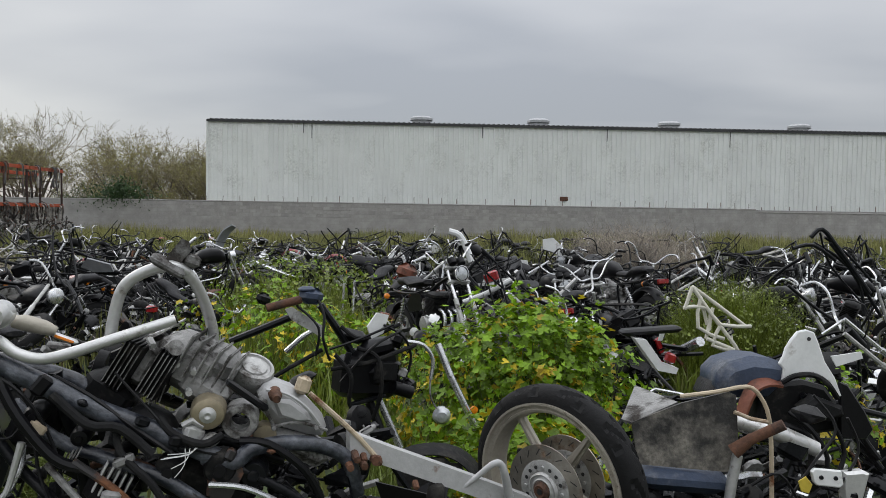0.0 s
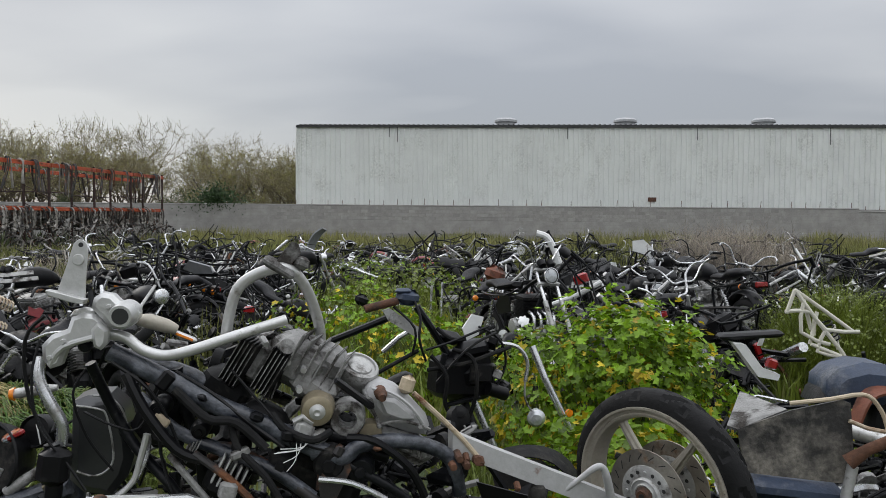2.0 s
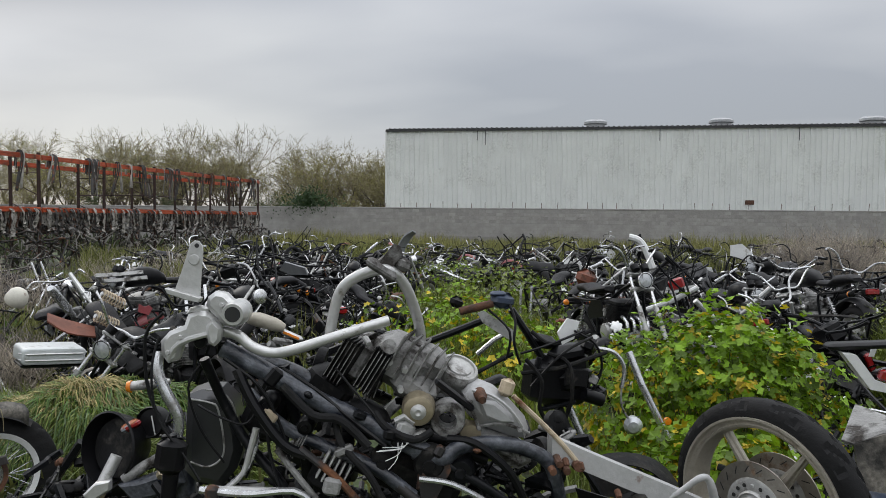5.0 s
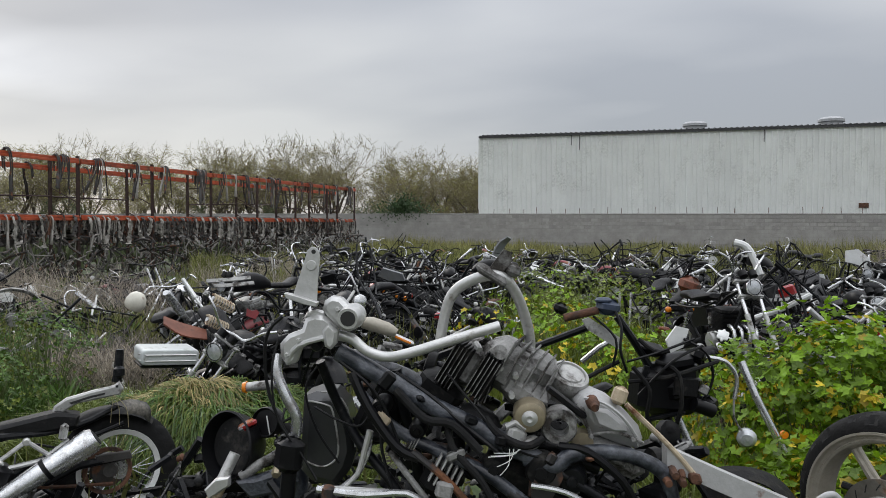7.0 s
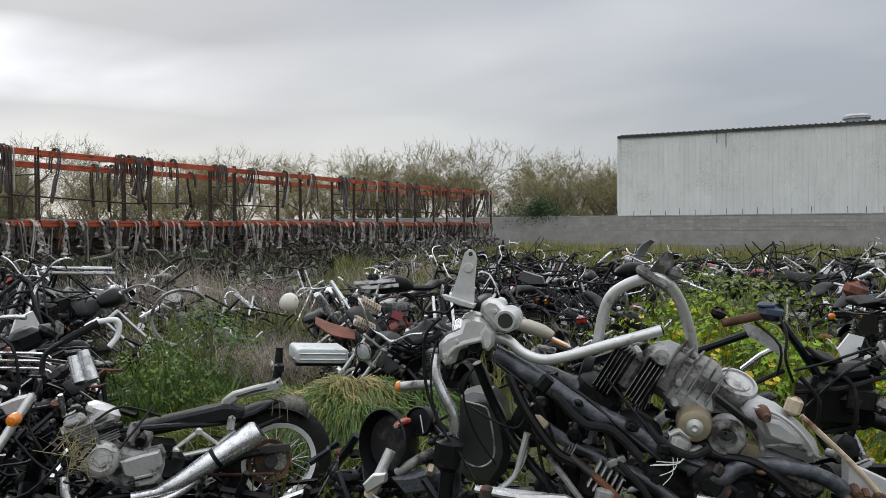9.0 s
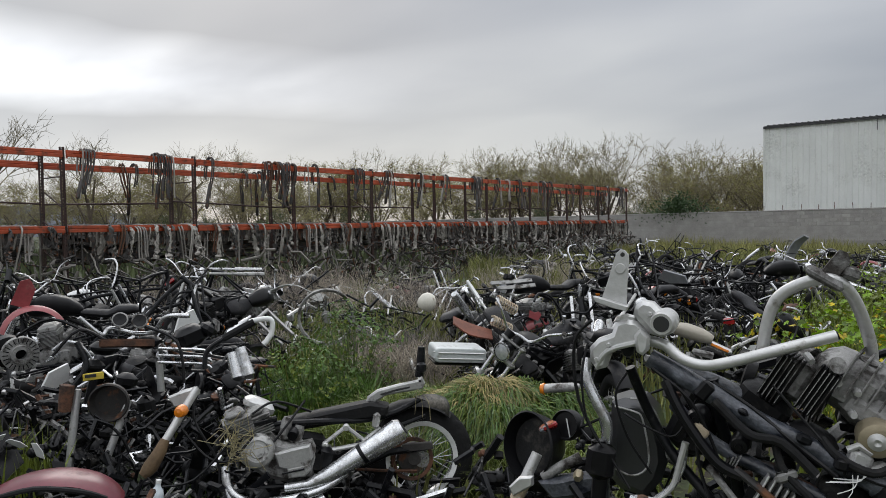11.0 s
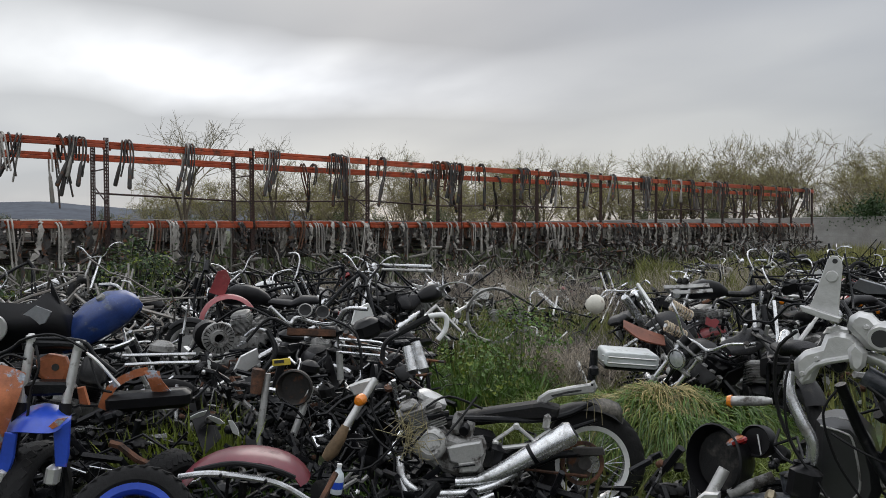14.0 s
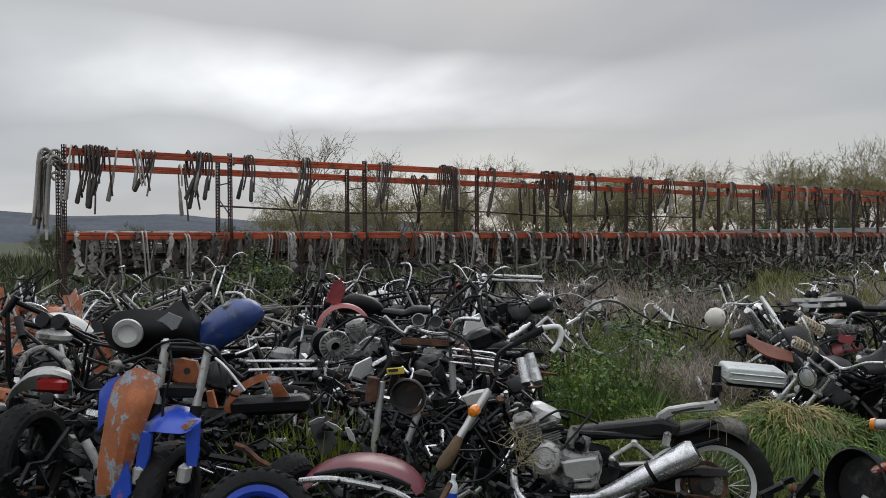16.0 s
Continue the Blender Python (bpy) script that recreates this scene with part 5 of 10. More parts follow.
def exhaust_parts(bike, side=-1, mat="chrome", four=True):
    y = side * 0.18
    b = Build()
    for k in ((-0.12, -0.04, 0.04, 0.12) if four else (0.0,)):
        b.tube([(0.26, k, 0.56), (0.36, k * 1.05, 0.5), (0.36, k * 1.0, 0.34), (0.24, k * 0.6 + y * 0.3, 0.2), (0.0, y * 0.75 + k * 0.15, 0.17), (-0.25, y, 0.2)], 0.019, 7, smooth=2)
    part("exhaust_header", b, M[mat], bike)
    part("silencer", Build().tube([(-0.24, y, 0.2), (-0.3, y, 0.21), (-0.36, y * 1.05, 0.225), (-0.82, y * 1.15, 0.34), (-0.85, y * 1.15, 0.348)], [0.02, 0.03, 0.045, 0.05, 0.035], 12), M[mat], bike)


def motorcycle(seed, label, tank="black", seat=True, front=True, rear=True, bars="mid", fender="plastic", light=True, exhaust=True, black=False,
               four=True, style="cast", rim="alloy", tail=True, panel=None, frame_mat="frame", full=False):
    """A stripped roadster with as many parts as it still has."""
    rng = random.Random(seed)
    bk = thing("motorcycle", label, "motorcycle", "wrecked motorcycles")
    part("frame", frame_tubes(), M[frame_mat], bk)
    add_engine(bk, 0.06, 0.4, four, black)
    part("swingarm", swingarm_mesh(), M["alloy" if rng.random() < 0.5 else "frame"], bk)
    add_forks(bk, (0.40, 0, 1.02), (0.72, 0, 0.30), 0.1, "alloy" if rng.random() < 0.7 else "plastic")
    if front:
        add_wheel(bk, "front_wheel", 0.74, 0.31, 0.31, 0.1, style, rim, 2 if four else 1, full)
        if fender:
            f = part("front_fender", fender_mesh(0.345, 40, 165, 0.12), M[fender], bk)
            f.location = (0.74, 0, 0.31)
    if rear:
        add_wheel(bk, "rear_wheel", -0.74, 0.31, 0.31, 0.13, style, rim, 1, full)
    part("rear_fender", fender_mesh(0.36, 20, 150, 0.17).moved(pose(-0.70, 0, 0.36)), M["plastic"], bk)
    for s in (-1, 1):
        sh = part("shock", Build().tube([(-0.66, s * 0.15, 0.36), (-0.48, s * 0.15, 0.72)], 0.014, 7), M["chrome"], bk)
        part("spring", helix((-0.63, s * 0.15, 0.42), (-0.51, s * 0.15, 0.66), 0.026, 0.0055, 8, 7), M["frame" if rng.random() < 0.5 else "chrome"], sh)
    if tank:
        t = part("fuel_tank", tank_mesh(), M[tank], bk)
        t.location = (0.1, 0, 0.83)
        part("filler_cap", Build().lathe([(0, 0), (0.034, 0), (0.034, 0.012), (0, 0.016)], (0.06, 0, 0.247), (0, 0, 1), 14), M["chrome"], t)
    else:
        part("air_box", Build().box((-0.17, 0, 0.68), (0.2, 0.2, 0.18), None, 0.03), M["plastic"], bk)
        part("wiring", Build().tube([(0.4, 0.03, 0.95), (0.2, 0.05, 0.9), (0.05, -0.04, 0.9), (-0.2, 0.05, 0.8), (-0.5, 0.04, 0.84)], 0.012, 5, smooth=2), M["cable"], bk)
    if seat:
        s = part("seat", seat_mesh(), M["vinyl"], bk)
        s.location = (-0.16, 0, 0.83)
    if bars:
        add_bars(bk, (0.37, 0, 1.07), bars, rng.uniform(-25, 25), rng.uniform(-20, 10))
        add_cables(bk, [[(0.34, 0.25, 1.16), (0.55, 0.16, 1.1), (0.52, 0.06, 0.9), (0.3, 0.08, 0.7)], [(0.34, -0.25, 1.16), (0.58, -0.1, 1.12), (0.5, -0.04, 0.85), (0.15, -0.14, 0.6)]])
        g = Build()
        for y in (-0.055, 0.055):
            g.lathe([(0, -0.05), (0.042, -0.05), (0.047, 0.0), (0.047, 0.012), (0.04, 0.014), (0, 0.01)], (0.44, y, 1.08), (-0.6, 0, 0.8), 14)
        part("gauge_pod", g, M["plastic"], bk)
    if light:
        add_headlight(bk, (0.53, 0, 0.93))
    if tail:
        add_taillight(bk, (-0.97, 0, 0.78))
        for s in (-1, 1):
            add_indicator(bk, (-0.88, s * 0.06, 0.76), s)
    if exhaust:
        exhaust_parts(bk, -1 if rng.random() < 0.6 else 1, "chrome" if rng.random() < 0.7 else "pipe_dark", four)
    if panel:
        for s in (-1, 1):
            part("side_panel", Build().plate([(0.0, 0.0), (0.3, 0.02), (0.26, 0.2), (0.05, 0.22), (-0.05, 0.1)], 0.012, pose(-0.36, s * 0.15, 0.55)), M[panel], bk)
    return bk


def bare_wreck(seed, label, front=False, rear=False, tank=None, bars="mid", fender=None, seat=False, silencer=True, frame_mat="frame", black=True, light=False, panel=None):
    """A wreck further off, with its larger parts only."""
    rng = random.Random(seed)
    bk = thing("motorcycle", label, "motorcycle", "wrecked motorcycles")
    part("frame", frame_tubes(), M[frame_mat], bk)
    e = Build().box((0.06, 0, 0.4), (0.36, 0.3, 0.22), None, 0.05)
    e.lathe([(0.1, 0), (0.1, 0.02), (0, 0.04)], (0.1, 0.15, 0.4), (0, 1, 0), 14)
    e.lathe([(0.1, 0), (0.1, -0.02), (0, -0.04)], (0.0, -0.15, 0.4), (0, 1, 0), 14)
    part("crankcase", e, M["engine_black" if black else "alloy_dull"], bk)
    c = Build()
    fins(c, (0, 0, 0), 0.2, 0.32, 0, 0.14, 7)
    c.box((0, 0, 0.17), (0.18, 0.3, 0.06), None, 0.02)
    c.moved(pose(0.12, 0, 0.52, 0, 14))
    part("cylinder", c, M["alloy_dull" if rng.random() < 0.6 else "engine_black"], bk)
    for s in (-1, 1):
        part("fork_leg", Build().tube([(0.40, s * 0.1, 1.02), (0.56, s * 0.1, 0.66)], 0.019, 7).tube([(0.56, s * 0.1, 0.66), (0.72, s * 0.1, 0.30)], 0.027, 7), M["chrome" if rng.random() < 0.7 else "alloy"], bk)
    part("swingarm", swingarm_mesh(), M["frame"], bk)
    if bars:
        h = part("handlebar", Build().tube(bars_points(bars), 0.0125, 6, smooth=2), M["chrome" if rng.random() < 0.55 else "frame"], bk)
        h.matrix_basis = pose(0.37, 0, 1.06, 0, rng.uniform(-30, 10), rng.uniform(-30, 30))
    for on, x, nm in ((front, 0.74, "front_wheel"), (rear, -0.74, "rear_wheel")):
        if on:
            wh = part(nm, cast_wheel(0.31, 5) if rng.random() < 0.6 else wire_wheel(0.31), M["alloy_dull"], bk)
            wh.location = (x, 0, 0.31)
            part("tyre", tyre_mesh(0.31, 0.11, False, 28), M["rubber"], wh)
    if tank:
        t = part("fuel_tank", tank_mesh(), M[tank], bk)
        t.location = (0.1, 0, 0.83)
    else:
        part("air_box", Build().box((-0.12, 0, 0.7), (0.26, 0.2, 0.2), pose(0, 0, 0, 0, 12), 0.03).tube([(0.4, 0.03, 0.95), (0.2, 0.06, 0.93), (-0.3, -0.05, 0.86), (-0.7, 0.04, 0.86)], 0.014, 5, smooth=2), M["plastic"], bk)
    if seat:
        part("seat", seat_mesh().moved(pose(-0.16, 0, 0.83)), M["vinyl"], bk)
    if fender:
        part("mudguard", fender_mesh(0.36, 20, 150, 0.16).moved(pose(-0.70, 0, 0.36)), M[fender], bk)
    if silencer:
        part("silencer", Build().tube([(0.3, -0.1, 0.5), (0.36, -0.12, 0.34), (0.1, -0.16, 0.2), (-0.3, -0.19, 0.21), (-0.85, -0.21, 0.35)], [0.02, 0.02, 0.024, 0.045, 0.05], 8, smooth=1), M["chrome" if rng.random() < 0.7 else "pipe_dark"], bk)
    if light:
        part("headlight", Build().lathe([(0.02, -0.11), (0.05, -0.1), (0.085, -0.03), (0.09, 0.02), (0.07, 0.035), (0, 0.04)], (0.53, 0, 0.93), (1, 0, 0), 16), M["chrome"], bk)
    if panel:
        part("side_panel", Build().plate([(0.0, 0.0), (0.3, 0.02), (0.26, 0.2), (0.05, 0.22), (-0.05, 0.1)], 0.03, pose(-0.36, 0.15, 0.55)), M[panel], bk)
    part("cable", Build().tube([(0.34, 0.25, 1.16), (0.58, 0.12, 1.1), (0.5, 0.04, 0.85), (0.15, 0.14, 0.6)], 0.007, 4, smooth=2), M["cable"], bk)
    return bk


def rounded_case(w, d, h, r):
    """A moulded case with well-rounded edges."""
    def rect(k, y):
        out, ww, hh, rr = [], w / 2 * k, h / 2 * k, r * k
        for cx, cz, a0 in ((1, 1, 0), (-1, 1, 90), (-1, -1, 180), (1, -1, 270)):
            for q in range(5):
                a = radians(a0 + 22.5 * q)
                out.append(((ww - rr) * cx + math.cos(a) * rr, y, (hh - rr) * cz + math.sin(a) * rr))
        return out
    return Build().loft([rect(0.8, -d / 2), rect(0.93, -d / 2 + r * 0.12), rect(0.985, -d / 2 + r * 0.4), rect(1, -d / 2 + r * 0.8), rect(1, d / 2 - r * 0.8), rect(0.93, d / 2 - r * 0.12), rect(0.8, d / 2)])

# ---- the field of wrecks ----
WRECKS = [
    bare_wreck(1, "stripped black roadster wreck with chrome bars", tank="plastic", rear=True, seat=True),
    bare_wreck(2, "wrecked roadster without tank, engine bare and greasy", front=True, bars="high", black=False),
    bare_wreck(3, "wrecked motorcycle with faded red mudguard", fender="red", rear=True, bars="flat"),
    bare_wreck(4, "black wreck without wheels, headlight still hanging", light=True, bars="mid", panel="grey_panel", seat=True),
    bare_wreck(5, "rusty bare motorcycle frame with engine, no wheels", frame_mat="frame_rust", silencer=False, black=False, bars="high"),
    bare_wreck(6, "wrecked motorcycle with black tank and chrome silencer", tank="plastic", front=True, rear=True, bars="mid", light=True),
    bare_wreck(7, "stripped wreck with white side panels and no wheels", fender="white", panel="white", bars=None),
    bare_wreck(8, "black touring wreck with tall chrome handlebar", bars="high", rear=True, fender="plastic", seat=True),
    motorcycle(9, "black roadster wreck with seat, lamps and both wheels", tank="plastic", style="cast", fender="plastic"),
    motorcycle(10, "dark wreck missing one wheel, red tail light intact", tank=None, front=False, bars="high", black=True, panel="plastic"),
]
PLACED = [False] * len(WRECKS)


def put_wreck(k, m):
    if not PLACED[k]:
        PLACED[k] = True
        WRECKS[k].matrix_basis = m
        return WRECKS[k]
    return copy_thing(WRECKS[k], m)


def polar(rng, a0, a1, r0, r1):
    """A point in a sector seen from the yard's edge: degrees to the left of north, metres."""
    a, r = radians(rng.uniform(a0, a1)), math.sqrt(rng.uniform(r0 * r0, r1 * r1))
    return -math.sin(a) * r, math.cos(a) * r


TAKEN = []


def clear_of_yard(x, y):
    return x > RX + 1.0 and y < WALL_Y - 0.8


def heap_sector(a0, a1, r0, r1, n, gap=0.95, lift=0.3, seed=0, rich=0.0, flat=0.5):
    rng = random.Random(seed)
    made = tries = 0
    while made < n and tries < 4000:
        tries += 1
        x, y = polar(rng, a0, a1, r0, r1)
        if not clear_of_yard(x, y) or any((x - p) ** 2 + (y - q) ** 2 < gap * gap for p, q in TAKEN):
            continue
        TAKEN.append((x, y))
        made += 1
        roll = rng.uniform(-35, 35) if rng.random() > flat else rng.choice((-1, 1)) * rng.uniform(50, 88)
        tip = rng.uniform(-12, 12) if rng.random() < 0.7 else rng.uniform(-45, 45)
        z = ground_height(x, y) + lift * rng.random() + (0.0 if abs(roll) < 40 else 0.14) - 0.04 - 0.25 * (abs(tip) > 20)
        k = rng.choice((8, 9)) if rng.random() < rich else rng.choice((0, 1, 1, 2, 3, 4, 5, 6, 7, 7))
        put_wreck(k, Matrix.Translation((x, y, z)) @ pose(0, 0, 0, 0, 0, rng.uniform(0, 360)) @ pose(0, 0, 0, roll, tip, 0))


SECTORS = [  # left of north from, to; metres from, to; wrecks; lift; rich
    (14, 27, 9.5, 20, 24, 0.3, 0.25), (-3.5, 3.5, 10, 18, 10, 0.3, 0.2), (-19, -2, 7.6, 17, 28, 0.35, 0.25), (-27, -19.5, 13, 27, 14, 0.25, 0.0),
    (-33, -26, 7, 20, 12, 0.2, 0.2), (3.5, 14, 15, 24, 12, 0.2, 0.0), (27, 38.5, 7.0, 10.5, 12, 0.25, 0.4), (27, 40, 11, 16, 7, 0.1, 0.0),
    (-32, 22, 22, 35, 44, 0.12, 0.0), (53, 66, 7.5, 14, 16, 0.3, 0.1), (66, 90, 7, 16.5, 26, 0.35, 0.1), (41, 54, 12.5, 17, 3, 0.1, 0.0), (20, 33, 20, 30, 12, 0.1, 0.0),
]
for i_, (a0_, a1_, r0_, r1_, n_, lift_, rich_) in enumerate(SECTORS):
    heap_sector(a0_, a1_, r0_, r1_, n_, 0.8 if r1_ < 22 else 1.3, lift_, 50 + i_, rich_)
for i_ in range(len(WRECKS)):
    if not PLACED[i_]:
        put_wreck(i_, pose(-13.5 + i_, 25 + i_ * 0.3, 0, 20, 0, 40 * i_))


# ---- loose parts thrown on the heaps ----
def loose_parts():
    rng = random.Random(77)
    kinds = [
        solid("handlebar", Build().tube(bars_points("high"), 0.0125, 7, smooth=3), M["chrome"], "bent chrome handlebar thrown on the heap", "handlebar", "loose parts"),
        solid("handlebar", Build().tube(bars_points("mid"), 0.0125, 7, smooth=3), M["frame"], "black handlebar lying on the heap", "handlebar", "loose parts"),
        solid("silencer", Build().tube([(0, 0, 0), (0.1, 0, 0), (0.16, 0, 0.0), (0.55, 0, 0.03), (0.58, 0, 0.03)], [0.022, 0.03, 0.048, 0.05, 0.035], 12), M["chrome"], "dulled chrome silencer on the heap", "silencer", "loose parts"),
        solid("fork_leg", Build().tube([(0, 0, 0), (0.42, 0, 0)], 0.019, 8).tube([(0.4, 0, 0), (0.78, 0, 0)], [0.03, 0.026], 8), M["bright"], "single bare fork leg", "fork leg", "loose parts"),
        solid("exhaust_header", Build().tube([(0, 0, 0), (0.1, 0, 0.02), (0.2, 0.02, -0.1), (0.3, 0.05, -0.3), (0.6, 0.08, -0.36), (0.9, 0.08, -0.36)], 0.021, 8, smooth=2), M["pipe"], "curved exhaust header among the wrecks", "exhaust pipe", "loose parts"),
        solid("mudguard", fender_mesh(0.34, 20, 150, 0.14), M["plastic"], "black mudguard lying loose", "mudguard", "loose parts"),
        solid("wheel", tyre_mesh(0.31, 0.11, False, 28), M["rubber"], "bare black tyre lying on the wrecks", "tyre", "loose parts"),
        solid("brake_disc", disc_mesh(0.14), M["bright"], "loose bright steel brake disc", "brake disc", "loose parts"),
        solid("side_panel", Build().plate([(0.0, 0.0), (0.3, 0.02), (0.26, 0.2), (0.05, 0.22), (-0.05, 0.1)], 0.02), M["white"], "small white side panel", "plastic panel", "loose parts"),
        solid("swingarm", swingarm_mesh(), M["alloy"], "loose dull alloy swingarm on the heap", "swingarm", "loose parts"),
        solid("frame", frame_tubes(), M["frame"], "bare black motorcycle frame thrown on the heap", "motorcycle frame", "loose parts"),
        solid("seat", seat_mesh(), M["vinyl"], "torn black seat lying loose", "seat", "loose parts"),
    ]
    weights = (2, 4, 5, 6, 5, 5, 3, 3, 3, 4, 9, 5)
    used = [False] * len(kinds)
    for a0, a1, r0, r1, n, lift, rich in SECTORS:
        for _ in range(int(n * 1.7)):
            x, y = polar(rng, a0, a1, r0, min(r1, 26))
            if not clear_of_yard(x, y):
                continue
            k = rng.choices(range(len(kinds)), weights)[0]
            if (a0 < -20 and k in (5, 6, 11)) or (27 <= a0 < 30 and k == 10):
                continue
            m = pose(x, y, (0.4 if k != 5 else -0.08) + rng.uniform(0.0, 0.42) * (1 if k != 10 else 0.1), rng.uniform(-50, 50), rng.uniform(-50, 50), rng.uniform(0, 360))
            if used[k]:
                copy_thing(kinds[k], m)
            else:
                used[k], kinds[k].matrix_basis = True, m


loose_parts()


# ---- small scrap that nobody could count, packed between the wrecks ----
def scrap(name, mat, sectors, density, seed, label, kinds=("tube", "tube", "tube", "box"), size=1.0, packed=False):
    rng = random.Random(seed)
    b = Build()
    for a0, a1, r0, r1, h0, h1 in sectors:
        area = abs(radians(a1 - a0)) * (r1 * r1 - r0 * r0) / 2
        for _ in range(int(area * density)):
            x, y = polar(rng, a0, a1, r0, r1)
            if not clear_of_yard(x, y):
                continue
            z = ground_height(x, y) + rng.uniform(h0, h1) * (1.0 if packed else 0.35 + 0.65 * rng.random())
            p = Vector((x, y, z))
            kind = rng.choice(kinds)
            if kind == "tube":
                d = Vector((rng.gauss(0, 1), rng.gauss(0, 1), rng.gauss(0, 0.55))).normalized() * rng.uniform(0.12, 0.4) * size
                bend = Vector((rng.gauss(0, 1), rng.gauss(0, 1), rng.gauss(0, 1))) * 0.07 * size
                r = rng.choice((0.006, 0.01, 0.013, 0.017, 0.022))
                b.tube([p - d, p + bend, p + d * 0.6, p + d + bend], r, 5)
            elif kind == "box":
                q = (rng.uniform(0.05, 0.2) * size, rng.uniform(0.05, 0.16) * size, rng.uniform(0.03, 0.11) * size)
                m = pose(0, 0, 0, rng.uniform(-40, 40), rng.uniform(-40, 40), rng.uniform(0, 360))
                b.box(p, q, m, min(q) * 0.32)
                ax = m.to_3x3() @ Vector((0, 1, 0))
                R = min(q[0], q[2]) * 0.42
                b.lathe([(0, -q[1] * 0.7), (R * 0.6, -q[1] * 0.7), (R, -q[1] * 0.55), (R, q[1] * 0.55), (R * 0.5, q[1] * 0.75), (0, q[1] * 0.75)], p, ax, 10)
                e = m.to_3x3() @ Vector((q[0] * 0.8, 0, q[2] * 0.5))
                b.tube([p - e, p + e * 0.2, p + e], 0.011 * size, 5)
            elif kind == "disc":
                R = rng.uniform(0.03, 0.11) * size
                b.lathe([(R * 0.3, -0.02), (R, -0.015), (R, 0.015), (R * 0.3, 0.02)], p, (rng.gauss(0, 1), rng.gauss(0, 1), rng.gauss(0, 0.6)), 10)
            elif kind == "sheet":
                s = rng.uniform(0.08, 0.22) * size
                b.plate([(-s, -s * 0.4), (s * 0.8, -s * 0.5), (s, s * 0.3), (-s * 0.4, s * 0.5)], 0.006, Matrix.Translation(p) @ pose(0, 0, 0, rng.uniform(0, 360), rng.uniform(0, 360), 0))
    return solid(name, b, M[mat], label, "scrap", kind="stuff")


HEAPS = [(14, 27, 9, 20, 0.0, 0.85), (-19, -1, 7.3, 17, 0.0, 0.9), (-33, -19, 11, 24, 0.0, 0.7), (27, 38, 6.6, 11, 0.0, 0.6), (53, 90, 6.8, 15.5, 0.0, 0.8), (-33, -24, 5, 11, 0.0, 0.6)]
FAR = [(-32, 25, 20, 35, 0.0, 0.6), (27, 45, 11, 17, 0, 0.5)]
NEAR = [(-8, 27, 2.3, 3.2, 0.45, 0.98), (-36, -8, 2.7, 3.6, 0.4, 0.86), (-30, -14, 3.6, 6.0, 0.2, 0.75), (54, 92, 3.9, 5.2, 0.0, 0.55), (54, 92, 5.2, 7.5, 0.0, 0.75), (40, 56, 4.4, 6.0, 0.0, 0.35)]
scrap("black_scrap", "frame", HEAPS, 30, 1, "jumble of black tubes, brackets and levers")
scrap("black_plastic_scrap", "plastic", HEAPS, 17, 2, "jumble of broken black plastic parts", ("box", "sheet", "disc"))
scrap("chrome_scrap", "chrome", HEAPS, 3.5, 3, "jumble of small chrome tubes and stays", ("tube", "tube", "disc"))
scrap("alloy_scrap", "alloy", HEAPS, 3.5, 4, "jumble of small cast alloy parts", ("box", "disc", "tube"), 0.8)
scrap("bright_bits", "bright", HEAPS, 7, 30, "scattered small bright levers, bolts and brackets", ("tube", "disc", "sheet"), 0.4)
scrap("white_bits", "white", HEAPS, 2.2, 31, "scattered small white plastic chips", ("sheet",), 0.45)
scrap("rusty_scrap", "rust", HEAPS, 3.2, 5, "scattered rusty tubes and brackets")
scrap("white_scrap", "white", HEAPS, 0.8, 6, "scattered white plastic pieces", ("sheet", "box"), 0.7)
scrap("red_scrap", "lens_red", HEAPS, 0.3, 7, "scattered red lens pieces", ("box",), 0.5)
scrap("amber_scrap", "lens_orange", HEAPS, 0.25, 16, "scattered amber lens pieces", ("disc", "box"), 0.4)
scrap("far_black_scrap", "frame", FAR, 4.5, 8, "far jumble of black motorcycle parts", ("tube", "box"), 1.5)
scrap("far_chrome_scrap", "alloy", FAR, 0.45, 9, "far jumble of chrome motorcycle parts", ("tube", "disc"), 1.3)
CORE = [(20, 28, 2.55, 3.05, 0.6, 1.42), (11, 20, 2.5, 3.05, 0.6, 1.36), (3, 11, 2.5, 2.95, 0.6, 1.16), (26.5, 32.5, 2.95, 3.4, 0.5, 1.1), (29, 40, 3.4, 3.9, 0.2, 0.75)]
scrap("near_black_scrap", "frame", NEAR, 85, 10, "packed black tubes and cables under the wrecks", size=0.8)
scrap("near_plastic_scrap", "plastic", NEAR, 22, 11, "packed black plastic parts under the wrecks", ("box", "sheet", "disc"), 0.8)
scrap("near_engine_scrap", "engine_black", NEAR, 12, 12, "packed greasy engine parts under the wrecks", ("box", "disc"), 0.8)
scrap("near_alloy_scrap", "alloy_dull", NEAR, 7, 13, "packed grey alloy parts under the wrecks", ("tube", "disc", "box"), 0.55)
scrap("near_chrome_scrap", "chrome", NEAR, 6, 14, "packed small chrome parts under the wrecks", ("tube",), 0.6)
scrap("near_rusty_scrap", "rust", NEAR, 4, 15, "packed rusty parts under the wrecks", ("tube", "disc"), 0.5)
scrap("core_black_scrap", "frame", CORE, 260, 20, "dense black tubes, brackets and hoses inside the wreck", ("tube", "tube", "box"), 0.55, True)
scrap("core_engine_scrap", "engine_black", CORE, 150, 21, "dense greasy engine parts inside the wreck", ("box", "disc"), 0.6, True)
scrap("core_alloy_scrap", "alloy_dull", CORE, 60, 22, "grey alloy brackets and bolts inside the wreck", ("disc", "box", "tube"), 0.35, True)
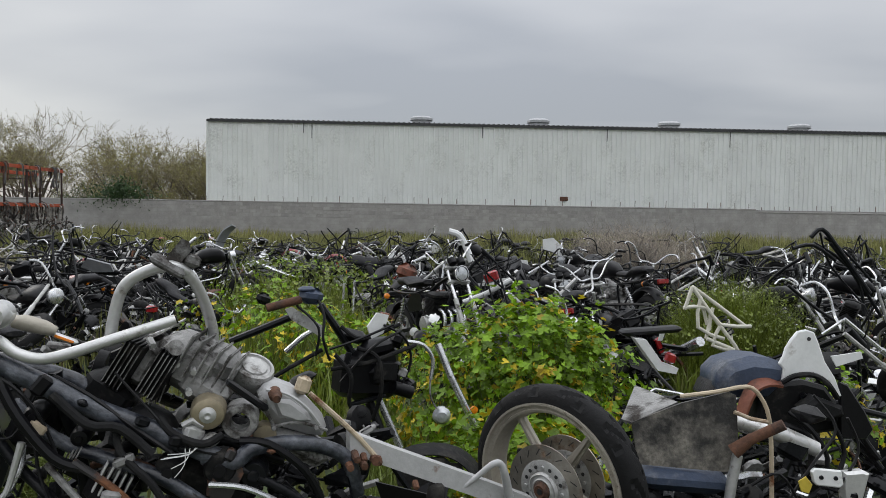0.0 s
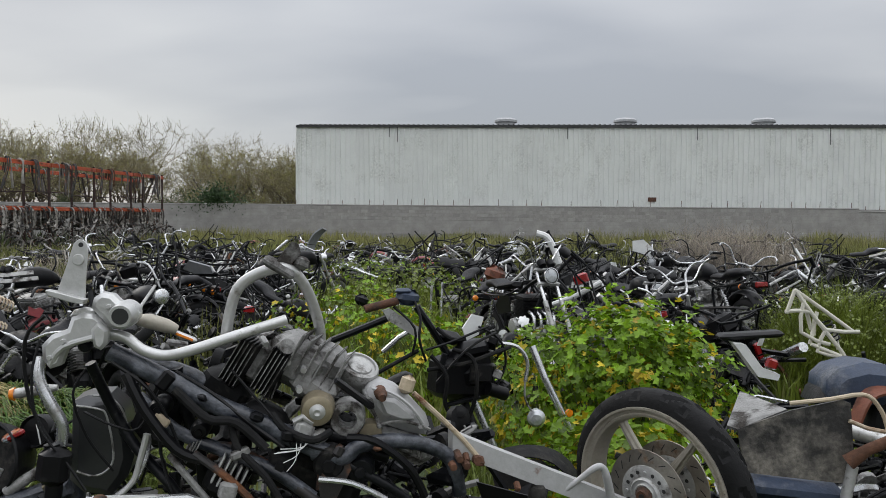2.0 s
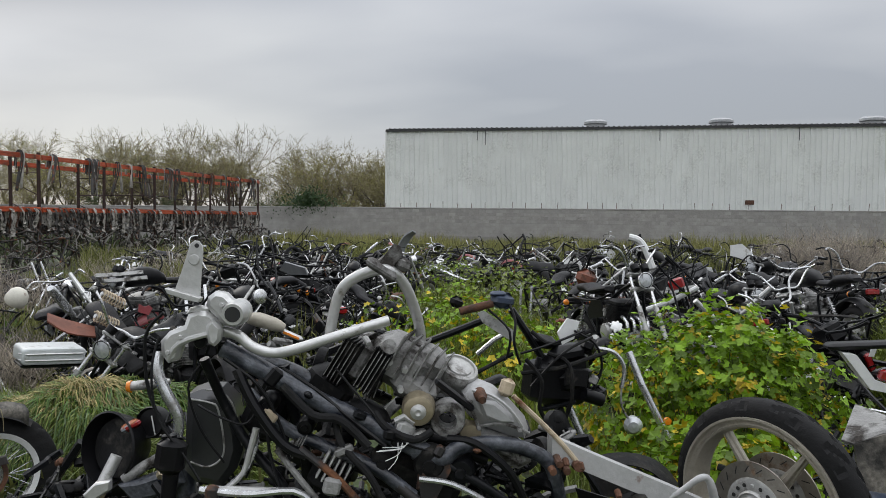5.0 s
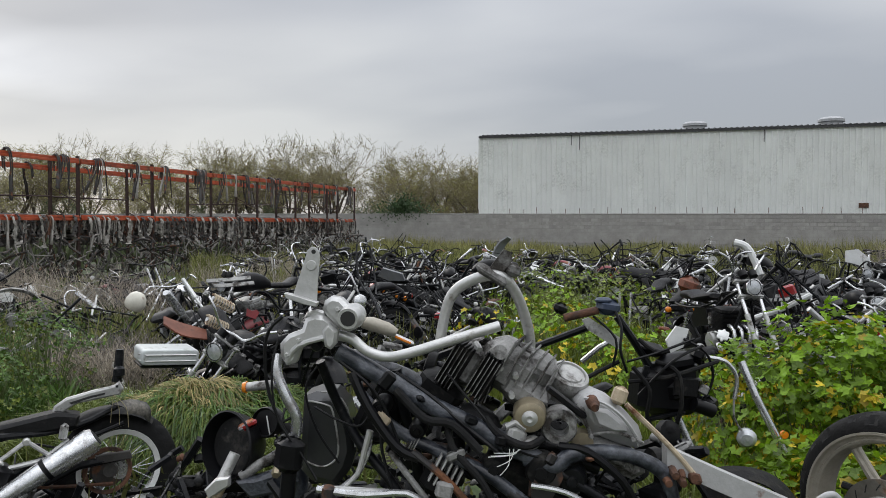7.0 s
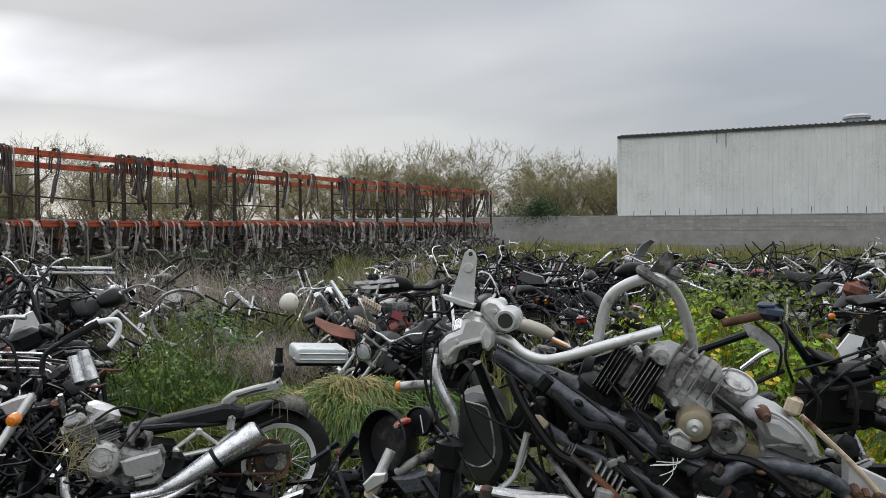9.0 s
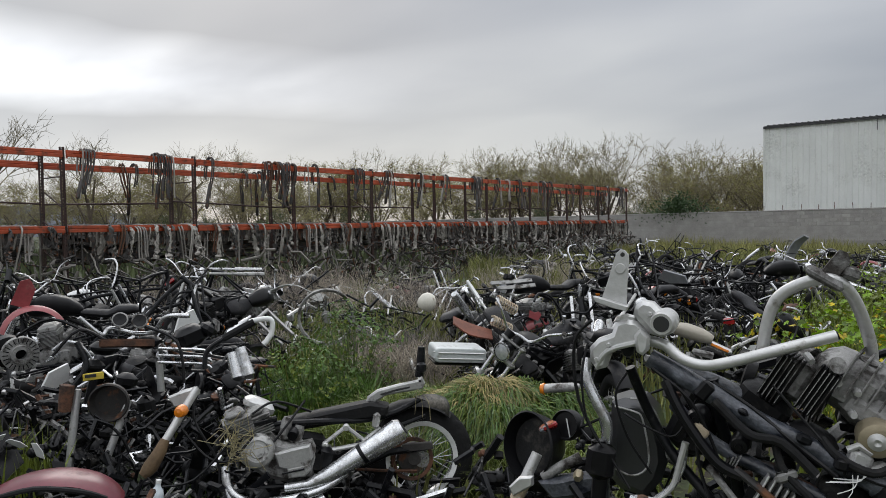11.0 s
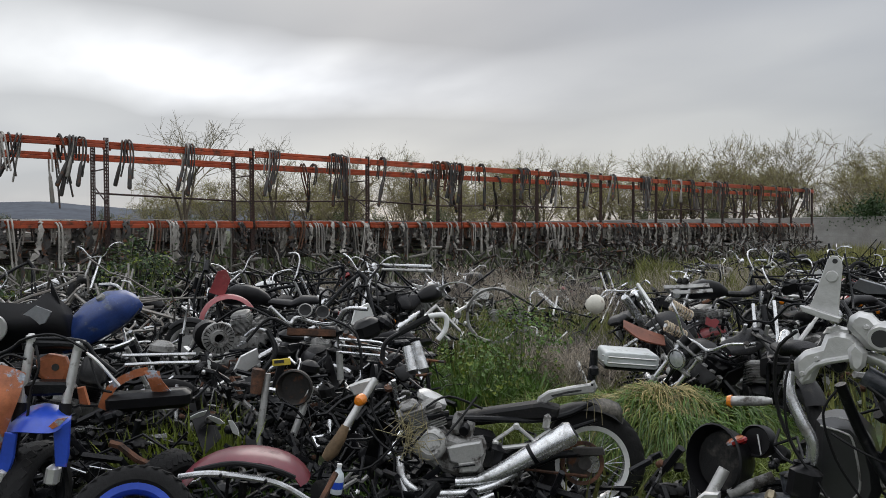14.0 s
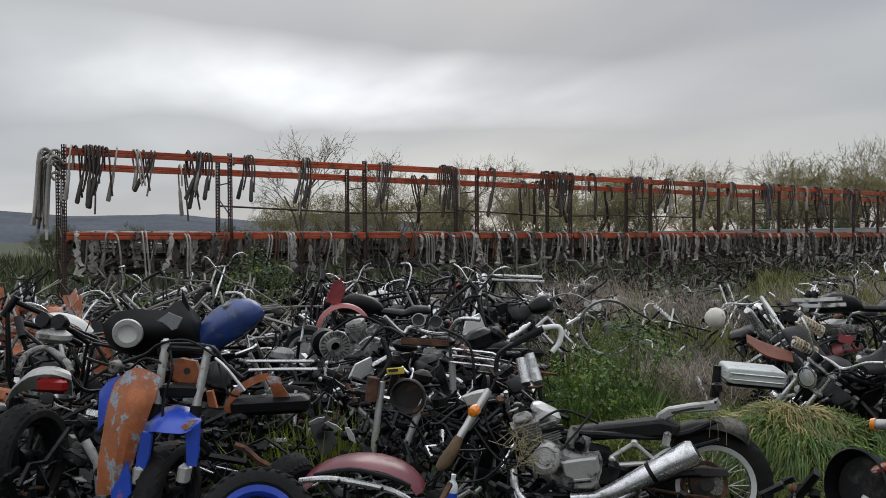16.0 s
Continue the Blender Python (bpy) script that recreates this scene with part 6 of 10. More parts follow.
scrap("core_rusty_scrap", "rust", CORE, 26, 23, "rusty bolts and clips inside the wreck", ("disc", "tube"), 0.3, True)
GAP = [(40, 66, 10.2, 17.2, 0.15, 0.95), (39, 47, 8.2, 10.5, 0.05, 0.4)]
scrap("gap_black_scrap", "frame", GAP, 8, 33, "black tubes and brackets lying in the brush")
scrap("gap_bright_scrap", "bright", GAP, 4.5, 34, "bright tubes and levers sticking out of the brush", ("tube", "tube", "disc"), 0.8)
scrap("gap_plastic_scrap", "plastic", GAP, 3, 35, "broken black plastic in the brush", ("box", "sheet"))
scrap("gap_white_scrap", "white", GAP, 0.5, 36, "white plastic pieces in the brush", ("sheet",), 0.8)
PIPES = [(70, 92, 10.0, 16.5, 0.3, 1.25)]
scrap("pipe_pile", "pipe", PIPES, 13, 17, "pile of pale exhaust pipes and tubes by the rack", ("tube",), 1.7)
scrap("red_plastic_pile", "orange_worn", [(83, 92, 8.5, 12, 0.6, 1.3)], 7, 18, "broken red-orange plastic panels on the heap", ("sheet", "box"), 1.6)
scrap("red_brown_scrap", "brown", [(-34, -20, 7, 14, 0.0, 0.5), (-12, 2, 8.5, 12, 0.3, 0.95)], 3.0, 19, "red-brown rusty panels on the ground", ("sheet", "box", "tube"), 1.0)
MIDDLE = [(-20, 2, 7.5, 15, 0.3, 0.95)]
scrap("white_broken_panels", "white", MIDDLE, 2.2, 24, "scattered white broken fairing pieces on the heap", ("sheet", "sheet", "tube"), 0.75)
scrap("bright_small_parts", "bright", MIDDLE, 5, 25, "scattered bright levers and brackets on the heap", ("tube", "disc"), 0.6)
scrap("red_small_lenses", "lens_red", MIDDLE, 0.6, 26, "scattered red lamp pieces on the heap", ("box",), 0.6)

# ---- the nearest wrecks, each in its own frame: x to its right side, y away, z up ----
def near_wreck():
    w = thing("motorcycle", "stripped black motorcycle wreck with silver engine and bent handlebar", "motorcycle", "wrecked motorcycles", m=pose(-0.821, 2.189, 1.363, -1.95, -0.20, 17.29))
    bar = part("handlebar", Build().tube([(0.148, 0.020, 0.213), (0.000, 0.000, 0.171), (-0.136, -0.010, 0.131), (-0.206, 0.000, 0.119), (-0.267, 0.010, 0.137), (-0.314, 0.020, 0.173), (-0.375, 0.030, 0.186)], 0.0165, 12, smooth=4), M["bright"], w)
    # black plug in place of the shade inside the open tube
    part("bar_end", Build().tube([(0.148, 0.018, 0.213), (0.154, 0.018, 0.215)], 0.0125, 10), M["frame"], bar, "black plug for the shaded tube mouth")
    # upper fork clamp with bosses and the dark bore
    c = Build()
    c.cast([(-0.401, 0.265), (-0.394, 0.293), (-0.373, 0.308), (-0.342, 0.302), (-0.325, 0.283), (-0.285, 0.272), (-0.271, 0.244), (-0.284, 0.214), (-0.318, 0.198), (-0.353, 0.208), (-0.373, 0.233), (-0.387, 0.247)], 0.075, 0.014, y=0.02)
    c.cast([(-0.391, 0.244), (-0.355, 0.212), (-0.362, 0.178), (-0.391, 0.167), (-0.441, 0.160), (-0.470, 0.142), (-0.484, 0.101), (-0.513, 0.092), (-0.532, 0.119), (-0.534, 0.160), (-0.509, 0.188), (-0.466, 0.204), (-0.455, 0.238), (-0.426, 0.249)], 0.065, 0.013, y=0.025)
    c.cast([(-0.397, 0.205), (-0.378, 0.226), (-0.350, 0.202), (-0.354, 0.163), (-0.371, 0.146), (-0.389, 0.156)], 0.05, 0.01, y=-0.02)
    c.cast([(-0.464, 0.239), (-0.453, 0.257), (-0.424, 0.264), (-0.392, 0.257), (-0.392, 0.239), (-0.425, 0.239)], 0.03, 0.007, y=0.03)
    c.tube([(-0.512, 0.000, 0.104), (-0.475, -0.012, 0.155), (-0.385, -0.020, 0.183)], 0.009, 8, smooth=2)
    c.lathe([(0.0233, -0.05), (0.0311, -0.05), (0.0355, -0.035), (0.0369, 0.0), (0.0369, 0.05)], (-0.312, 0.000, 0.244), (0.1, 1, 0.05), 26)
    for x0, z0, q in ((-0.352, -0.020, 0.268), (-0.474, -0.012, 0.171), (-0.511, -0.008, 0.126)):
        c.lathe([(0, -0.009), (0.006, -0.009), (0.008, -0.004), (0.009, 0.02)], (x0, z0, q), (0.05, 1, 0), 6)
    cl = part("triple_clamp", c, M["bright"], w, "cast silver fork clamp")
    part("bore", Build().lathe([(0, -0.0515), (0.0233, -0.0515), (0.0233, -0.03), (0, -0.03)], (-0.312, 0.000, 0.244), (0.1, 1, 0.05), 20), M["dark_mark"], cl, "dark bore of the clamp")
    part("key_lock", Build().lathe([(0, -0.02), (0.012, -0.02), (0.02, -0.01), (0.022, 0.02)], (-0.420, 0.010, 0.156), (0, 1, 0.4), 14), M["frame"], cl, "black ignition lock")
    br = Build().cast([(-0.458, 0.434), (-0.453, 0.450), (-0.440, 0.461), (-0.428, 0.459), (-0.417, 0.446), (-0.415, 0.425), (-0.421, 0.350), (-0.424, 0.282), (-0.464, 0.291), (-0.500, 0.307), (-0.480, 0.364)], 0.006, 0.0015, y=0.03)
    br.cast([(-0.519, 0.318), (-0.491, 0.312), (-0.416, 0.288), (-0.421, 0.275), (-0.462, 0.284), (-0.512, 0.302)], 0.05, 0.002, y=0.008)
    b = part("bracket", br, M["bright"], w, "upright bright metal bracket")
    part("bolt", Build().lathe([(0.006, -0.008), (0.0145, -0.008), (0.0165, -0.004), (0.0165, 0.0)], (-0.441, 0.026, 0.402), (0, 1, 0), 18), M["bright"], b)
    part("bolt_hole", Build().lathe([(0, -0.006), (0.006, -0.006), (0.006, 0)], (-0.441, 0.026, 0.402), (0, 1, 0), 12), M["dark_mark"], b)
    part("slot", Build().lathe([(0, -0.0012), (0.007, -0.001), (0.007, 0.003)], (-0.434, 0.027, 0.445), (0, 1, 0), 14), M["dark_mark"], b, "dark disc for the slot's shade")
    part("lever_housing", Build().tube([(-0.292, 0.100, 0.215), (-0.259, 0.100, 0.211), (-0.209, 0.100, 0.195), (-0.178, 0.100, 0.182)], [0.016, 0.024, 0.022, 0.013], 14, smooth=2), M["rim"], w, "pale beige lever housing")
    rf = part("reflector", Build().box((-0.157, 0.120, 0.158), (0.075, 0.03, 0.016), pose(0, 0, 0, 0, 24), 0.006), M["bright"], w, "pale reflector strip")
    part("reflector_face", Build().box((-0.158, 0.104, 0.159), (0.055, 0.004, 0.008), pose(0, 0, 0, 0, 24), 0.001), M["lens_orange"], rf)
    # the hoop of tube behind the engine with its crushed clamp
    part("crash_bar", Build().tube([(-0.039, 0.140, 0.136), (-0.024, 0.140, 0.229), (0.001, 0.120, 0.304), (0.052, 0.100, 0.347), (0.124, 0.080, 0.370), (0.176, 0.100, 0.353), (0.219, 0.140, 0.292), (0.255, 0.180, 0.191), (0.264, 0.200, 0.117), (0.249, 0.200, 0.056)], 0.018, 12, smooth=3), M["bright"], w, "bent chrome crash bar")
    k = Build().box((0.128, 0.080, 0.372), (0.11, 0.07, 0.028), pose(0, 0, 0, 10, 32, 0), 0.01)
    k.plate([(0.101, 0.360), (0.133, 0.409), (0.168, 0.453), (0.189, 0.444), (0.196, 0.416), (0.157, 0.371), (0.115, 0.350)], 0.02, Matrix.Translation((0, 0.09, 0)))
    k.box((0.194, 0.110, 0.385), (0.05, 0.06, 0.04), pose(0, 0, 0, 0, 20, 20), 0.01)
    part("clamp", k, M["alloy_dull"], w, "crushed grey clamp")
    # frame tubes
    for r, mt, pts in ((0.029, "frame_blue", [(-0.358, 0.030, 0.132), (-0.233, 0.020, 0.063), (-0.070, 0.000, -0.028), (0.107, -0.020, -0.111), (0.291, -0.020, -0.211)]),
                       (0.025, "frame_blue", [(-0.293, 0.120, 0.087), (-0.138, 0.120, 0.036), (0.012, 0.100, -0.074), (0.182, 0.080, -0.182), (0.340, 0.050, -0.256)]),
                       (0.02, "frame_blue", [(-0.296, 0.150, -0.029), (-0.179, 0.060, -0.119), (-0.035, 0.000, -0.175), (0.103, -0.040, -0.230), (0.222, -0.050, -0.319)]),
                       (0.017, "frame_rust", [(-0.070, 0.020, -0.163), (0.003, 0.000, -0.175), (0.123, -0.040, -0.243), (0.231, -0.060, -0.329)]),
                       (0.024, "frame_blue", [(0.225, -0.020, -0.190), (0.308, -0.050, -0.206), (0.361, -0.040, -0.175), (0.468, -0.020, -0.170), (0.577, 0.000, -0.196), (0.667, 0.020, -0.254), (0.702, 0.040, -0.373)]),
                       (0.019, "frame", [(-0.181, 0.100, 0.068), (-0.161, 0.140, -0.064), (-0.118, 0.160, -0.218), (-0.106, 0.160, -0.367)]),
                       (0.016, "frame", [(-0.422, 0.080, 0.093), (-0.366, 0.120, -0.060), (-0.291, 0.100, -0.183), (-0.196, 0.050, -0.278), (-0.141, 0.020, -0.357)]),
                       (0.015, "frame", [(0.276, -0.030, -0.202), (0.361, -0.040, -0.250), (0.447, -0.040, -0.302), (0.518, -0.030, -0.357)]),
                       (0.022, "frame", [(0.001, 0.120, -0.152), (0.150, 0.140, -0.157), (0.296, 0.120, -0.189), (0.476, 0.100, -0.256)])):
        part("frame_tube", Build().tube(pts, r, 10, smooth=3), M[mt], w)
    part("gusset", Build().plate([(0.238, -0.280), (0.262, -0.196), (0.324, -0.185), (0.336, -0.241), (0.289, -0.329), (0.245, -0.336)], 0.012, Matrix.Translation((0, -0.05, 0))), M["frame_rust"], w, "rust-flecked frame gusset")
    # engine: finned cylinder banks leaning over, rocker cover, cases
    for j in range(2):
        fb = fins(Build(), (0, 0, 0), 0.15, 0.14, -0.026, 0.026, 5).moved(pose(0, 0, 0, 0, 90))
        fb.moved(Matrix.Translation((0.023, 0.100, 0.085)) @ pose(0, 0, 0, 0, 32, -18) if j == 0 else Matrix.Translation((0.116, 0.070, 0.055)) @ pose(0, 0, 0, 0, 32, -18))
        cyl = part("cylinder", fb, M["engine_black"], w, "black finned cylinder with bare fin edges")
        turn = Matrix.Translation((0.023, 0.100, 0.085)) @ pose(0, 0, 0, 0, 32, -18) if j == 0 else Matrix.Translation((0.116, 0.070, 0.055)) @ pose(0, 0, 0, 0, 32, -18)
        for i in range(5):
            part("fin_edge", Build().box(((i - 2) * 0.013, -0.0715, 0), (0.0022, 0.004, 0.135)).moved(turn), M["alloy_dull"], cyl)
    hd = Build()
    hd.box((0.198, 0.140, 0.069), (0.2, 0.22, 0.15), pose(0, 0, 0, 0, 30, -15), 0.035)
    hd.box((0.073, 0.160, 0.081), (0.1, 0.18, 0.16), pose(0, 0, 0, 0, 30, -15), 0.03)
    hd.box((0.238, 0.100, -0.001), (0.16, 0.18, 0.1), pose(0, 0, 0, 0, 34, -15), 0.03)
    hd.box((0.283, 0.140, 0.062), (0.13, 0.2, 0.1), pose(0, 0, 0, 0, 30, -15), 0.03)
    hd.lathe([(0.014, -0.05), (0.024, -0.05), (0.024, 0.03)], (0.136, 0.050, 0.119), (-0.3, 1, -0.3), 14)
    hd.lathe([(0, -0.02), (0.03, -0.02), (0.034, 0.0), (0.034, 0.05)], (0.241, 0.120, 0.117), (-0.4, 0.3, -1), 16)
    head = part("cylinder_head", hd, M["alloy_dull"], w, "grey cast cylinder head")
    for i in range(6):
        part("head_fin", Build().box(Vector((0.193, 0.100, 0.112)) + Vector((0.026 * i, 0, -0.016 * i)), (0.006, 0.2, 0.125), pose(0, 0, 0, 0, 30, -15), 0.002), M["alloy_dull"], head)
    sc = Build()
    for p, ax in (((0.149, 0.030, 0.083), (-0.2, 1, 0.1)), ((0.198, 0.020, 0.060), (0, 1, 0.2)), ((0.184, 0.000, -0.000), (0, 1, 0)), ((0.082, 0.040, 0.145), (-0.3, 1, 0.4))):
        sc.lathe([(0, -0.02), (0.009, -0.02), (0.011, -0.008), (0.011, 0.02)], p, ax, 8)
    part("engine_bolt", sc, M["alloy"], w)["kind"] = "stuff"
    top = Build().lathe([(0, 0.018), (0.04, 0.018), (0.043, 0.013), (0.052, 0.013), (0.054, 0.02), (0.064, 0.017), (0.069, 0.004), (0.069, -0.02), (0.062, -0.03), (0.062, -0.07)], (0.384, 0.140, 0.032), (0.25, -0.5, 0.83), 32)
    part("round_cover", top, M["alloy"], w, "round cast engine cover")
    cs = Build().cast([(0.389, -0.030), (0.410, -0.004), (0.449, 0.007), (0.498, -0.014), (0.544, -0.053), (0.586, -0.101), (0.599, -0.141), (0.586, -0.172), (0.533, -0.161), (0.470, -0.137), (0.427, -0.116), (0.399, -0.080)], 0.15, 0.03, y=0.08)
    cs.cast([(0.428, -0.037), (0.482, -0.043), (0.534, -0.085), (0.544, -0.112), (0.499, -0.116), (0.445, -0.092)], 0.03, 0.012, y=0.0)
    body = part("crankcase", cs, M["swing"], w, "dull silver sculpted engine case")
    lc = Build().cast([(0.408, -0.128), (0.478, -0.145), (0.566, -0.175), (0.601, -0.204), (0.608, -0.250), (0.566, -0.272), (0.496, -0.237), (0.425, -0.195)], 0.14, 0.025, y=0.08)
    lc.cast([(0.441, -0.154), (0.493, -0.164), (0.545, -0.198), (0.536, -0.226), (0.484, -0.205), (0.446, -0.181)], 0.03, 0.01, y=0.01)
    part("lower_case", lc, M["alloy_dull"], w, "grey lower engine case")
    part("case_rib", Build().tube([(0.409, 0.000, -0.008), (0.467, -0.020, -0.021), (0.525, -0.020, -0.065), (0.571, 0.000, -0.127)], 0.006, 6, smooth=3), M["swing"], body)
    for pts in ([(0.430, 0.000, -0.122), (0.503, -0.005, -0.114), (0.561, 0.005, -0.134), (0.599, 0.030, -0.155)], [(0.441, 0.000, -0.154), (0.510, -0.005, -0.160), (0.546, 0.000, -0.196), (0.565, 0.020, -0.247)], [(0.430, 0.000, -0.122), (0.409, 0.000, -0.073), (0.394, 0.030, -0.031)]):
        part("case_seam", Build().tube(pts, 0.0055, 6, smooth=3), M["alloy_dull"], body)
    for c0 in ((0.429, -0.005, -0.125), (0.560, 0.000, -0.136), (0.406, 0.020, -0.046), (0.513, -0.005, -0.167)):
        part("case_bolt", Build().lathe([(0, -0.012), (0.007, -0.011), (0.008, 0.004)], c0, (0, 1, 0), 8), M["alloy_dull"], body)
    part("case_cap", Build().lathe([(0, -0.03), (0.012, -0.03), (0.014, -0.01), (0.02, 0), (0.02, 0.03)], (0.434, -0.020, -0.024), (0, 1, 0.2), 12), M["rust"], w, "rusty plug")
    cov = part("timing_cover", Build().lathe([(0.02, -0.035), (0.03, -0.035), (0.046, -0.028), (0.052, -0.005), (0.052, 0.04)], (0.239, -0.010, -0.059), (0.1, 1, 0.1), 24), M["gold"], w, "round yellowed timing cover")
    part("rotor", Build().lathe([(0, -0.04), (0.01, -0.044), (0.024, -0.038), (0.026, -0.03), (0.04, -0.03), (0.042, -0.02)], (0.239, -0.010, -0.059), (0.1, 1, 0.1), 22), M["bright"], cov, "bright round rotor")
    part("starter_ring", Build().lathe([(0.03, -0.03), (0.05, -0.03), (0.055, -0.02), (0.055, 0.04), (0.03, 0.04)], (0.332, 0.000, -0.093), (0.15, 1, 0.1), 24, closed=True), M["alloy_dull"], w, "dull open ring")
    part("plug_cover", Build().lathe([(0, -0.02), (0.034, -0.02), (0.036, -0.005), (0.036, 0.03)], (0.406, 0.020, -0.149), (0.1, 1, 0.1), 20), M["gold"], w, "tan round cover")
    jb = Build().box((0.194, -0.020, -0.121), (0.06, 0.05, 0.06), pose(0, 0, 0, 0, 20, 10), 0.012)
    jb.box((0.243, -0.020, -0.142), (0.05, 0.05, 0.035), pose(0, 0, 0, 0, -20, 10), 0.008)
    jb.tube([(0.165, -0.030, -0.091), (0.193, -0.030, -0.077), (0.224, -0.030, -0.098)], 0.01, 8)
    part("carburettor", jb, M["alloy"], w, "silver carburettor body")
    part("chain_run", Build().box((0.349, -0.030, -0.015), (0.15, 0.03, 0.022), pose(0, 0, 0, 0, 38, 0), 0.006), M["plastic"], w, "black ribbed guide")
    # low engine side, half hidden
    for p, s, a, mt in (((0.081, 0.050, -0.099), (0.14, 0.12, 0.1), 30, "engine_black"), ((-0.035, 0.160, -0.012), (0.16, 0.16, 0.1), 35, "engine_black"), ((-0.035, 0.020, -0.269), (0.12, 0.1, 0.1), 25, "engine_black"), ((-0.225, 0.200, -0.077), (0.14, 0.12, 0.22), 25, "plastic"), ((0.241, 0.120, -0.299), (0.3, 0.2, 0.12), 25, "engine_black")):
        part("engine_part", Build().box(p, s, pose(0, 0, 0, 0, a, -10), 0.025), M[mt], w)
    for i in range(5):
        fl = Build().box(Vector((-0.052, -0.030, -0.212)) + Vector((0.016 * i, 0, -0.012 * i)), (0.006, 0.05, 0.09), pose(0, 0, 0, 0, 28, 0), 0.002)
        part("fin", fl, M["bright"], w)
    # silver swingarm, cream rod, beige switch
    part("swingarm", Build().loft([[tuple(Vector(p) + Vector((0.012 * sx, 0.03 * sy, 0.034 * sz))) for sx, sy, sz in ((0, -1, -1), (0, 1, -1), (0, 1, 1), (0, -1, 1))] for p in ((0.673, 0.050, -0.199), (0.823, 0.050, -0.267), (1.077, 0.060, -0.379), (1.340, 0.080, -0.500))]), M["swing"], w, "chalky silver box-section swingarm")
    part("rod", Build().tube([(0.544, 0.020, -0.032), (0.636, 0.020, -0.119), (0.706, 0.020, -0.191), (0.756, 0.020, -0.251)], 0.0085, 8, smooth=2), M["tan"], w, "cream brake rod")
    part("adjuster_hoop", Build().tube([(1.063, 0.040, -0.396), (1.116, 0.020, -0.352), (1.161, 0.000, -0.312), (1.190, 0.000, -0.314), (1.206, 0.000, -0.352), (1.232, 0.020, -0.438)], [0.008, 0.01, 0.012, 0.012, 0.014, 0.016], 10, smooth=3), M["swing"], w, "bent pale tube end")
    for c0 in ((0.714, 0.000, -0.250), (0.888, 0.000, -0.357), (0.764, 0.000, -0.265)):
        part("arm_bolt", Build().lathe([(0, -0.01), (0.008, -0.01), (0.011, -0.004), (0.011, 0.02)], c0, (0.1, 1, 0.5), 8), M["rust"], w)
    part("arm_stop", Build().lathe([(0, 0.03), (0.02, 0.026), (0.03, 0.012), (0.032, -0.02)], (0.968, 0.030, -0.392), (0, -0.2, 1), 16), M["rubber"], w, "black rubber bump stop")
    for c0 in ((0.686, 0.000, -0.238), (0.710, 0.000, -0.262), (0.665, 0.000, -0.262)):
        part("rust_bolt", Build().lathe([(0, -0.03), (0.012, -0.028), (0.014, 0.02)], c0, (0, 1, 0.2), 8), M["rust"], w)
    part("rod_bolt", Build().lathe([(0, -0.03), (0.016, -0.03), (0.016, 0.01)], (0.752, 0.020, -0.258), (0, 1, 0), 8), M["rust"], w, "rusty pivot bolt")
    part("switch", Build().box((0.524, 0.020, -0.004), (0.045, 0.04, 0.06), pose(0, 0, 0, 0, 20), 0.012), M["tan"], w, "beige plastic switch")
    # loose forward parts on the steering side
    part("fork_tube", Build().tube([(-0.550, 0.050, 0.119), (-0.549, 0.030, 0.062), (-0.520, 0.020, -0.004), (-0.487, 0.020, -0.071), (-0.492, 0.030, -0.133)], 0.017, 10, smooth=3), M["chrome"], w)
    part("fork_tube", Build().tube([(-0.512, 0.020, -0.127), (-0.508, 0.020, -0.233), (-0.520, 0.020, -0.357)], 0.024, 10), M["plastic"], w)
    part("switch_block", Build().box((-0.504, 0.000, -0.185), (0.085, 0.07, 0.11), pose(0, 0, 0, 0, 8), 0.02), M["plastic"], w)
    part("chrome_strut", Build().tube([(-0.260, 0.080, -0.138), (-0.268, 0.060, -0.198), (-0.300, 0.050, -0.260), (-0.358, 0.060, -0.313)], 0.0095, 8, smooth=2), M["chrome"], w)
    part("chrome_strut", Build().tube([(-0.413, -0.040, -0.278), (-0.275, -0.050, -0.292), (-0.138, -0.050, -0.288), (-0.076, -0.050, -0.333)], 0.011, 8, smooth=2), M["chrome"], w)
    # black case with pale piping
    case = part("side_case", Build().cast([(-0.495, -0.040), (-0.453, -0.025), (-0.392, -0.027), (-0.350, -0.070), (-0.324, -0.168), (-0.320, -0.225), (-0.339, -0.286), (-0.387, -0.343), (-0.469, -0.325), (-0.507, -0.284)], 0.2, 0.028, y=0.27), M["case"], w, "black rounded luggage case")
    for pts in ([(-0.481, 0.165, -0.049), (-0.420, 0.165, -0.062), (-0.394, 0.165, -0.086), (-0.375, 0.165, -0.203), (-0.390, 0.165, -0.250), (-0.432, 0.165, -0.269), (-0.481, 0.165, -0.251)], [(-0.432, 0.170, -0.021), (-0.384, 0.165, -0.029), (-0.344, 0.165, -0.080), (-0.319, 0.170, -0.204)]):
        part("piping", Build().tube(pts, 0.0035, 5, smooth=3), M["alloy"], case, "pale piping line")
    part("chrome_strut", Build().tube([(-0.256, 0.020, -0.114), (-0.274, 0.020, -0.182), (-0.296, 0.020, -0.250), (-0.335, 0.020, -0.293)], [0.011, 0.01, 0.008, 0.006], 8, smooth=2), M["bright"], w)
    part("chrome_strut", Build().tube([(-0.400, -0.020, -0.281), (-0.298, -0.020, -0.287), (-0.194, -0.020, -0.293)], 0.009, 8, smooth=2), M["bright"], w)
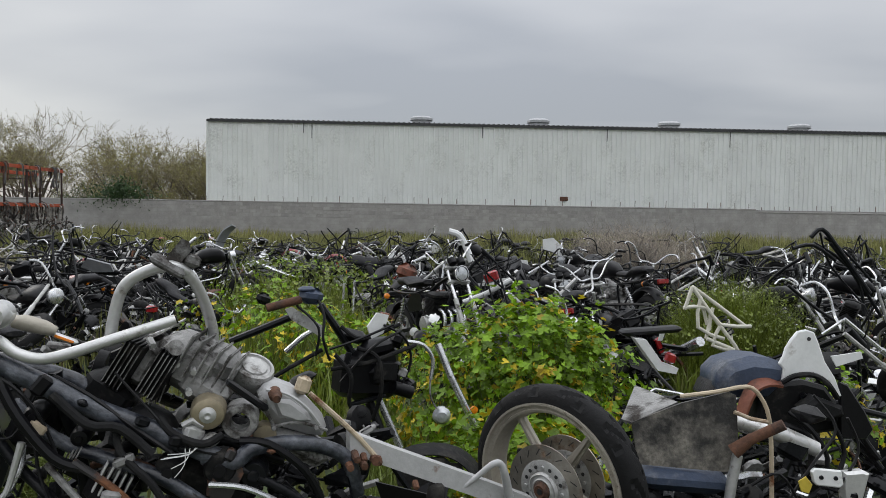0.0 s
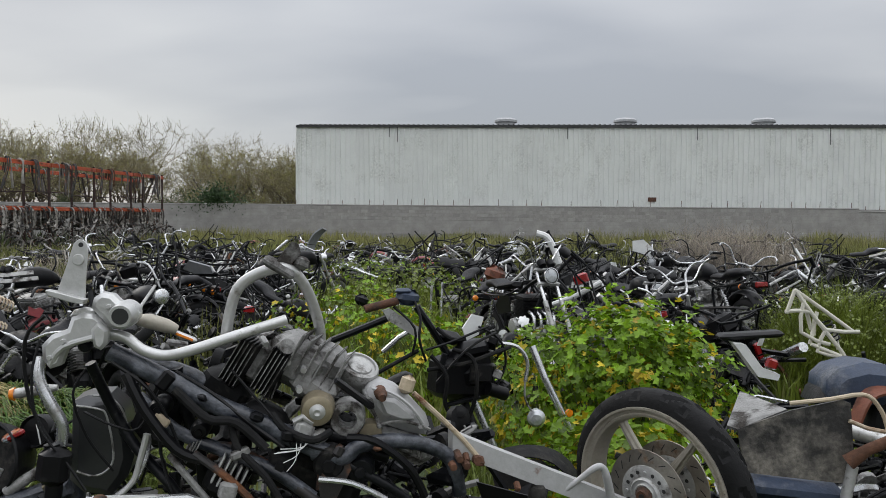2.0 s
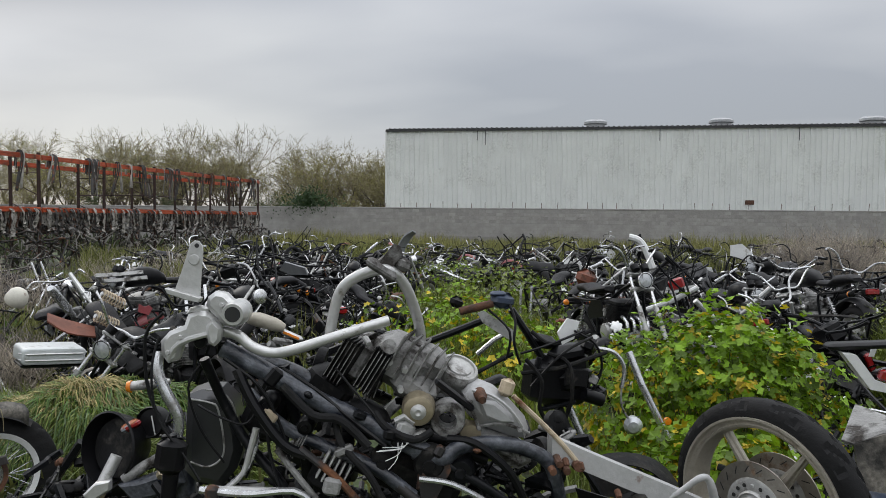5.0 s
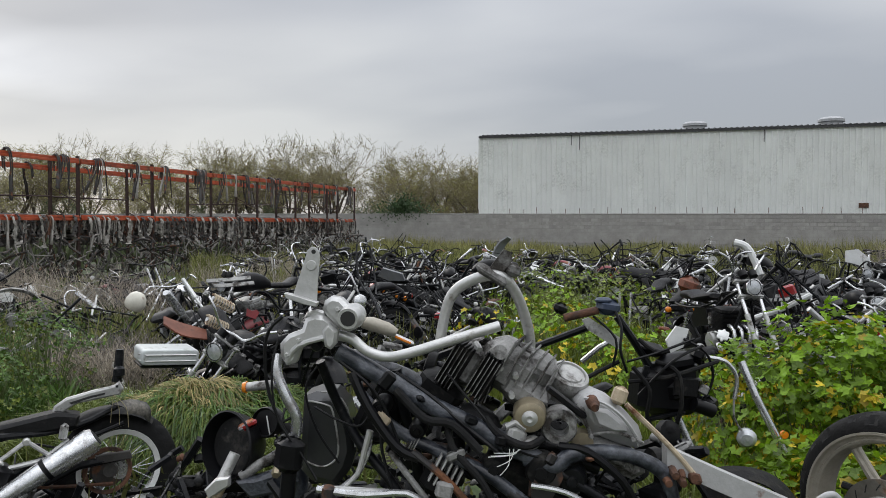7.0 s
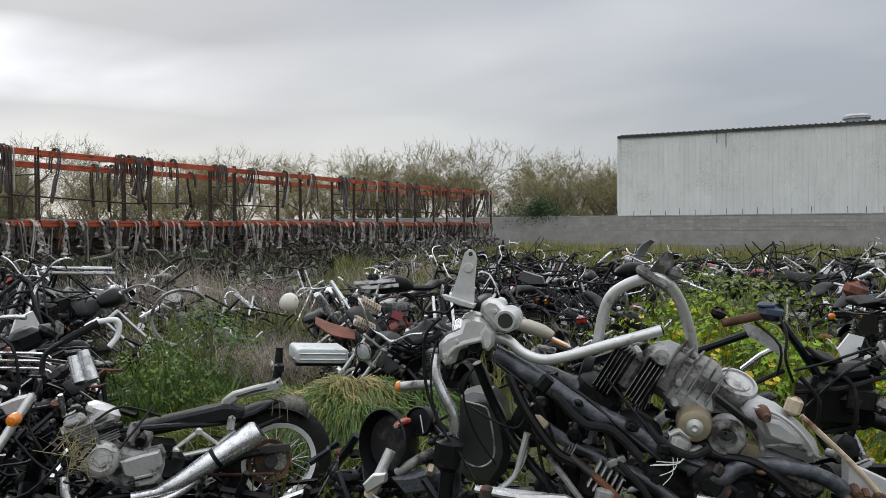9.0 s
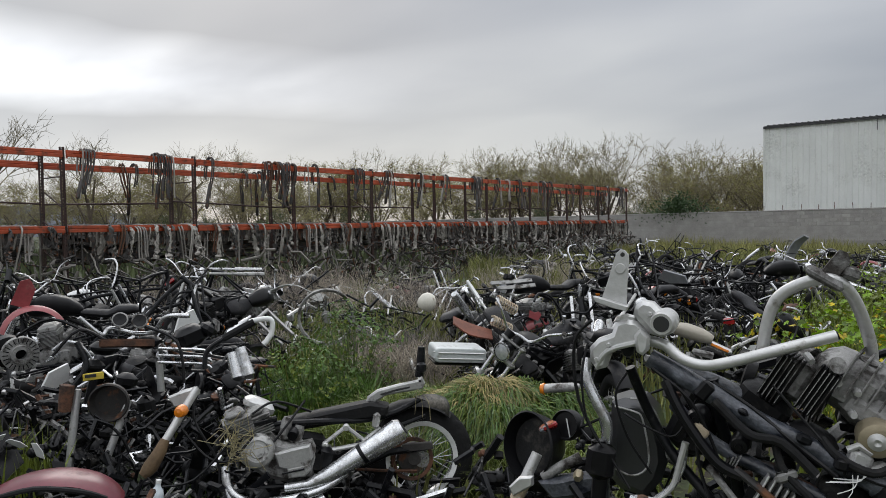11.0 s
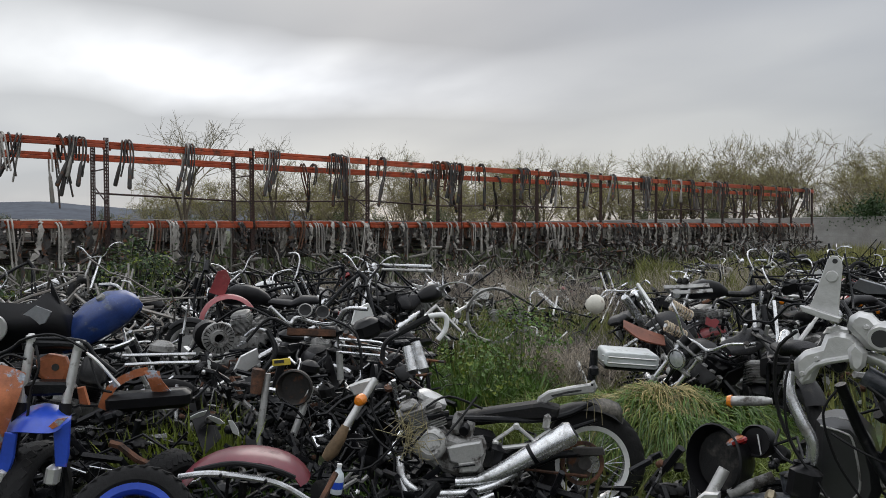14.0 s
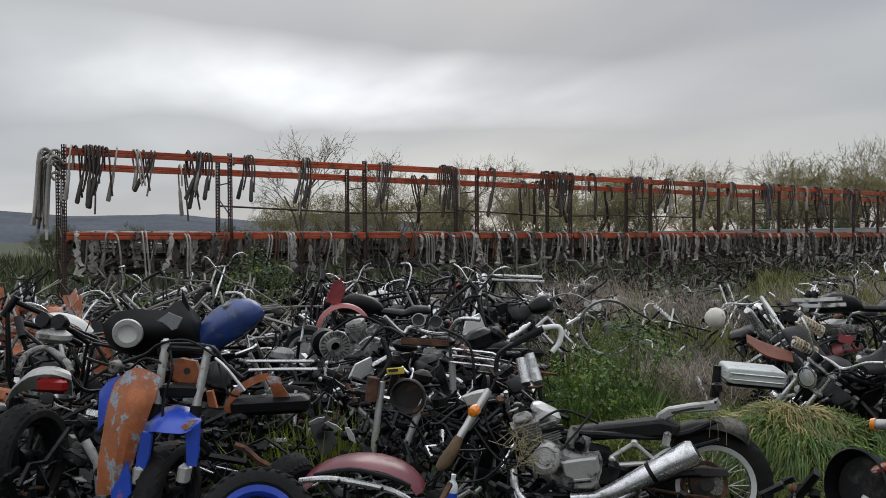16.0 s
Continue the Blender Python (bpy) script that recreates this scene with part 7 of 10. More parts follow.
    # dark castings, ribbed blocks and loose hardware packed below the tubes
    for x0, z0, q, a, n in ((*(-0.063, 0.000, -0.236), 28, 5), (*(-0.152, 0.020, -0.181), 28, 4), (*(0.081, 0.060, -0.011), 20, 4)):
        for i in range(n):
            part("rib", Build().box(Vector((x0, z0, q)) + Vector((0.011 * i, 0, 0.004 * i)), (0.0045, 0.03, 0.075), pose(0, 0, 0, 0, a, 0), 0.0015), M["alloy_dull"], w)
    for x0, z0, q, r0, mt in ((*(0.007, 0.000, -0.174), 0.03, "engine_black"), (*(0.127, -0.030, -0.217), 0.04, "engine_black"), (*(0.271, -0.040, -0.222), 0.05, "engine_black"), (*(0.367, -0.030, -0.250), 0.045, "frame"), (*(-0.107, 0.020, -0.110), 0.028, "plastic"), (*(-0.222, 0.020, -0.040), 0.03, "plastic"), (*(0.034, 0.000, -0.104), 0.022, "alloy_dull"), (*(0.170, -0.030, -0.148), 0.02, "frame")):
        part("round_casting", Build().lathe([(0, -0.03), (r0 * 0.35, -0.03), (r0 * 0.4, -0.022), (r0 * 0.8, -0.02), (r0, -0.005), (r0, 0.05)], (x0, z0, q), (0.15, 1, 0.1), 18), M[mt], w)
    part("frame_gusset", Build().cast([(0.237, -0.231), (0.289, -0.213), (0.323, -0.226), (0.305, -0.264), (0.258, -0.306), (0.230, -0.299)], 0.014, 0.004, y=-0.04), M["frame_rust"], w, "dusty drilled gusset plate")
    part("gusset_hole", Build().lathe([(0, -0.002), (0.009, -0.002), (0.009, 0.002)], (0.270, -0.048, -0.245), (0, 1, 0), 12), M["dark_mark"], w)
    # hoses, brackets and clips over the frame
    for r, mt, pts in ((0.014, "rubber", [(-0.174, -0.020, 0.021), (-0.083, -0.050, -0.062), (-0.001, -0.050, -0.079), (0.085, -0.060, -0.159)]), (0.012, "rubber", [(0.104, -0.020, -0.066), (0.143, -0.050, -0.110), (0.221, -0.060, -0.142), (0.277, -0.050, -0.121)]),
                       (0.016, "plastic", [(-0.311, 0.000, 0.070), (-0.260, -0.020, -0.031), (-0.173, -0.030, -0.150), (-0.101, -0.030, -0.188)]), (0.011, "rubber", [(-0.017, 0.000, -0.035), (-0.001, -0.050, -0.144), (0.084, -0.080, -0.238), (0.134, -0.080, -0.331)]),
                       (0.013, "plastic", [(0.328, -0.030, -0.150), (0.410, -0.050, -0.162), (0.516, -0.040, -0.250), (0.572, -0.020, -0.352)]), (0.009, "chrome", [(0.236, -0.080, -0.255), (0.335, -0.090, -0.272), (0.439, -0.080, -0.331)]),
                       (0.012, "frame_rust", [(-0.121, -0.030, -0.167), (-0.018, -0.060, -0.244), (0.067, -0.060, -0.338)]), (0.01, "alloy_dull", [(-0.192, 0.000, -0.175), (-0.139, -0.030, -0.236), (-0.052, -0.030, -0.348)])):
        part("hose", Build().tube(pts, r, 8, smooth=3), M[mt], w)
    for p, q, a, mt in (((-0.097, -0.030, -0.005), (0.03, 0.03, 0.02), 30, "frame"), ((0.058, -0.040, -0.068), (0.04, 0.03, 0.03), 24, "frame"), ((0.146, -0.060, -0.125), (0.035, 0.03, 0.035), 12, "plastic"), ((0.298, -0.070, -0.177), (0.03, 0.02, 0.04), 30, "frame_rust"), ((-0.202, -0.010, 0.047), (0.04, 0.03, 0.06), 40, "plastic"), ((0.010, -0.060, -0.169), (0.06, 0.02, 0.03), -20, "alloy_dull"), ((0.417, -0.050, -0.182), (0.03, 0.03, 0.02), 10, "frame_rust"), ((-0.379, -0.040, -0.302), (0.04, 0.04, 0.07), 5, "frame_rust"), ((-0.025, -0.070, -0.272), (0.05, 0.04, 0.05), 14, "alloy_dull")):
        part("frame_clip", Build().box(p, q, pose(0, 0, 0, 0, a, 8), 0.008), M[mt], w)
    # wiring
    rng = random.Random(4)
    for pts in ([(-0.539, 0.000, 0.175), (-0.555, -0.020, 0.073), (-0.538, -0.020, -0.066), (-0.469, -0.020, -0.170), (-0.415, -0.030, -0.253)], [(-0.529, 0.020, 0.243), (-0.587, 0.040, 0.170), (-0.578, 0.050, -0.010), (-0.496, 0.030, -0.165)],
                [(-0.444, 0.100, -0.056), (-0.357, 0.050, -0.090), (-0.285, 0.050, -0.103), (-0.235, 0.050, -0.010), (-0.197, 0.060, 0.060)], [(-0.177, 0.030, 0.065), (-0.070, -0.010, 0.002), (0.034, -0.040, -0.082), (0.136, -0.060, -0.159)],
                [(-0.350, 0.000, 0.105), (-0.244, -0.010, 0.019), (-0.175, 0.000, -0.122), (-0.146, -0.020, -0.256)], [(-0.284, 0.040, 0.063), (-0.230, 0.030, -0.041), (-0.219, 0.030, -0.183), (-0.175, 0.000, -0.315)],
                [(-0.017, 0.020, 0.067), (0.069, -0.020, -0.031), (0.171, -0.050, -0.144), (0.273, -0.050, -0.182)], [(-0.428, 0.050, 0.080), (-0.462, 0.040, 0.010), (-0.430, 0.060, -0.119), (-0.361, 0.080, -0.233)]):
        part("cable", Build().tube(pts, rng.choice((0.004, 0.0055, 0.007)), 6, smooth=3), M["cable"], w)
    part("connector", Build().box((-0.213, 0.000, -0.070), (0.05, 0.03, 0.028), pose(0, 0, 0, 0, 40), 0.006), M["tan"], w, "pale wiring connector")
    for i in range(5):
        a = rng.uniform(-0.02, 0.02)
        p, q, r_ = Vector((0.190, -0.060, -0.150)), Vector((0.177, -0.070, -0.177)), Vector((0.143, -0.070, -0.194))
        part("wire", Build().tube([p + Vector((a, 0, 0)), q + Vector((a * 0.4, 0, a)), r_ + Vector((-0.03 * i * 0.3, 0, a * 2))], 0.0016, 4, smooth=2), M["white"], w)


near_wreck()


def lamp_heap():
    w = thing("headlamp_unit", "black headlamp bowl with chrome bars and amber indicator", "headlamp", m=pose(-1.901, 2.731, 1.024, -1.95, -0.20, 17.29))
    part("bowl", Build().lathe([(0.0, 0.13), (0.08, 0.115), (0.13, 0.04), (0.15, -0.04), (0.143, -0.045), (0.125, 0.025)], (-0.055, 0.040, -0.080), (0.5, 0.8, -0.15), 26), M["plastic"], w)
    part("reflector", Build().lathe([(0.115, 0.0), (0.08, 0.07), (0, 0.095)], (-0.055, 0.040, -0.080), (0.5, 0.8, -0.15), 22), M["engine_black"], w, "dull inner reflector")
    part("red_reflector", Build().box((0.029, -0.020, 0.024), (0.07, 0.03, 0.03), pose(0, 0, 0, 0, -25, 10), 0.01), M["lens_red"], w)
    sh = part("indicator", Build().tube([(-0.074, 0.300, 0.122), (-0.032, 0.300, 0.127), (0.067, 0.300, 0.137), (0.103, 0.300, 0.142)], [0.02, 0.022, 0.021, 0.012], 14), M["alloy"], w, "pale metal indicator housing")
    part("indicator_lens", Build().tube([(-0.082, 0.300, 0.122), (-0.063, 0.300, 0.122)], [0.022, 0.029], 14), M["lens_orange"], sh)
    part("chrome_bar", Build().tube([(-0.050, -0.150, -0.176), (-0.002, -0.120, -0.069)], 0.0228, 12), M["bright"], w)
    part("lever_bracket", Build().cast([(-0.108, -0.198), (-0.065, -0.155), (-0.007, -0.147), (-0.007, -0.184), (-0.049, -0.211), (-0.090, -0.235)], 0.04, 0.008, y=-0.17), M["bright"], w, "pale cast lever bracket")
    part("grip", Build().tube([(-0.087, -0.150, -0.257), (-0.050, -0.150, -0.181)], 0.0273, 12), M["tan"], w, "tan worn grip")
    part("lever", Build().tube([(-0.099, -0.170, -0.207), (-0.065, -0.170, -0.248), (0.016, -0.170, -0.284)], 0.007, 6, smooth=2), M["alloy"], w)
    part("fork_yoke", Build().cast([(-0.008, -0.193), (0.068, -0.178), (0.146, -0.154), (0.229, -0.144), (0.247, -0.195), (0.186, -0.238), (0.051, -0.263)], 0.09, 0.016, y=-0.06), M["frame_blue"], w, "dusty blue-black fork yoke with painted sheen")
    part("yoke_nut", Build().lathe([(0, -0.02), (0.016, -0.02), (0.02, -0.012), (0.02, 0.02)], (0.162, -0.100, -0.152), (0, 1, 0.5), 6), M["gold"], w, "tarnished yoke nut")
    part("fork_stub", Build().tube([(0.006, -0.060, -0.184), (0.080, -0.050, -0.135), (0.160, -0.020, -0.095)], 0.0212, 12), M["alloy_dull"], w)
    part("gauge", Build().lathe([(0, -0.015), (0.0534, -0.015), (0.0607, -0.03), (0.0655, -0.02), (0.0655, 0.03)], (0.091, 0.050, 0.018), (0.3, 1, -0.2), 24), M["plastic"], w, "black round gauge")
    part("gauge_needle", Build().tube([(0.093, 0.020, 0.052), (0.107, 0.020, -0.028)], 0.003, 5), M["white"], w)
    part("bowl_lens", Build().box((0.018, -0.020, 0.024), (0.075, 0.03, 0.03), pose(0, 0, 0, 0, -30, 10), 0.01), M["orange_worn"], w, "chipped red and cream lens")
    part("arm", Build().tube([(0.219, -0.030, -0.068), (0.243, -0.030, -0.186), (0.238, -0.030, -0.329)], 0.0379, 12), M["frame_blue"], w, "dusty black fork tube with painted sheen")

lamp_heap()


def black_front_end():
    w = thing("motorcycle", "black motorcycle front end with dead airbox, cables and chrome forks", "motorcycle", "wrecked motorcycles", m=pose(-0.262, 3.927, 1.141, -1.95, -0.20, 17.29))
    part("switch_gear", Build().box((-0.241, 0.000, 0.335), (0.12, 0.08, 0.085), pose(0, 0, 0, 0, 8), 0.03).box((-0.264, 0.000, 0.367), (0.08, 0.07, 0.03), None, 0.012), M["blue_vinyl"], w, "dark blue switch housing")
    part("bar_stub", Build().tube([(-0.464, 0.000, 0.278), (-0.292, 0.000, 0.318)], 0.021, 10), M["rust"], w, "rusty bar stub")
    part("bar", Build().tube([(-0.631, 0.100, 0.107), (-0.509, 0.050, 0.160), (-0.329, 0.020, 0.233)], 0.019, 8), M["frame"], w)
    part("bar_grip", Build().box((-0.474, 0.050, 0.323), (0.07, 0.06, 0.06), pose(0, 0, 0, 0, 20), 0.02), M["plastic"], w)
    part("brace", Build().plate([(-0.373, 0.269), (-0.338, 0.281), (-0.172, 0.172), (-0.189, 0.120), (-0.344, 0.218)], 0.02), M["alloy"], w, "grey cast brace")
    part("stay", Build().tube([(-0.354, 0.100, 0.043), (-0.274, 0.060, 0.121), (-0.186, 0.040, 0.173)], 0.014, 8), M["chrome"], w)
    for p, s, a in (((-0.015, 0.050, 0.114), (0.16, 0.12, 0.07), 14), ((0.109, 0.020, 0.054), (0.18, 0.14, 0.09), -8), ((0.058, 0.040, -0.099), (0.34, 0.18, 0.21), 6), ((0.090, 0.050, -0.008), (0.26, 0.16, 0.12), -6), ((0.115, 0.000, -0.080), (0.17, 0.12, 0.12), -12), ((0.218, 0.000, 0.092), (0.07, 0.1, 0.09), 25), ((0.271, 0.020, -0.165), (0.1, 0.1, 0.09), -15), ((0.040, 0.040, -0.203), (0.14, 0.1, 0.07), 9), ((-0.287, 0.000, -0.086), (0.14, 0.1, 0.04), -20)):
        part("air_box", Build().box(p, s, pose(0, 0, 0, 0, a, 10), 0.03), M["plastic"], w)
    part("vent_grille", Build().box((0.132, -0.070, -0.062), (0.13, 0.012, 0.09), pose(0, 0, 0, 0, 6, 10), 0.004), M["engine_black"], w)
    part("strap_bracket", Build().box((-0.073, -0.060, -0.002), (0.03, 0.02, 0.1), pose(0, 0, 0, 0, 18, 10), 0.004), M["frame"], w)
    part("lower_bracket", Build().box((0.043, -0.050, -0.207), (0.2, 0.03, 0.022), pose(0, 0, 0, 0, -8, 10), 0.006), M["frame"], w)
    part("coil", Build().tube([(0.168, -0.080, -0.144), (0.271, -0.060, -0.182)], 0.035, 12), M["plastic"], w)
    part("connector", Build().box((0.226, -0.060, -0.075), (0.045, 0.03, 0.05), pose(0, 0, 0, 0, 24, 0), 0.008), M["alloy_dull"], w)
    for pts in ([(-0.140, -0.100, 0.044), (-0.061, -0.120, -0.064), (-0.062, -0.080, -0.212), (0.023, -0.020, -0.339)], [(-0.028, -0.100, 0.072), (0.074, -0.130, 0.021), (0.094, -0.120, -0.147), (0.071, -0.050, -0.303)], [(-0.152, -0.060, -0.035), (0.022, -0.120, -0.003), (0.195, -0.100, 0.044), (0.297, -0.050, 0.065)], [(-0.190, -0.030, 0.062), (-0.344, 0.000, -0.023), (-0.451, 0.050, -0.095)], [(-0.091, -0.020, 0.174), (0.011, -0.060, 0.111), (0.216, -0.040, 0.177)]):
        part("hose", Build().tube(pts, 0.011, 7, smooth=3), M["rubber"], w)
    part("panel", Build().plate([(0.034, 0.172), (0.086, 0.244), (0.149, 0.229), (0.120, 0.138), (0.057, 0.109)], 0.02, Matrix.Translation((0, -0.06, 0))), M["white"], w, "torn white plastic")
    part("strut", Build().tube([(-0.195, 0.000, 0.287), (-0.115, 0.000, 0.172), (-0.023, 0.020, 0.026)], 0.02, 8), M["frame"], w)
    for pts in ([(-0.217, -0.020, 0.331), (-0.186, -0.060, 0.236), (-0.196, -0.080, 0.125), (-0.158, -0.060, 0.010)], [(0.118, -0.080, 0.181), (0.230, -0.080, 0.111), (0.271, -0.060, -0.018), (0.212, -0.050, -0.162)], [(-0.168, -0.100, 0.072), (-0.034, -0.120, 0.114), (0.167, -0.100, 0.184)],
                [(-0.315, 0.000, 0.287), (-0.219, -0.080, 0.181), (-0.231, -0.060, 0.038)], [(-0.112, -0.100, -0.095), (0.044, -0.140, 0.078), (0.207, -0.100, 0.150)]):
        part("cable", Build().tube(pts, 0.007, 6, smooth=3), M["cable"], w)
    part("chrome_hoop", Build().tube([(0.247, 0.000, 0.080), (0.355, 0.000, 0.057), (0.413, 0.000, -0.023), (0.401, 0.000, -0.132)], 0.011, 8, smooth=3), M["chrome"], w)
    for a, b in (((0.134, 0.100, -0.222), (0.246, 0.050, -0.502)), ((0.552, 0.100, -0.140), (0.688, 0.050, -0.438)), ((0.495, 0.150, 0.035), (0.552, 0.100, -0.140))):
        part("fork_leg", Build().tube([a, b], 0.021, 10), M["chrome"], w)
    part("lower_leg", Build().tube([(0.145, 0.060, -0.417), (0.087, 0.100, -0.252)], 0.026, 10), M["plastic"], w)
    part("reflector", Build().lathe([(0, -0.01), (0.02, -0.008), (0.02, 0.01)], (0.654, 0.000, -0.315), (0, 1, 0), 12), M["lens_orange"], w, "small amber reflector")
    part("lamp", Build().lathe([(0, -0.03), (0.03, -0.025), (0.05, 0.0), (0.045, 0.03), (0, 0.05)], (0.464, 0.000, -0.333), (0.3, 1, 0.2), 18), M["lens"], w, "small grey lamp")
    part("lamp_stalk", Build().tube([(0.401, 0.000, -0.115), (0.401, 0.000, -0.229), (0.453, 0.000, -0.315)], 0.005, 6, smooth=2), M["alloy_dull"], w)
    fd = [[(0.053, -0.450, -0.383), (0.148, -0.450, -0.353), (0.261, -0.450, -0.348), (0.375, -0.450, -0.375), (0.456, -0.450, -0.431), (0.514, -0.450, -0.507)], [(0.013, -0.580, -0.354), (0.105, -0.580, -0.328), (0.213, -0.580, -0.323), (0.318, -0.580, -0.352), (0.390, -0.580, -0.405), (0.440, -0.580, -0.472)], [(-0.011, -0.660, -0.360), (0.078, -0.660, -0.342), (0.184, -0.660, -0.341), (0.278, -0.660, -0.368), (0.340, -0.660, -0.414), (0.383, -0.660, -0.464)]]
    part("fender", Build().shell(refine(fd), 0.006), M["rubber"], w, "dusty black front mudguard")
    part("fender_flap", Build().cast([(0.000, -0.342), (0.138, -0.350), (0.250, -0.362), (0.277, -0.389), (0.326, -0.398), (0.359, -0.458), (0.380, -0.501), (0.243, -0.509), (0.030, -0.470)], 0.01, 0.003, y=-0.64), M["panel_worn"], w, "rust-edged dark flap")

black_front_end()


def loose_wheel():
    w = thing("wheel", "cast alloy motorcycle wheel with worn tyre and drilled disc", "wheel", m=pose(0.564, 2.785, 0.896, -2.64, -0.90, -2.52) @ pose(0, 0, 0, 4, 0, -44))
    R = 0.375
    part("rim", near_wheel(R + 0.010), M["rim"], w, "silver cast rim with polished lip")
    part("tyre", road_tyre(R, 0.122, 0.058).mesh("tyre", M["tyre"], sharp=18), None, w, "black road tyre with wavy tread grooves")
    for y, label in ((-0.072, "slotted steel disc"), (0.072, "slotted steel disc")):
        d = part("brake_disc", Build().lathe([(0.105, -0.0025), (0.165, -0.0025), (0.165, 0.0025), (0.105, 0.0025)], (0, 0, 0), (0, 1, 0), 56, closed=True), M["disc"], w, label)
        d.location = (0, y, 0)
        sl = Build()
        for k in range(18):
            m = Matrix.Rotation(2 * math.pi * k / 18, 4, "Y") @ Matrix.Translation((0.138, -0.0032, 0)) @ Matrix.Rotation(0.75, 4, "Y")
            sl.box(m.translation, (0.03, 0.001, 0.0035), m)
        part("slot_pattern", sl, M["dark_mark"], d, "dark slots")["kind"] = "stuff"
        part("carrier", Build().lathe([(0.06, -0.009), (0.098, -0.009), (0.108, -0.005), (0.108, 0.005), (0.06, 0.009)], (0, 0, 0), (0, 1, 0), 40, closed=True), M["alloy"], d, "drilled alloy carrier")
        for k in range(16):
            q = 2 * math.pi * k / 16
            c0 = (math.cos(q) * 0.083, -0.0095, math.sin(q) * 0.083)
            if k % 4 == 0:
                part("bolt", Build().lathe([(0, -0.006), (0.006, -0.005), (0.007, 0.001)], c0, (0, 1, 0), 8), M["bright"], d)
            else:
                part("drilling", Build().lathe([(0, -0.0012), (0.0075, -0.001), (0.0075, 0.001)], c0, (0, 1, 0), 10), M["dark_mark"], d)
    part("hub_cap", Build().lathe([(0.034, -0.016), (0.04, -0.02), (0.046, -0.014), (0.056, -0.013), (0.058, -0.018), (0.064, -0.012), (0.066, 0.01)], (0, -0.075, 0), (0, 1, 0), 30), M["alloy"], w, "stepped alloy hub")
    part("bearing", Build().lathe([(0, -0.01), (0.010, -0.012), (0.012, -0.024), (0.022, -0.026), (0.026, -0.018), (0.035, -0.014), (0.036, 0.0)], (0, -0.083, 0), (0, 1, 0), 24), M["rust"], w, "rusty bearing ring")
    part("bore", Build().lathe([(0, -0.026), (0.0115, -0.026), (0.0115, -0.01)], (0, -0.0838, 0), (0, 1, 0), 14), M["dark_mark"], w)
    return w


loose_wheel()


def right_heap():
    w = thing("tail_box", "weathered black sheet-metal box with cream tube carrier", "motorcycle part", m=pose(1.097, 2.868, 1.036, -2.64, -0.90, -2.52))
    part("side_sheet", Build().plate([(-0.226, 0.070), (-0.033, 0.145), (0.149, 0.189), (0.180, 0.176), (0.191, -0.044), (0.158, -0.123), (-0.198, -0.092)], 0.012), M["panel_worn"], w)
    part("end_sheet", Build().loft([[(-0.264, 0.000, 0.083), (-0.224, 0.000, 0.070), (-0.223, 0.006, 0.060), (-0.262, 0.006, 0.073)], [(-0.135, 0.300, 0.161), (-0.038, 0.020, 0.145), (-0.036, 0.026, 0.135), (-0.132, 0.310, 0.150)]]), M["alloy_dull"], w, "bent grey sheet")
    part("lower_tray", Build().box((-0.017, 0.050, -0.160), (0.36, 0.16, 0.085), pose(0, 0, 0, 0, 6, 5), 0.03), M["blue_vinyl"], w, "dusty blue vinyl edge")
    part("carrier", Build().tube([(-0.035, 0.000, 0.171), (0.103, -0.020, 0.193), (0.216, -0.020, 0.212), (0.268, -0.020, 0.175), (0.303, -0.020, 0.088), (0.312, -0.020, -0.082), (0.312, -0.020, -0.268)], 0.0085, 8, smooth=2), M["tan"], w, "cream tube carrier")
    part("carrier_bar", Build().tube([(0.168, -0.020, 0.114), (0.233, -0.020, 0.088), (0.303, -0.020, 0.075)], 0.008, 8), M["tan"], w)
    part("stub", Build().tube([(0.152, -0.050, -0.031), (0.213, -0.070, 0.022), (0.315, -0.120, 0.089)], [0.03, 0.021, 0.021], 12), M["rust"], w, "rust-brown tube end")
    part("stub_leg", Build().tube([(0.173, -0.040, -0.046), (0.152, -0.040, -0.142), (0.134, -0.040, -0.261)], 0.02, 10), M["alloy"], w)
    part("exhaust", Build().tube([(0.208, 0.080, 0.055), (0.298, 0.080, 0.031), (0.399, 0.080, 0.002), (0.534, 0.080, -0.056)], [0.026, 0.03, 0.034, 0.03], 14, smooth=1), M["bright"], w)
    bk = part("bracket", Build().cast([(0.447, -0.106), (0.460, -0.093), (0.563, -0.103), (0.571, -0.155), (0.558, -0.168), (0.468, -0.158), (0.455, -0.145)], 0.02, 0.005, y=-0.05), M["white"], w, "white metal bracket")
    for c0 in ((0.484, -0.062, -0.127), (0.539, -0.062, -0.130)):
        part("bracket_bolt", Build().lathe([(0, -0.004), (0.007, -0.004), (0.009, 0.002)], c0, (0, 1, 0), 8), M["frame"], bk)
    part("bracket_leg", Build().cast([(0.588, -0.117), (0.662, -0.109), (0.688, -0.122), (0.656, -0.249), (0.590, -0.261), (0.578, -0.173)], 0.05, 0.012, y=-0.01), M["bright"], w)
    part("yellow_scrap", Build().cast([(0.385, -0.135), (0.415, -0.116), (0.440, -0.148), (0.427, -0.182), (0.397, -0.173)], 0.006, 0.002, y=-0.08), M["yellow_plate"], w, "crumpled yellow scrap")
    part("rubber_bag", Build().box((0.512, 0.100, 0.080), (0.12, 0.12, 0.07), pose(0, 0, 0, 0, 14, 10), 0.03), M["plastic"], w)
    part("hinge", Build().box((0.441, 0.100, -0.048), (0.12, 0.1, 0.1), pose(0, 0, 0, 0, 30), 0.02), M["frame"], w)
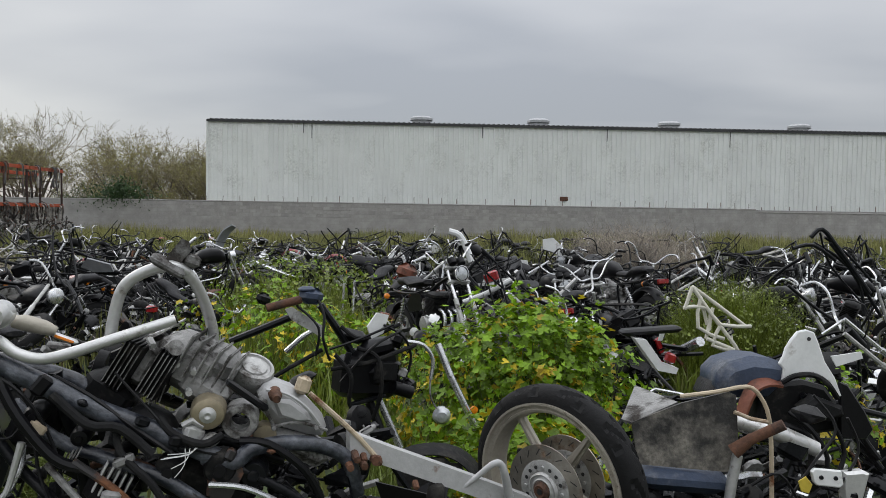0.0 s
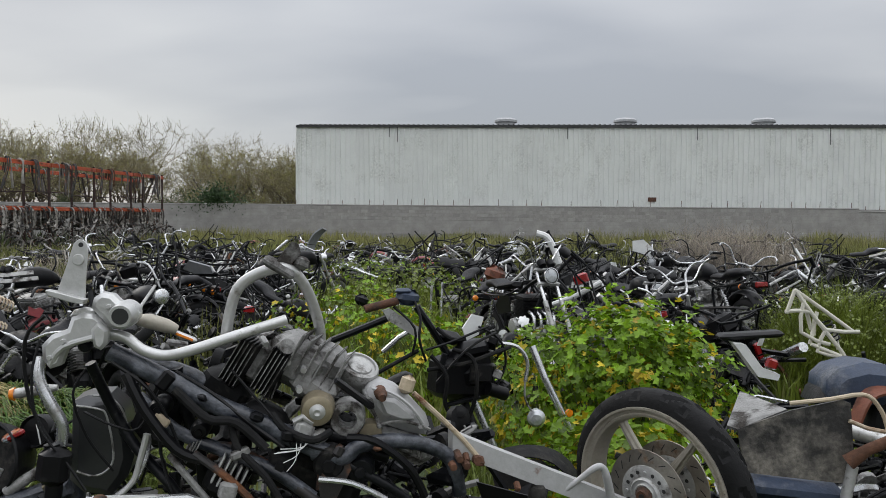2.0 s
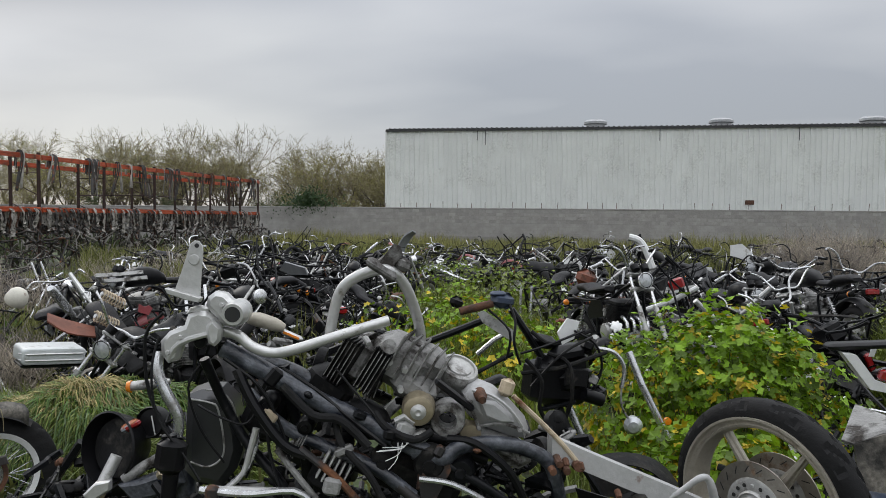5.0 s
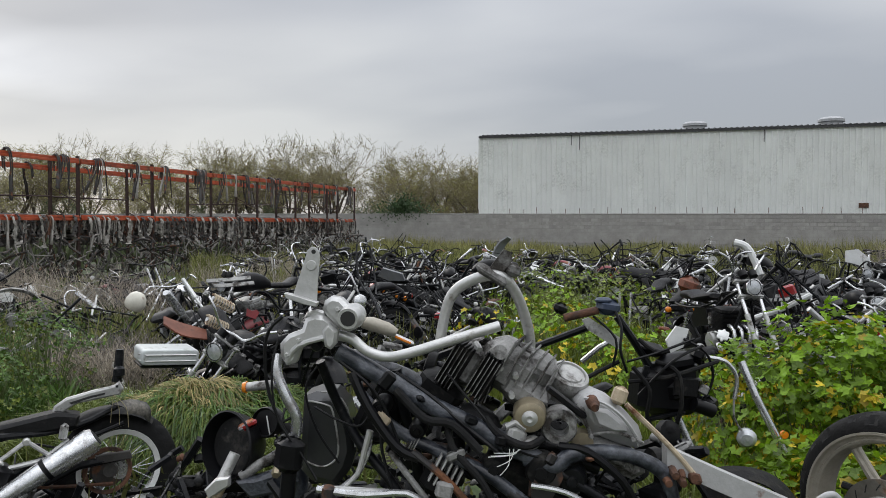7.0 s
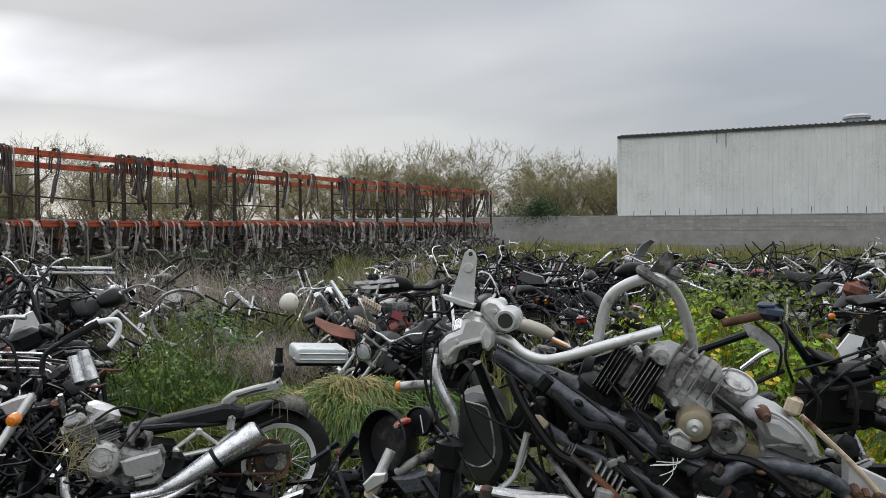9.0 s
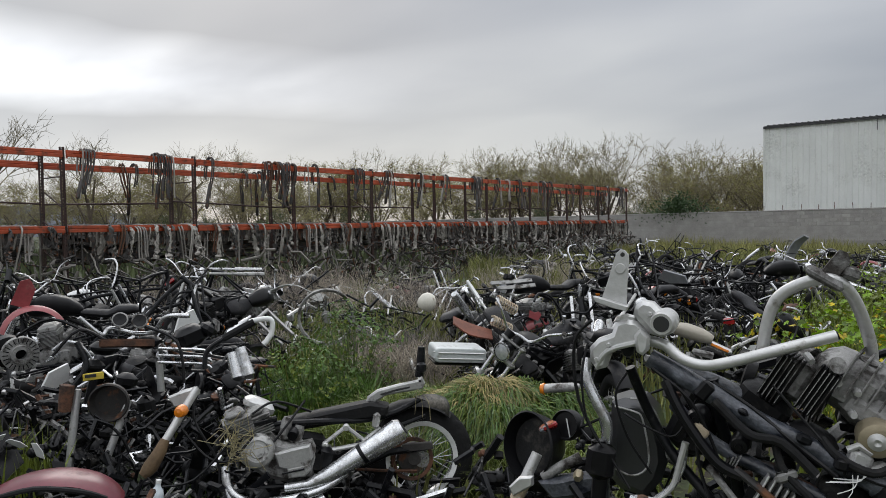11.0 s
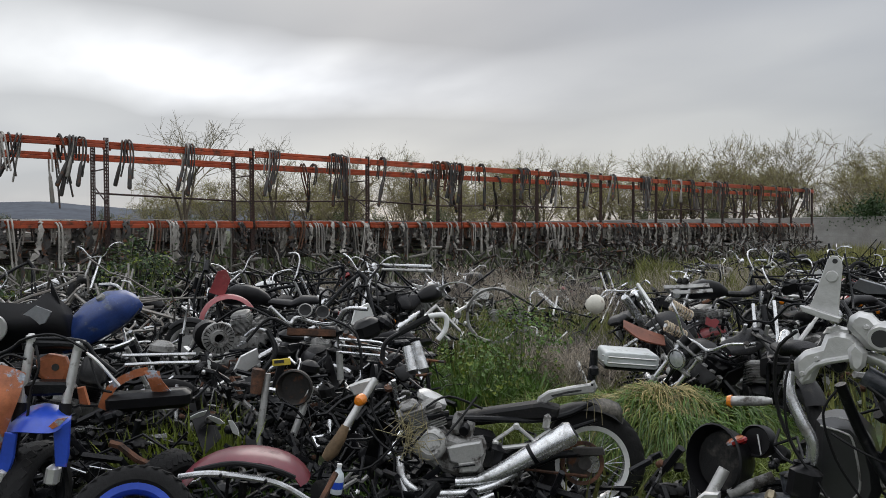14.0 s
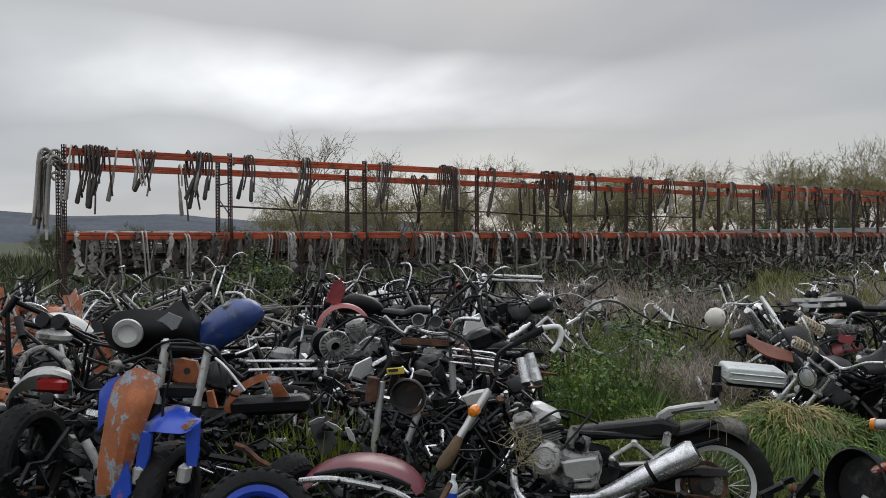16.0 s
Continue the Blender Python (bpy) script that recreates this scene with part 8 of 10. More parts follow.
    for pts in ([(0.483, 0.000, 0.176), (0.561, -0.020, 0.049), (0.464, -0.040, -0.077), (0.377, -0.040, -0.207)], [(0.615, 0.000, 0.088), (0.659, 0.000, -0.044), (0.550, -0.040, -0.185)], [(0.229, -0.030, -0.166), (0.329, -0.050, -0.117), (0.420, -0.040, -0.250)]):
        part("cable", Build().tube(pts, 0.006, 6, smooth=3), M["cable"], w)
    s = thing("motorcycle", "wreck with torn white tail fairing and black seat", "motorcycle", "wrecked motorcycles", m=pose(1.765, 3.399, 1.246, -2.64, -0.90, -2.52))
    part("seat", Build().cast([(-0.353, -0.109), (-0.347, -0.051), (-0.299, -0.003), (-0.194, 0.027), (-0.100, 0.018), (-0.038, -0.004), (-0.024, -0.083), (-0.108, -0.160), (-0.265, -0.162), (-0.332, -0.151)], 0.3, 0.045, y=0.1), M["blue_vinyl"], s, "rounded dusty blue-black seat")
    part("seat_nose", Build().cast([(-0.388, -0.165), (-0.366, -0.112), (-0.323, -0.068), (-0.304, -0.161), (-0.352, -0.186)], 0.22, 0.03, y=0.12), M["vinyl"], s, "dusty black seat nose")
    tf = part("tail_fairing", Build().cast([(-0.032, 0.107), (-0.001, 0.145), (0.040, 0.154), (0.076, 0.141), (0.095, 0.095), (0.125, 0.007), (0.170, -0.065), (0.199, -0.148), (0.179, -0.153), (0.139, -0.080), (0.073, -0.049), (-0.004, -0.047), (-0.051, -0.072), (-0.071, -0.077), (-0.063, -0.026), (-0.085, 0.000), (-0.064, 0.036), (-0.054, 0.071)], 0.022, 0.006, y=-0.06), M["white"], s, "torn white plastic tail fairing")
    part("fairing_hole", Build().lathe([(0, -0.002), (0.009, -0.002), (0.009, 0.002)], (0.049, -0.072, 0.112), (0, 1, 0), 14), M["dark_mark"], tf)
    part("edge_trim", Build().tube([(-0.075, -0.080, -0.084), (-0.028, -0.100, -0.051), (0.053, -0.100, -0.047), (0.118, -0.100, -0.084), (0.173, -0.080, -0.154)], 0.013, 8, smooth=3), M["plastic"], s)
    part("inner_arch", Build().cast([(-0.160, -0.295), (-0.132, -0.163), (-0.065, -0.106), (0.068, -0.092), (0.173, -0.120), (0.230, -0.195), (0.239, -0.328), (0.064, -0.352)], 0.12, 0.02, y=0.08), M["engine_black"], s, "dark wheel arch")
    g = [[(-0.279, -0.060, -0.233), (-0.247, -0.060, -0.141), (-0.206, -0.050, -0.087), (-0.129, -0.040, -0.069), (-0.058, -0.030, -0.093)], [(-0.252, -0.120, -0.226), (-0.229, -0.130, -0.153), (-0.194, -0.120, -0.111), (-0.135, -0.100, -0.095), (-0.070, -0.080, -0.104)]]
    part("battery_box", Build().shell(refine(g), 0.012), M["brown"], s, "rusty brown bent box side")
    part("black_box", Build().cast([(0.014, -0.202), (0.081, -0.146), (0.194, -0.189), (0.203, -0.230), (0.136, -0.260), (0.024, -0.238)], 0.12, 0.02, y=-0.04), M["engine_black"], s)
    for k, pts in enumerate(([(-0.194, 0.000, -0.283), (-0.030, -0.040, -0.290), (0.063, -0.060, -0.351), (0.060, -0.060, -0.505)], [(-0.038, -0.060, -0.221), (0.044, -0.100, -0.290), (0.118, -0.100, -0.418), (0.091, -0.100, -0.570)], [(0.238, 0.000, -0.186), (0.327, 0.000, -0.344), (0.404, 0.000, -0.449)], [(0.167, -0.060, -0.276), (0.216, -0.060, -0.405), (0.152, -0.080, -0.551)])):
        part("cable", Build().tube(pts, 0.011 if k % 2 else 0.016, 8, smooth=3), M["cable"], s)
    part("mount_plate", Build().cast([(0.194, -0.085), (0.230, -0.095), (0.311, -0.218), (0.348, -0.300), (0.317, -0.345), (0.195, -0.343)], 0.03, 0.008, y=-0.05), M["plastic"], s)
    part("tail_frame", Build().tube([(-0.249, 0.100, -0.176), (0.046, 0.100, -0.149), (0.314, 0.100, -0.229), (0.528, 0.100, -0.283)], 0.016, 8, smooth=2), M["frame"], s)
    part("tail_frame", Build().tube([(0.052, 0.000, -0.156), (0.287, 0.050, -0.325), (0.446, 0.050, -0.510)], 0.016, 8, smooth=2), M["frame"], s)
    part("bracket", Build().plate([(0.235, 0.010), (0.378, 0.031), (0.386, 0.000), (0.261, -0.039)], 0.01, Matrix.Translation((0, 0.1, 0))), M["white"], s)
    f = thing("bike_frame", "white painted tubular motorcycle frame standing on end", "motorcycle frame", m=pose(2.665, 6.654, 0.972, -2.64, -0.90, -2.52))
    for pts in ([(-0.122, 0.000, 0.314), (0.061, 0.000, 0.051), (0.253, 0.000, -0.203), (0.284, 0.000, -0.263)], [(-0.122, 0.000, 0.314), (0.137, 0.100, 0.145), (0.394, 0.100, -0.051)], [(-0.203, 0.000, 0.127), (0.000, 0.000, 0.127), (0.132, 0.000, -0.025), (0.405, 0.000, -0.041)], [(-0.122, 0.000, 0.314), (-0.192, 0.000, 0.111)], [(-0.051, 0.000, 0.203), (-0.071, 0.000, -0.051), (0.162, 0.000, -0.152)], [(0.132, 0.000, -0.025), (0.061, 0.000, -0.213), (0.253, 0.000, -0.253)], [(0.058, 0.050, 0.072), (0.048, 0.050, -0.081)], [(-0.044, 0.020, 0.227), (0.028, 0.050, -0.030)], [(0.082, 0.060, 0.122), (0.010, 0.030, -0.155)], [(0.010, 0.000, -0.152), (0.253, 0.000, -0.253)], [(0.222, 0.080, 0.013), (0.241, 0.020, -0.195)]):
        part("frame_tube", Build().tube(pts, 0.017, 8, smooth=1), M["cream"], f)
    part("shock", helix((0.150, 0.050, 0.046), (0.232, 0.050, -0.117), 0.04, 0.008, 5), M["frame"], f)
    t = thing("tail_light", "white tail housing with a red lamp among the wrecks", "tail light", m=pose(2.145, 6.165, 0.754, -2.64, -0.90, -2.52))
    part("housing", Build().plate([(-0.281, 0.150), (-0.188, 0.141), (-0.056, -0.047), (0.075, -0.094), (0.056, -0.141), (-0.094, -0.113)], 0.16), M["white"], t)
    part("red_lens", Build().box((0.010, -0.060, -0.010), (0.09, 0.06, 0.085), pose(0, 0, 0, 0, 20), 0.015), M["lens_red"], t)
    part("tail_plate", Build().box((-0.113, 0.100, 0.200), (0.5, 0.2, 0.05), pose(0, 0, 0, 0, -4), 0.02), M["plastic"], t)


right_heap()


def silver_roadster():
    w = thing("motorcycle", "fallen roadster with silver engine, chrome silencer and no seat", "motorcycle", "wrecked motorcycles", m=pose(-3.849, 3.180, 0.498, -1.63, 0.40, 43.38))
    for nm, pts, r in (("frame_tube", [(-0.489, -0.100, 0.203), (0.000, 0.000, 0.188), (0.436, 0.100, 0.177), (0.740, 0.200, 0.286)], 0.02), ("frame_tube", [(-0.576, -0.200, 0.052), (-0.481, -0.150, 0.179), (-0.211, -0.050, 0.227)], 0.02), ("frame_tube", [(0.144, 0.000, -0.036), (0.362, 0.100, 0.048), (0.740, 0.200, 0.155)], 0.014), ("frame_tube", [(-0.541, -0.200, -0.225), (-0.341, -0.150, -0.171), (0.072, 0.000, -0.217)], 0.018)):
        part(nm, Build().tube(pts, r, 8, smooth=2), M["frame"], w)
    e = Build().cast([(-0.412, 0.109), (-0.305, 0.157), (-0.198, 0.102), (-0.120, 0.078), (0.008, 0.091), (0.051, -0.008), (0.010, -0.143), (-0.143, -0.160), (-0.285, -0.120), (-0.375, -0.057)], 0.24, 0.03, y=0.0)
    part("crankcase", e, M["alloy_dull"], w, "grey cast crankcase")
    cc = part("clutch_cover", Build().lathe([(0, -0.03), (0.04, -0.03), (0.045, -0.022), (0.06, -0.022), (0.066, -0.03), (0.09, -0.024), (0.106, -0.004), (0.108, 0.06)], (-0.315, -0.160, 0.058), (-0.2, 1, -0.2), 24), M["alloy"], w, "round silver clutch cover")
    for k in range(8):
        a = 2 * math.pi * k / 8
        part("cover_bolt", Build().lathe([(0, -0.012), (0.007, -0.011), (0.008, 0.006)], Vector((-0.314, -0.165, 0.060)) + Vector((math.cos(a) * 0.098, 0.02 * math.cos(a), math.sin(a) * 0.098)), (-0.2, 1, -0.2), 6), M["alloy_dull"], cc)
    sp = Build().cast([(-0.214, 0.036), (-0.115, 0.063), (0.004, 0.082), (0.019, 0.005), (-0.016, -0.048), (-0.114, -0.074), (-0.192, -0.051)], 0.07, 0.014, y=-0.13)
    sp.cast([(-0.141, -0.055), (-0.008, -0.032), (0.007, -0.073), (-0.028, -0.109), (-0.133, -0.118)], 0.06, 0.012, y=-0.14)
    part("sprocket_cover", sp, M["alloy"], w, "pale cast sprocket cover")
    # black strip laid on the cover for the shade in its groove
    part("cover_groove", Build().tube([(-0.168, -0.175, -0.082), (-0.032, -0.175, -0.059)], 0.006, 6), M["frame"], w)
    part("breather", Build().lathe([(0, -0.04), (0.03, -0.04), (0.034, -0.03), (0.034, 0.03)], (-0.104, -0.080, 0.138), (0.1, 1, 0.2), 16), M["plastic"], w, "round black breather")
    for x0, z0, q, sx, sz, a in ((*(0.032, -0.060, -0.036), 0.09, 0.16, 12), (*(-0.171, -0.020, 0.155), 0.16, 0.08, 6), (*(-0.010, 0.020, 0.068), 0.2, 0.1, 12), (*(0.154, 0.050, -0.064), 0.16, 0.12, 20)):
        part("dark_casting", Build().box((x0, z0, q), (sx, 0.1, sz), pose(0, 0, 0, 0, a, 10), 0.03), M["engine_black"], w)
    for c in ((-0.432, -0.100, 0.196), (-0.332, 0.000, 0.188)):
        fb = Build()
        fins(fb, (0, 0, 0), 0.17, 0.2, -0.05, 0.06, 8)
        fb.box((0, 0, 0.09), (0.12, 0.16, 0.05), None, 0.02)
        fb.moved(Matrix.Translation(c) @ pose(0, 0, 0, 0, -18, 14))
        part("cylinder", fb, M["alloy_dull"], w, "grey finned cylinder")
    for c in ((-0.154, -0.050, 0.174), (-0.083, -0.050, 0.120)):
        part("carburettor", Build().lathe([(0, -0.05), (0.035, -0.05), (0.035, 0.03), (0.028, 0.06), (0, 0.06)], c, (0.3, 0.2, 1), 12).box(Vector(c) + Vector((0, 0, -0.05)), (0.07, 0.07, 0.07), None, 0.02), M["alloy_dull"], w)
    part("battery_case", Build().box((0.064, 0.020, -0.041), (0.14, 0.2, 0.16), pose(0, 0, 0, 0, 20, 14), 0.03), M["plastic"], w)
    part("seat_rail", Build().cast([(-0.181, 0.191), (0.040, 0.231), (0.370, 0.287), (0.495, 0.260), (0.481, 0.190), (0.188, 0.160), (-0.121, 0.118)], 0.16, 0.02, y=0.12), M["engine_black"], w, "black seat base")
    # footrest hanger: an open cast frame
    h = Build()
    for a, b, r in (((0.076, -0.020, 0.051), (0.219, -0.010, 0.151), 0.013), ((0.219, -0.010, 0.151), (0.349, 0.000, 0.043), 0.013), ((0.076, -0.020, 0.051), (0.105, -0.020, 0.008), 0.014), ((0.105, -0.020, 0.008), (0.342, 0.000, 0.036), 0.015), ((0.320, 0.000, 0.050), (0.435, 0.000, 0.134), 0.012), ((0.357, 0.000, 0.021), (0.428, 0.000, 0.062), 0.012)):
        h.tube([a, b], r, 8)
    for c0 in ((0.086, -0.020, 0.040), (0.219, -0.010, 0.148), (0.335, 0.000, 0.043)):
        h.lathe([(0, -0.02), (0.014, -0.02), (0.022, -0.012), (0.022, 0.012)], c0, (0, 1, 0), 10)
    part("footrest_hanger", h, M["bright"], w, "open cast alloy footrest hanger")
    part("footrest", Build().box((0.409, -0.020, 0.185), (0.045, 0.05, 0.1), pose(0, 0, 0, 0, 10), 0.015), M["alloy"], w)
    # exhaust
    part("exhaust_header", Build().tube([(-0.491, -0.250, -0.004), (-0.462, -0.300, -0.125), (-0.354, -0.300, -0.200), (-0.124, -0.220, -0.226), (0.079, -0.150, -0.192), (0.218, -0.100, -0.115)], 0.026, 10, smooth=3), M["chrome"], w)
    part("exhaust_header", Build().tube([(-0.483, -0.300, -0.125), (-0.385, -0.320, -0.254), (-0.121, -0.250, -0.298), (0.079, -0.150, -0.248)], 0.026, 10, smooth=3), M["chrome"], w)
    si = part("silencer", Build().tube([(-0.155, -0.160, -0.177), (-0.016, -0.140, -0.167), (0.106, -0.120, -0.121), (0.299, -0.080, -0.019), (0.549, -0.020, 0.116), (0.578, -0.020, 0.134)], [0.03, 0.034, 0.05, 0.062, 0.078, 0.06], 18), M["chrome"], w, "chrome megaphone silencer")
    part("strap", Build().tube([(0.313, -0.075, -0.013), (0.334, -0.075, 0.001)], 0.068, 16), M["frame"], si)
    part("silencer_mouth", Build().tube([(0.570, -0.020, 0.130), (0.581, -0.020, 0.138)], 0.05, 14), M["dark_mark"], si)
    # rear wheel, sprocket, mudguard
    wh = part("rear_wheel", wire_wheel(0.2379 + 0.07), M["chrome"], w)
    wh.matrix_basis = Matrix.Translation((0.709, 0.300, -0.149)) @ pose(0, 0, 0, -4, 0, 9)
    part("tyre", road_tyre(0.3683, 0.13, 0.1189), M["tyre"], wh)
    part("sprocket", Build().lathe([(0.118, -0.004), (0.122, -0.006), (0.142, -0.006), (0.146, 0.006), (0.118, 0.006)], (-0.07, -0.07, 0.01), (0, 1, 0), 40, closed=True), M["rust"], wh, "rusty sprocket")
    part("hub_drum", Build().lathe([(0, -0.05), (0.04, -0.05), (0.05, -0.04), (0.1, -0.03), (0.108, 0.0)], (-0.06, -0.03, 0.01), (0, 1, 0), 24), M["pipe_dark"], wh, "grimy brake drum")
    part("rim_band", Build().lathe([(0.2187, -0.05), (0.2494, -0.062), (0.2532, -0.05), (0.2225, -0.04)], (0, 0, 0), (0, 1, 0), 48, closed=True), M["white"], wh, "pale rim band")
    part("swingarm", Build().tube([(0.252, 0.100, -0.159), (0.486, 0.160, -0.070), (0.749, 0.200, -0.046)], [0.024, 0.024, 0.03], 8), M["frame"], w)
    part("axle_plate", Build().cast([(0.579, -0.021), (0.777, -0.010), (0.792, -0.059), (0.591, -0.073)], 0.03, 0.006, y=0.17), M["pipe_dark"], w)
    part("chain", Build().tube([(0.191, 0.050, -0.125), (0.412, 0.140, -0.177), (0.675, 0.200, -0.212)], 0.011, 6, smooth=1), M["rust"], w, "rusty slack chain")
    part("rear_mudguard", fender_mesh(0.3990, 48, 128, 0.2).moved(Matrix.Translation((0.663, 0.300, -0.150)) @ pose(0, 0, 0, -4, 0, 9)), M["engine_black"], w)
    gr = Build().cast([(0.341, 0.257), (0.356, 0.309), (0.422, 0.354), (0.554, 0.385), (0.687, 0.409), (0.716, 0.432), (0.738, 0.388), (0.717, 0.351), (0.592, 0.334), (0.481, 0.318), (0.415, 0.280), (0.401, 0.250)], 0.05, 0.01, y=0.13)
    gr.tube([(0.372, 0.200, 0.263), (0.486, 0.240, 0.325), (0.698, 0.260, 0.362)], 0.013, 8, smooth=2)
    rail = part("grab_rail", gr, M["alloy"], w, "silver cast grab rail")
    part("rail_slot", Build().cast([(0.436, 0.329), (0.553, 0.360), (0.634, 0.372), (0.634, 0.361), (0.535, 0.342), (0.451, 0.318)], 0.004, 0.001, y=0.104), M["dark_mark"], rail)
    for c0 in ((0.378, 0.090, 0.278), (0.699, 0.090, 0.407)):
        part("rail_bolt", Build().lathe([(0, -0.008), (0.008, -0.007), (0.009, 0.01)], c0, (0, 1, 0), 8), M["frame"], rail)
    part("tail_stay", Build().tube([(0.704, 0.200, 0.418), (0.715, 0.200, 0.504), (0.721, 0.200, 0.617)], [0.03, 0.028, 0.024], 8).box((0.716, 0.170, 0.483), (0.06, 0.06, 0.07), None, 0.015), M["frame"], w)
    tip = [[(0.664, 0.100, 0.298), (0.774, 0.100, 0.318), (0.868, 0.120, 0.286)], [(0.733, 0.050, 0.284), (0.824, 0.060, 0.283), (0.891, 0.100, 0.239)], [(0.751, 0.050, 0.248), (0.836, 0.060, 0.218), (0.884, 0.100, 0.166)]]
    part("mudguard_tip", Build().shell(refine(tip), 0.008), M["panel_worn"], w, "dusty grey mudguard tip")
    for k in range(3):
        part("dry_stalk", Build().tube([(0.678, 0.050, 0.363), Vector((0.667, 0.040, 0.285)) + Vector((0.04 * k, 0, 0)), Vector((0.660, 0.040, 0.201)) + Vector((0.05 * k, 0, -0.02 * k))], 0.002, 4, smooth=2), M["tan_grass"], w)
    # forks and bars of the same machine
    for a, b in (((-0.655, -0.200, 0.460), (-0.813, -0.320, 0.183)), ((-0.757, 0.000, 0.352), (-0.829, 0.000, 0.206))):
        part("fork_leg", Build().tube([a, b], 0.024, 10), M["bright"], w)
    part("gaiter", Build().tube([(-0.813, -0.320, 0.189), (-0.839, -0.340, 0.126), (-0.887, -0.360, 0.046), (-0.925, -0.370, -0.002)], [0.026, 0.036, 0.044, 0.03], 10), M["leather"], w, "torn brown fork gaiter")
    part("yoke", Build().cast([(-0.844, 0.398), (-0.754, 0.435), (-0.679, 0.450), (-0.664, 0.407), (-0.718, 0.350), (-0.807, 0.334)], 0.08, 0.012, y=-0.1), M["bright"], w, "silver fork yoke")
    rng = random.Random(12)
    for k in range(45):
        c0 = Vector((-0.423, -0.300, 0.140)) + Vector((rng.gauss(0, 0.03), rng.gauss(0, 0.03), rng.gauss(0, 0.06)))
        part("dry_stalk", Build().tube([c0, c0 + Vector((rng.gauss(0, 0.04), 0, rng.gauss(0.02, 0.05))), c0 + Vector((rng.gauss(0, 0.07), 0, rng.gauss(-0.04, 0.06)))], 0.0025, 3), M["tan_grass"], w)
    part("indicator", Build().lathe([(0, -0.045), (0.026, -0.038), (0.036, -0.01), (0.036, 0.02), (0, 0.03)], (-0.722, -0.320, 0.350), (0.2, 1, 0.1), 16), M["lens_orange"], w, "amber indicator")
    part("handlebar", Build().tube([(-0.376, 0.000, 0.831), (-0.248, 0.020, 0.843), (-0.241, 0.020, 0.756), (-0.289, 0.000, 0.686)], 0.017, 10, smooth=4), M["white"], w, "pale looped handlebar end")
    part("handlebar", Build().tube([(-0.630, -0.100, 0.557), (-0.620, -0.080, 0.660), (-0.533, -0.050, 0.728), (-0.376, 0.000, 0.809)], 0.016, 8, smooth=3), M["frame"], w)
    part("grip", Build().tube([(-0.526, -0.050, 0.735), (-0.347, 0.000, 0.831)], 0.023, 9), M["rubber"], w)
    for c0, c1 in (((-0.505, 0.100, 0.626), (-0.461, 0.060, 0.474)), ((-0.453, 0.120, 0.654), (-0.394, 0.080, 0.482))):
        tubey = part("silencer_tube", Build().tube([c0, c1], [0.034, 0.041], 14), M["chrome"], w, "short pale silencer")
        part("silencer_mouth", Build().lathe([(0, 0), (0.028, 0), (0.028, 0.004)], Vector(c1) + Vector((0.004, -0.012, -0.004)), (0.1, -0.6, -0.8), 14), M["dark_mark"], tubey)
    for pts in ([(-0.727, -0.300, 0.247), (-0.591, -0.300, 0.078), (-0.456, -0.300, 0.044), (-0.334, -0.200, 0.156)], [(-0.630, -0.100, 0.521), (-0.680, -0.200, 0.294), (-0.532, -0.250, 0.031), (-0.523, -0.300, -0.159)], [(-0.334, -0.200, 0.294), (-0.206, -0.100, 0.344), (0.000, 0.000, 0.253)], [(-0.837, -0.400, -0.062), (-0.648, -0.350, -0.043), (-0.456, -0.300, 0.146)], [(-0.204, -0.250, 0.133), (-0.126, -0.200, 0.225), (-0.029, -0.100, 0.344)]):
        part("cable", Build().tube(pts, 0.008, 6, smooth=3), M["cable"], w)
    part("inner_tank", Build().box((-0.338, 0.100, 0.284), (0.2, 0.16, 0.09), pose(0, 0, 0, 0, 25, 10), 0.03), M["bright"], w, "dented bare metal panel")


silver_roadster()


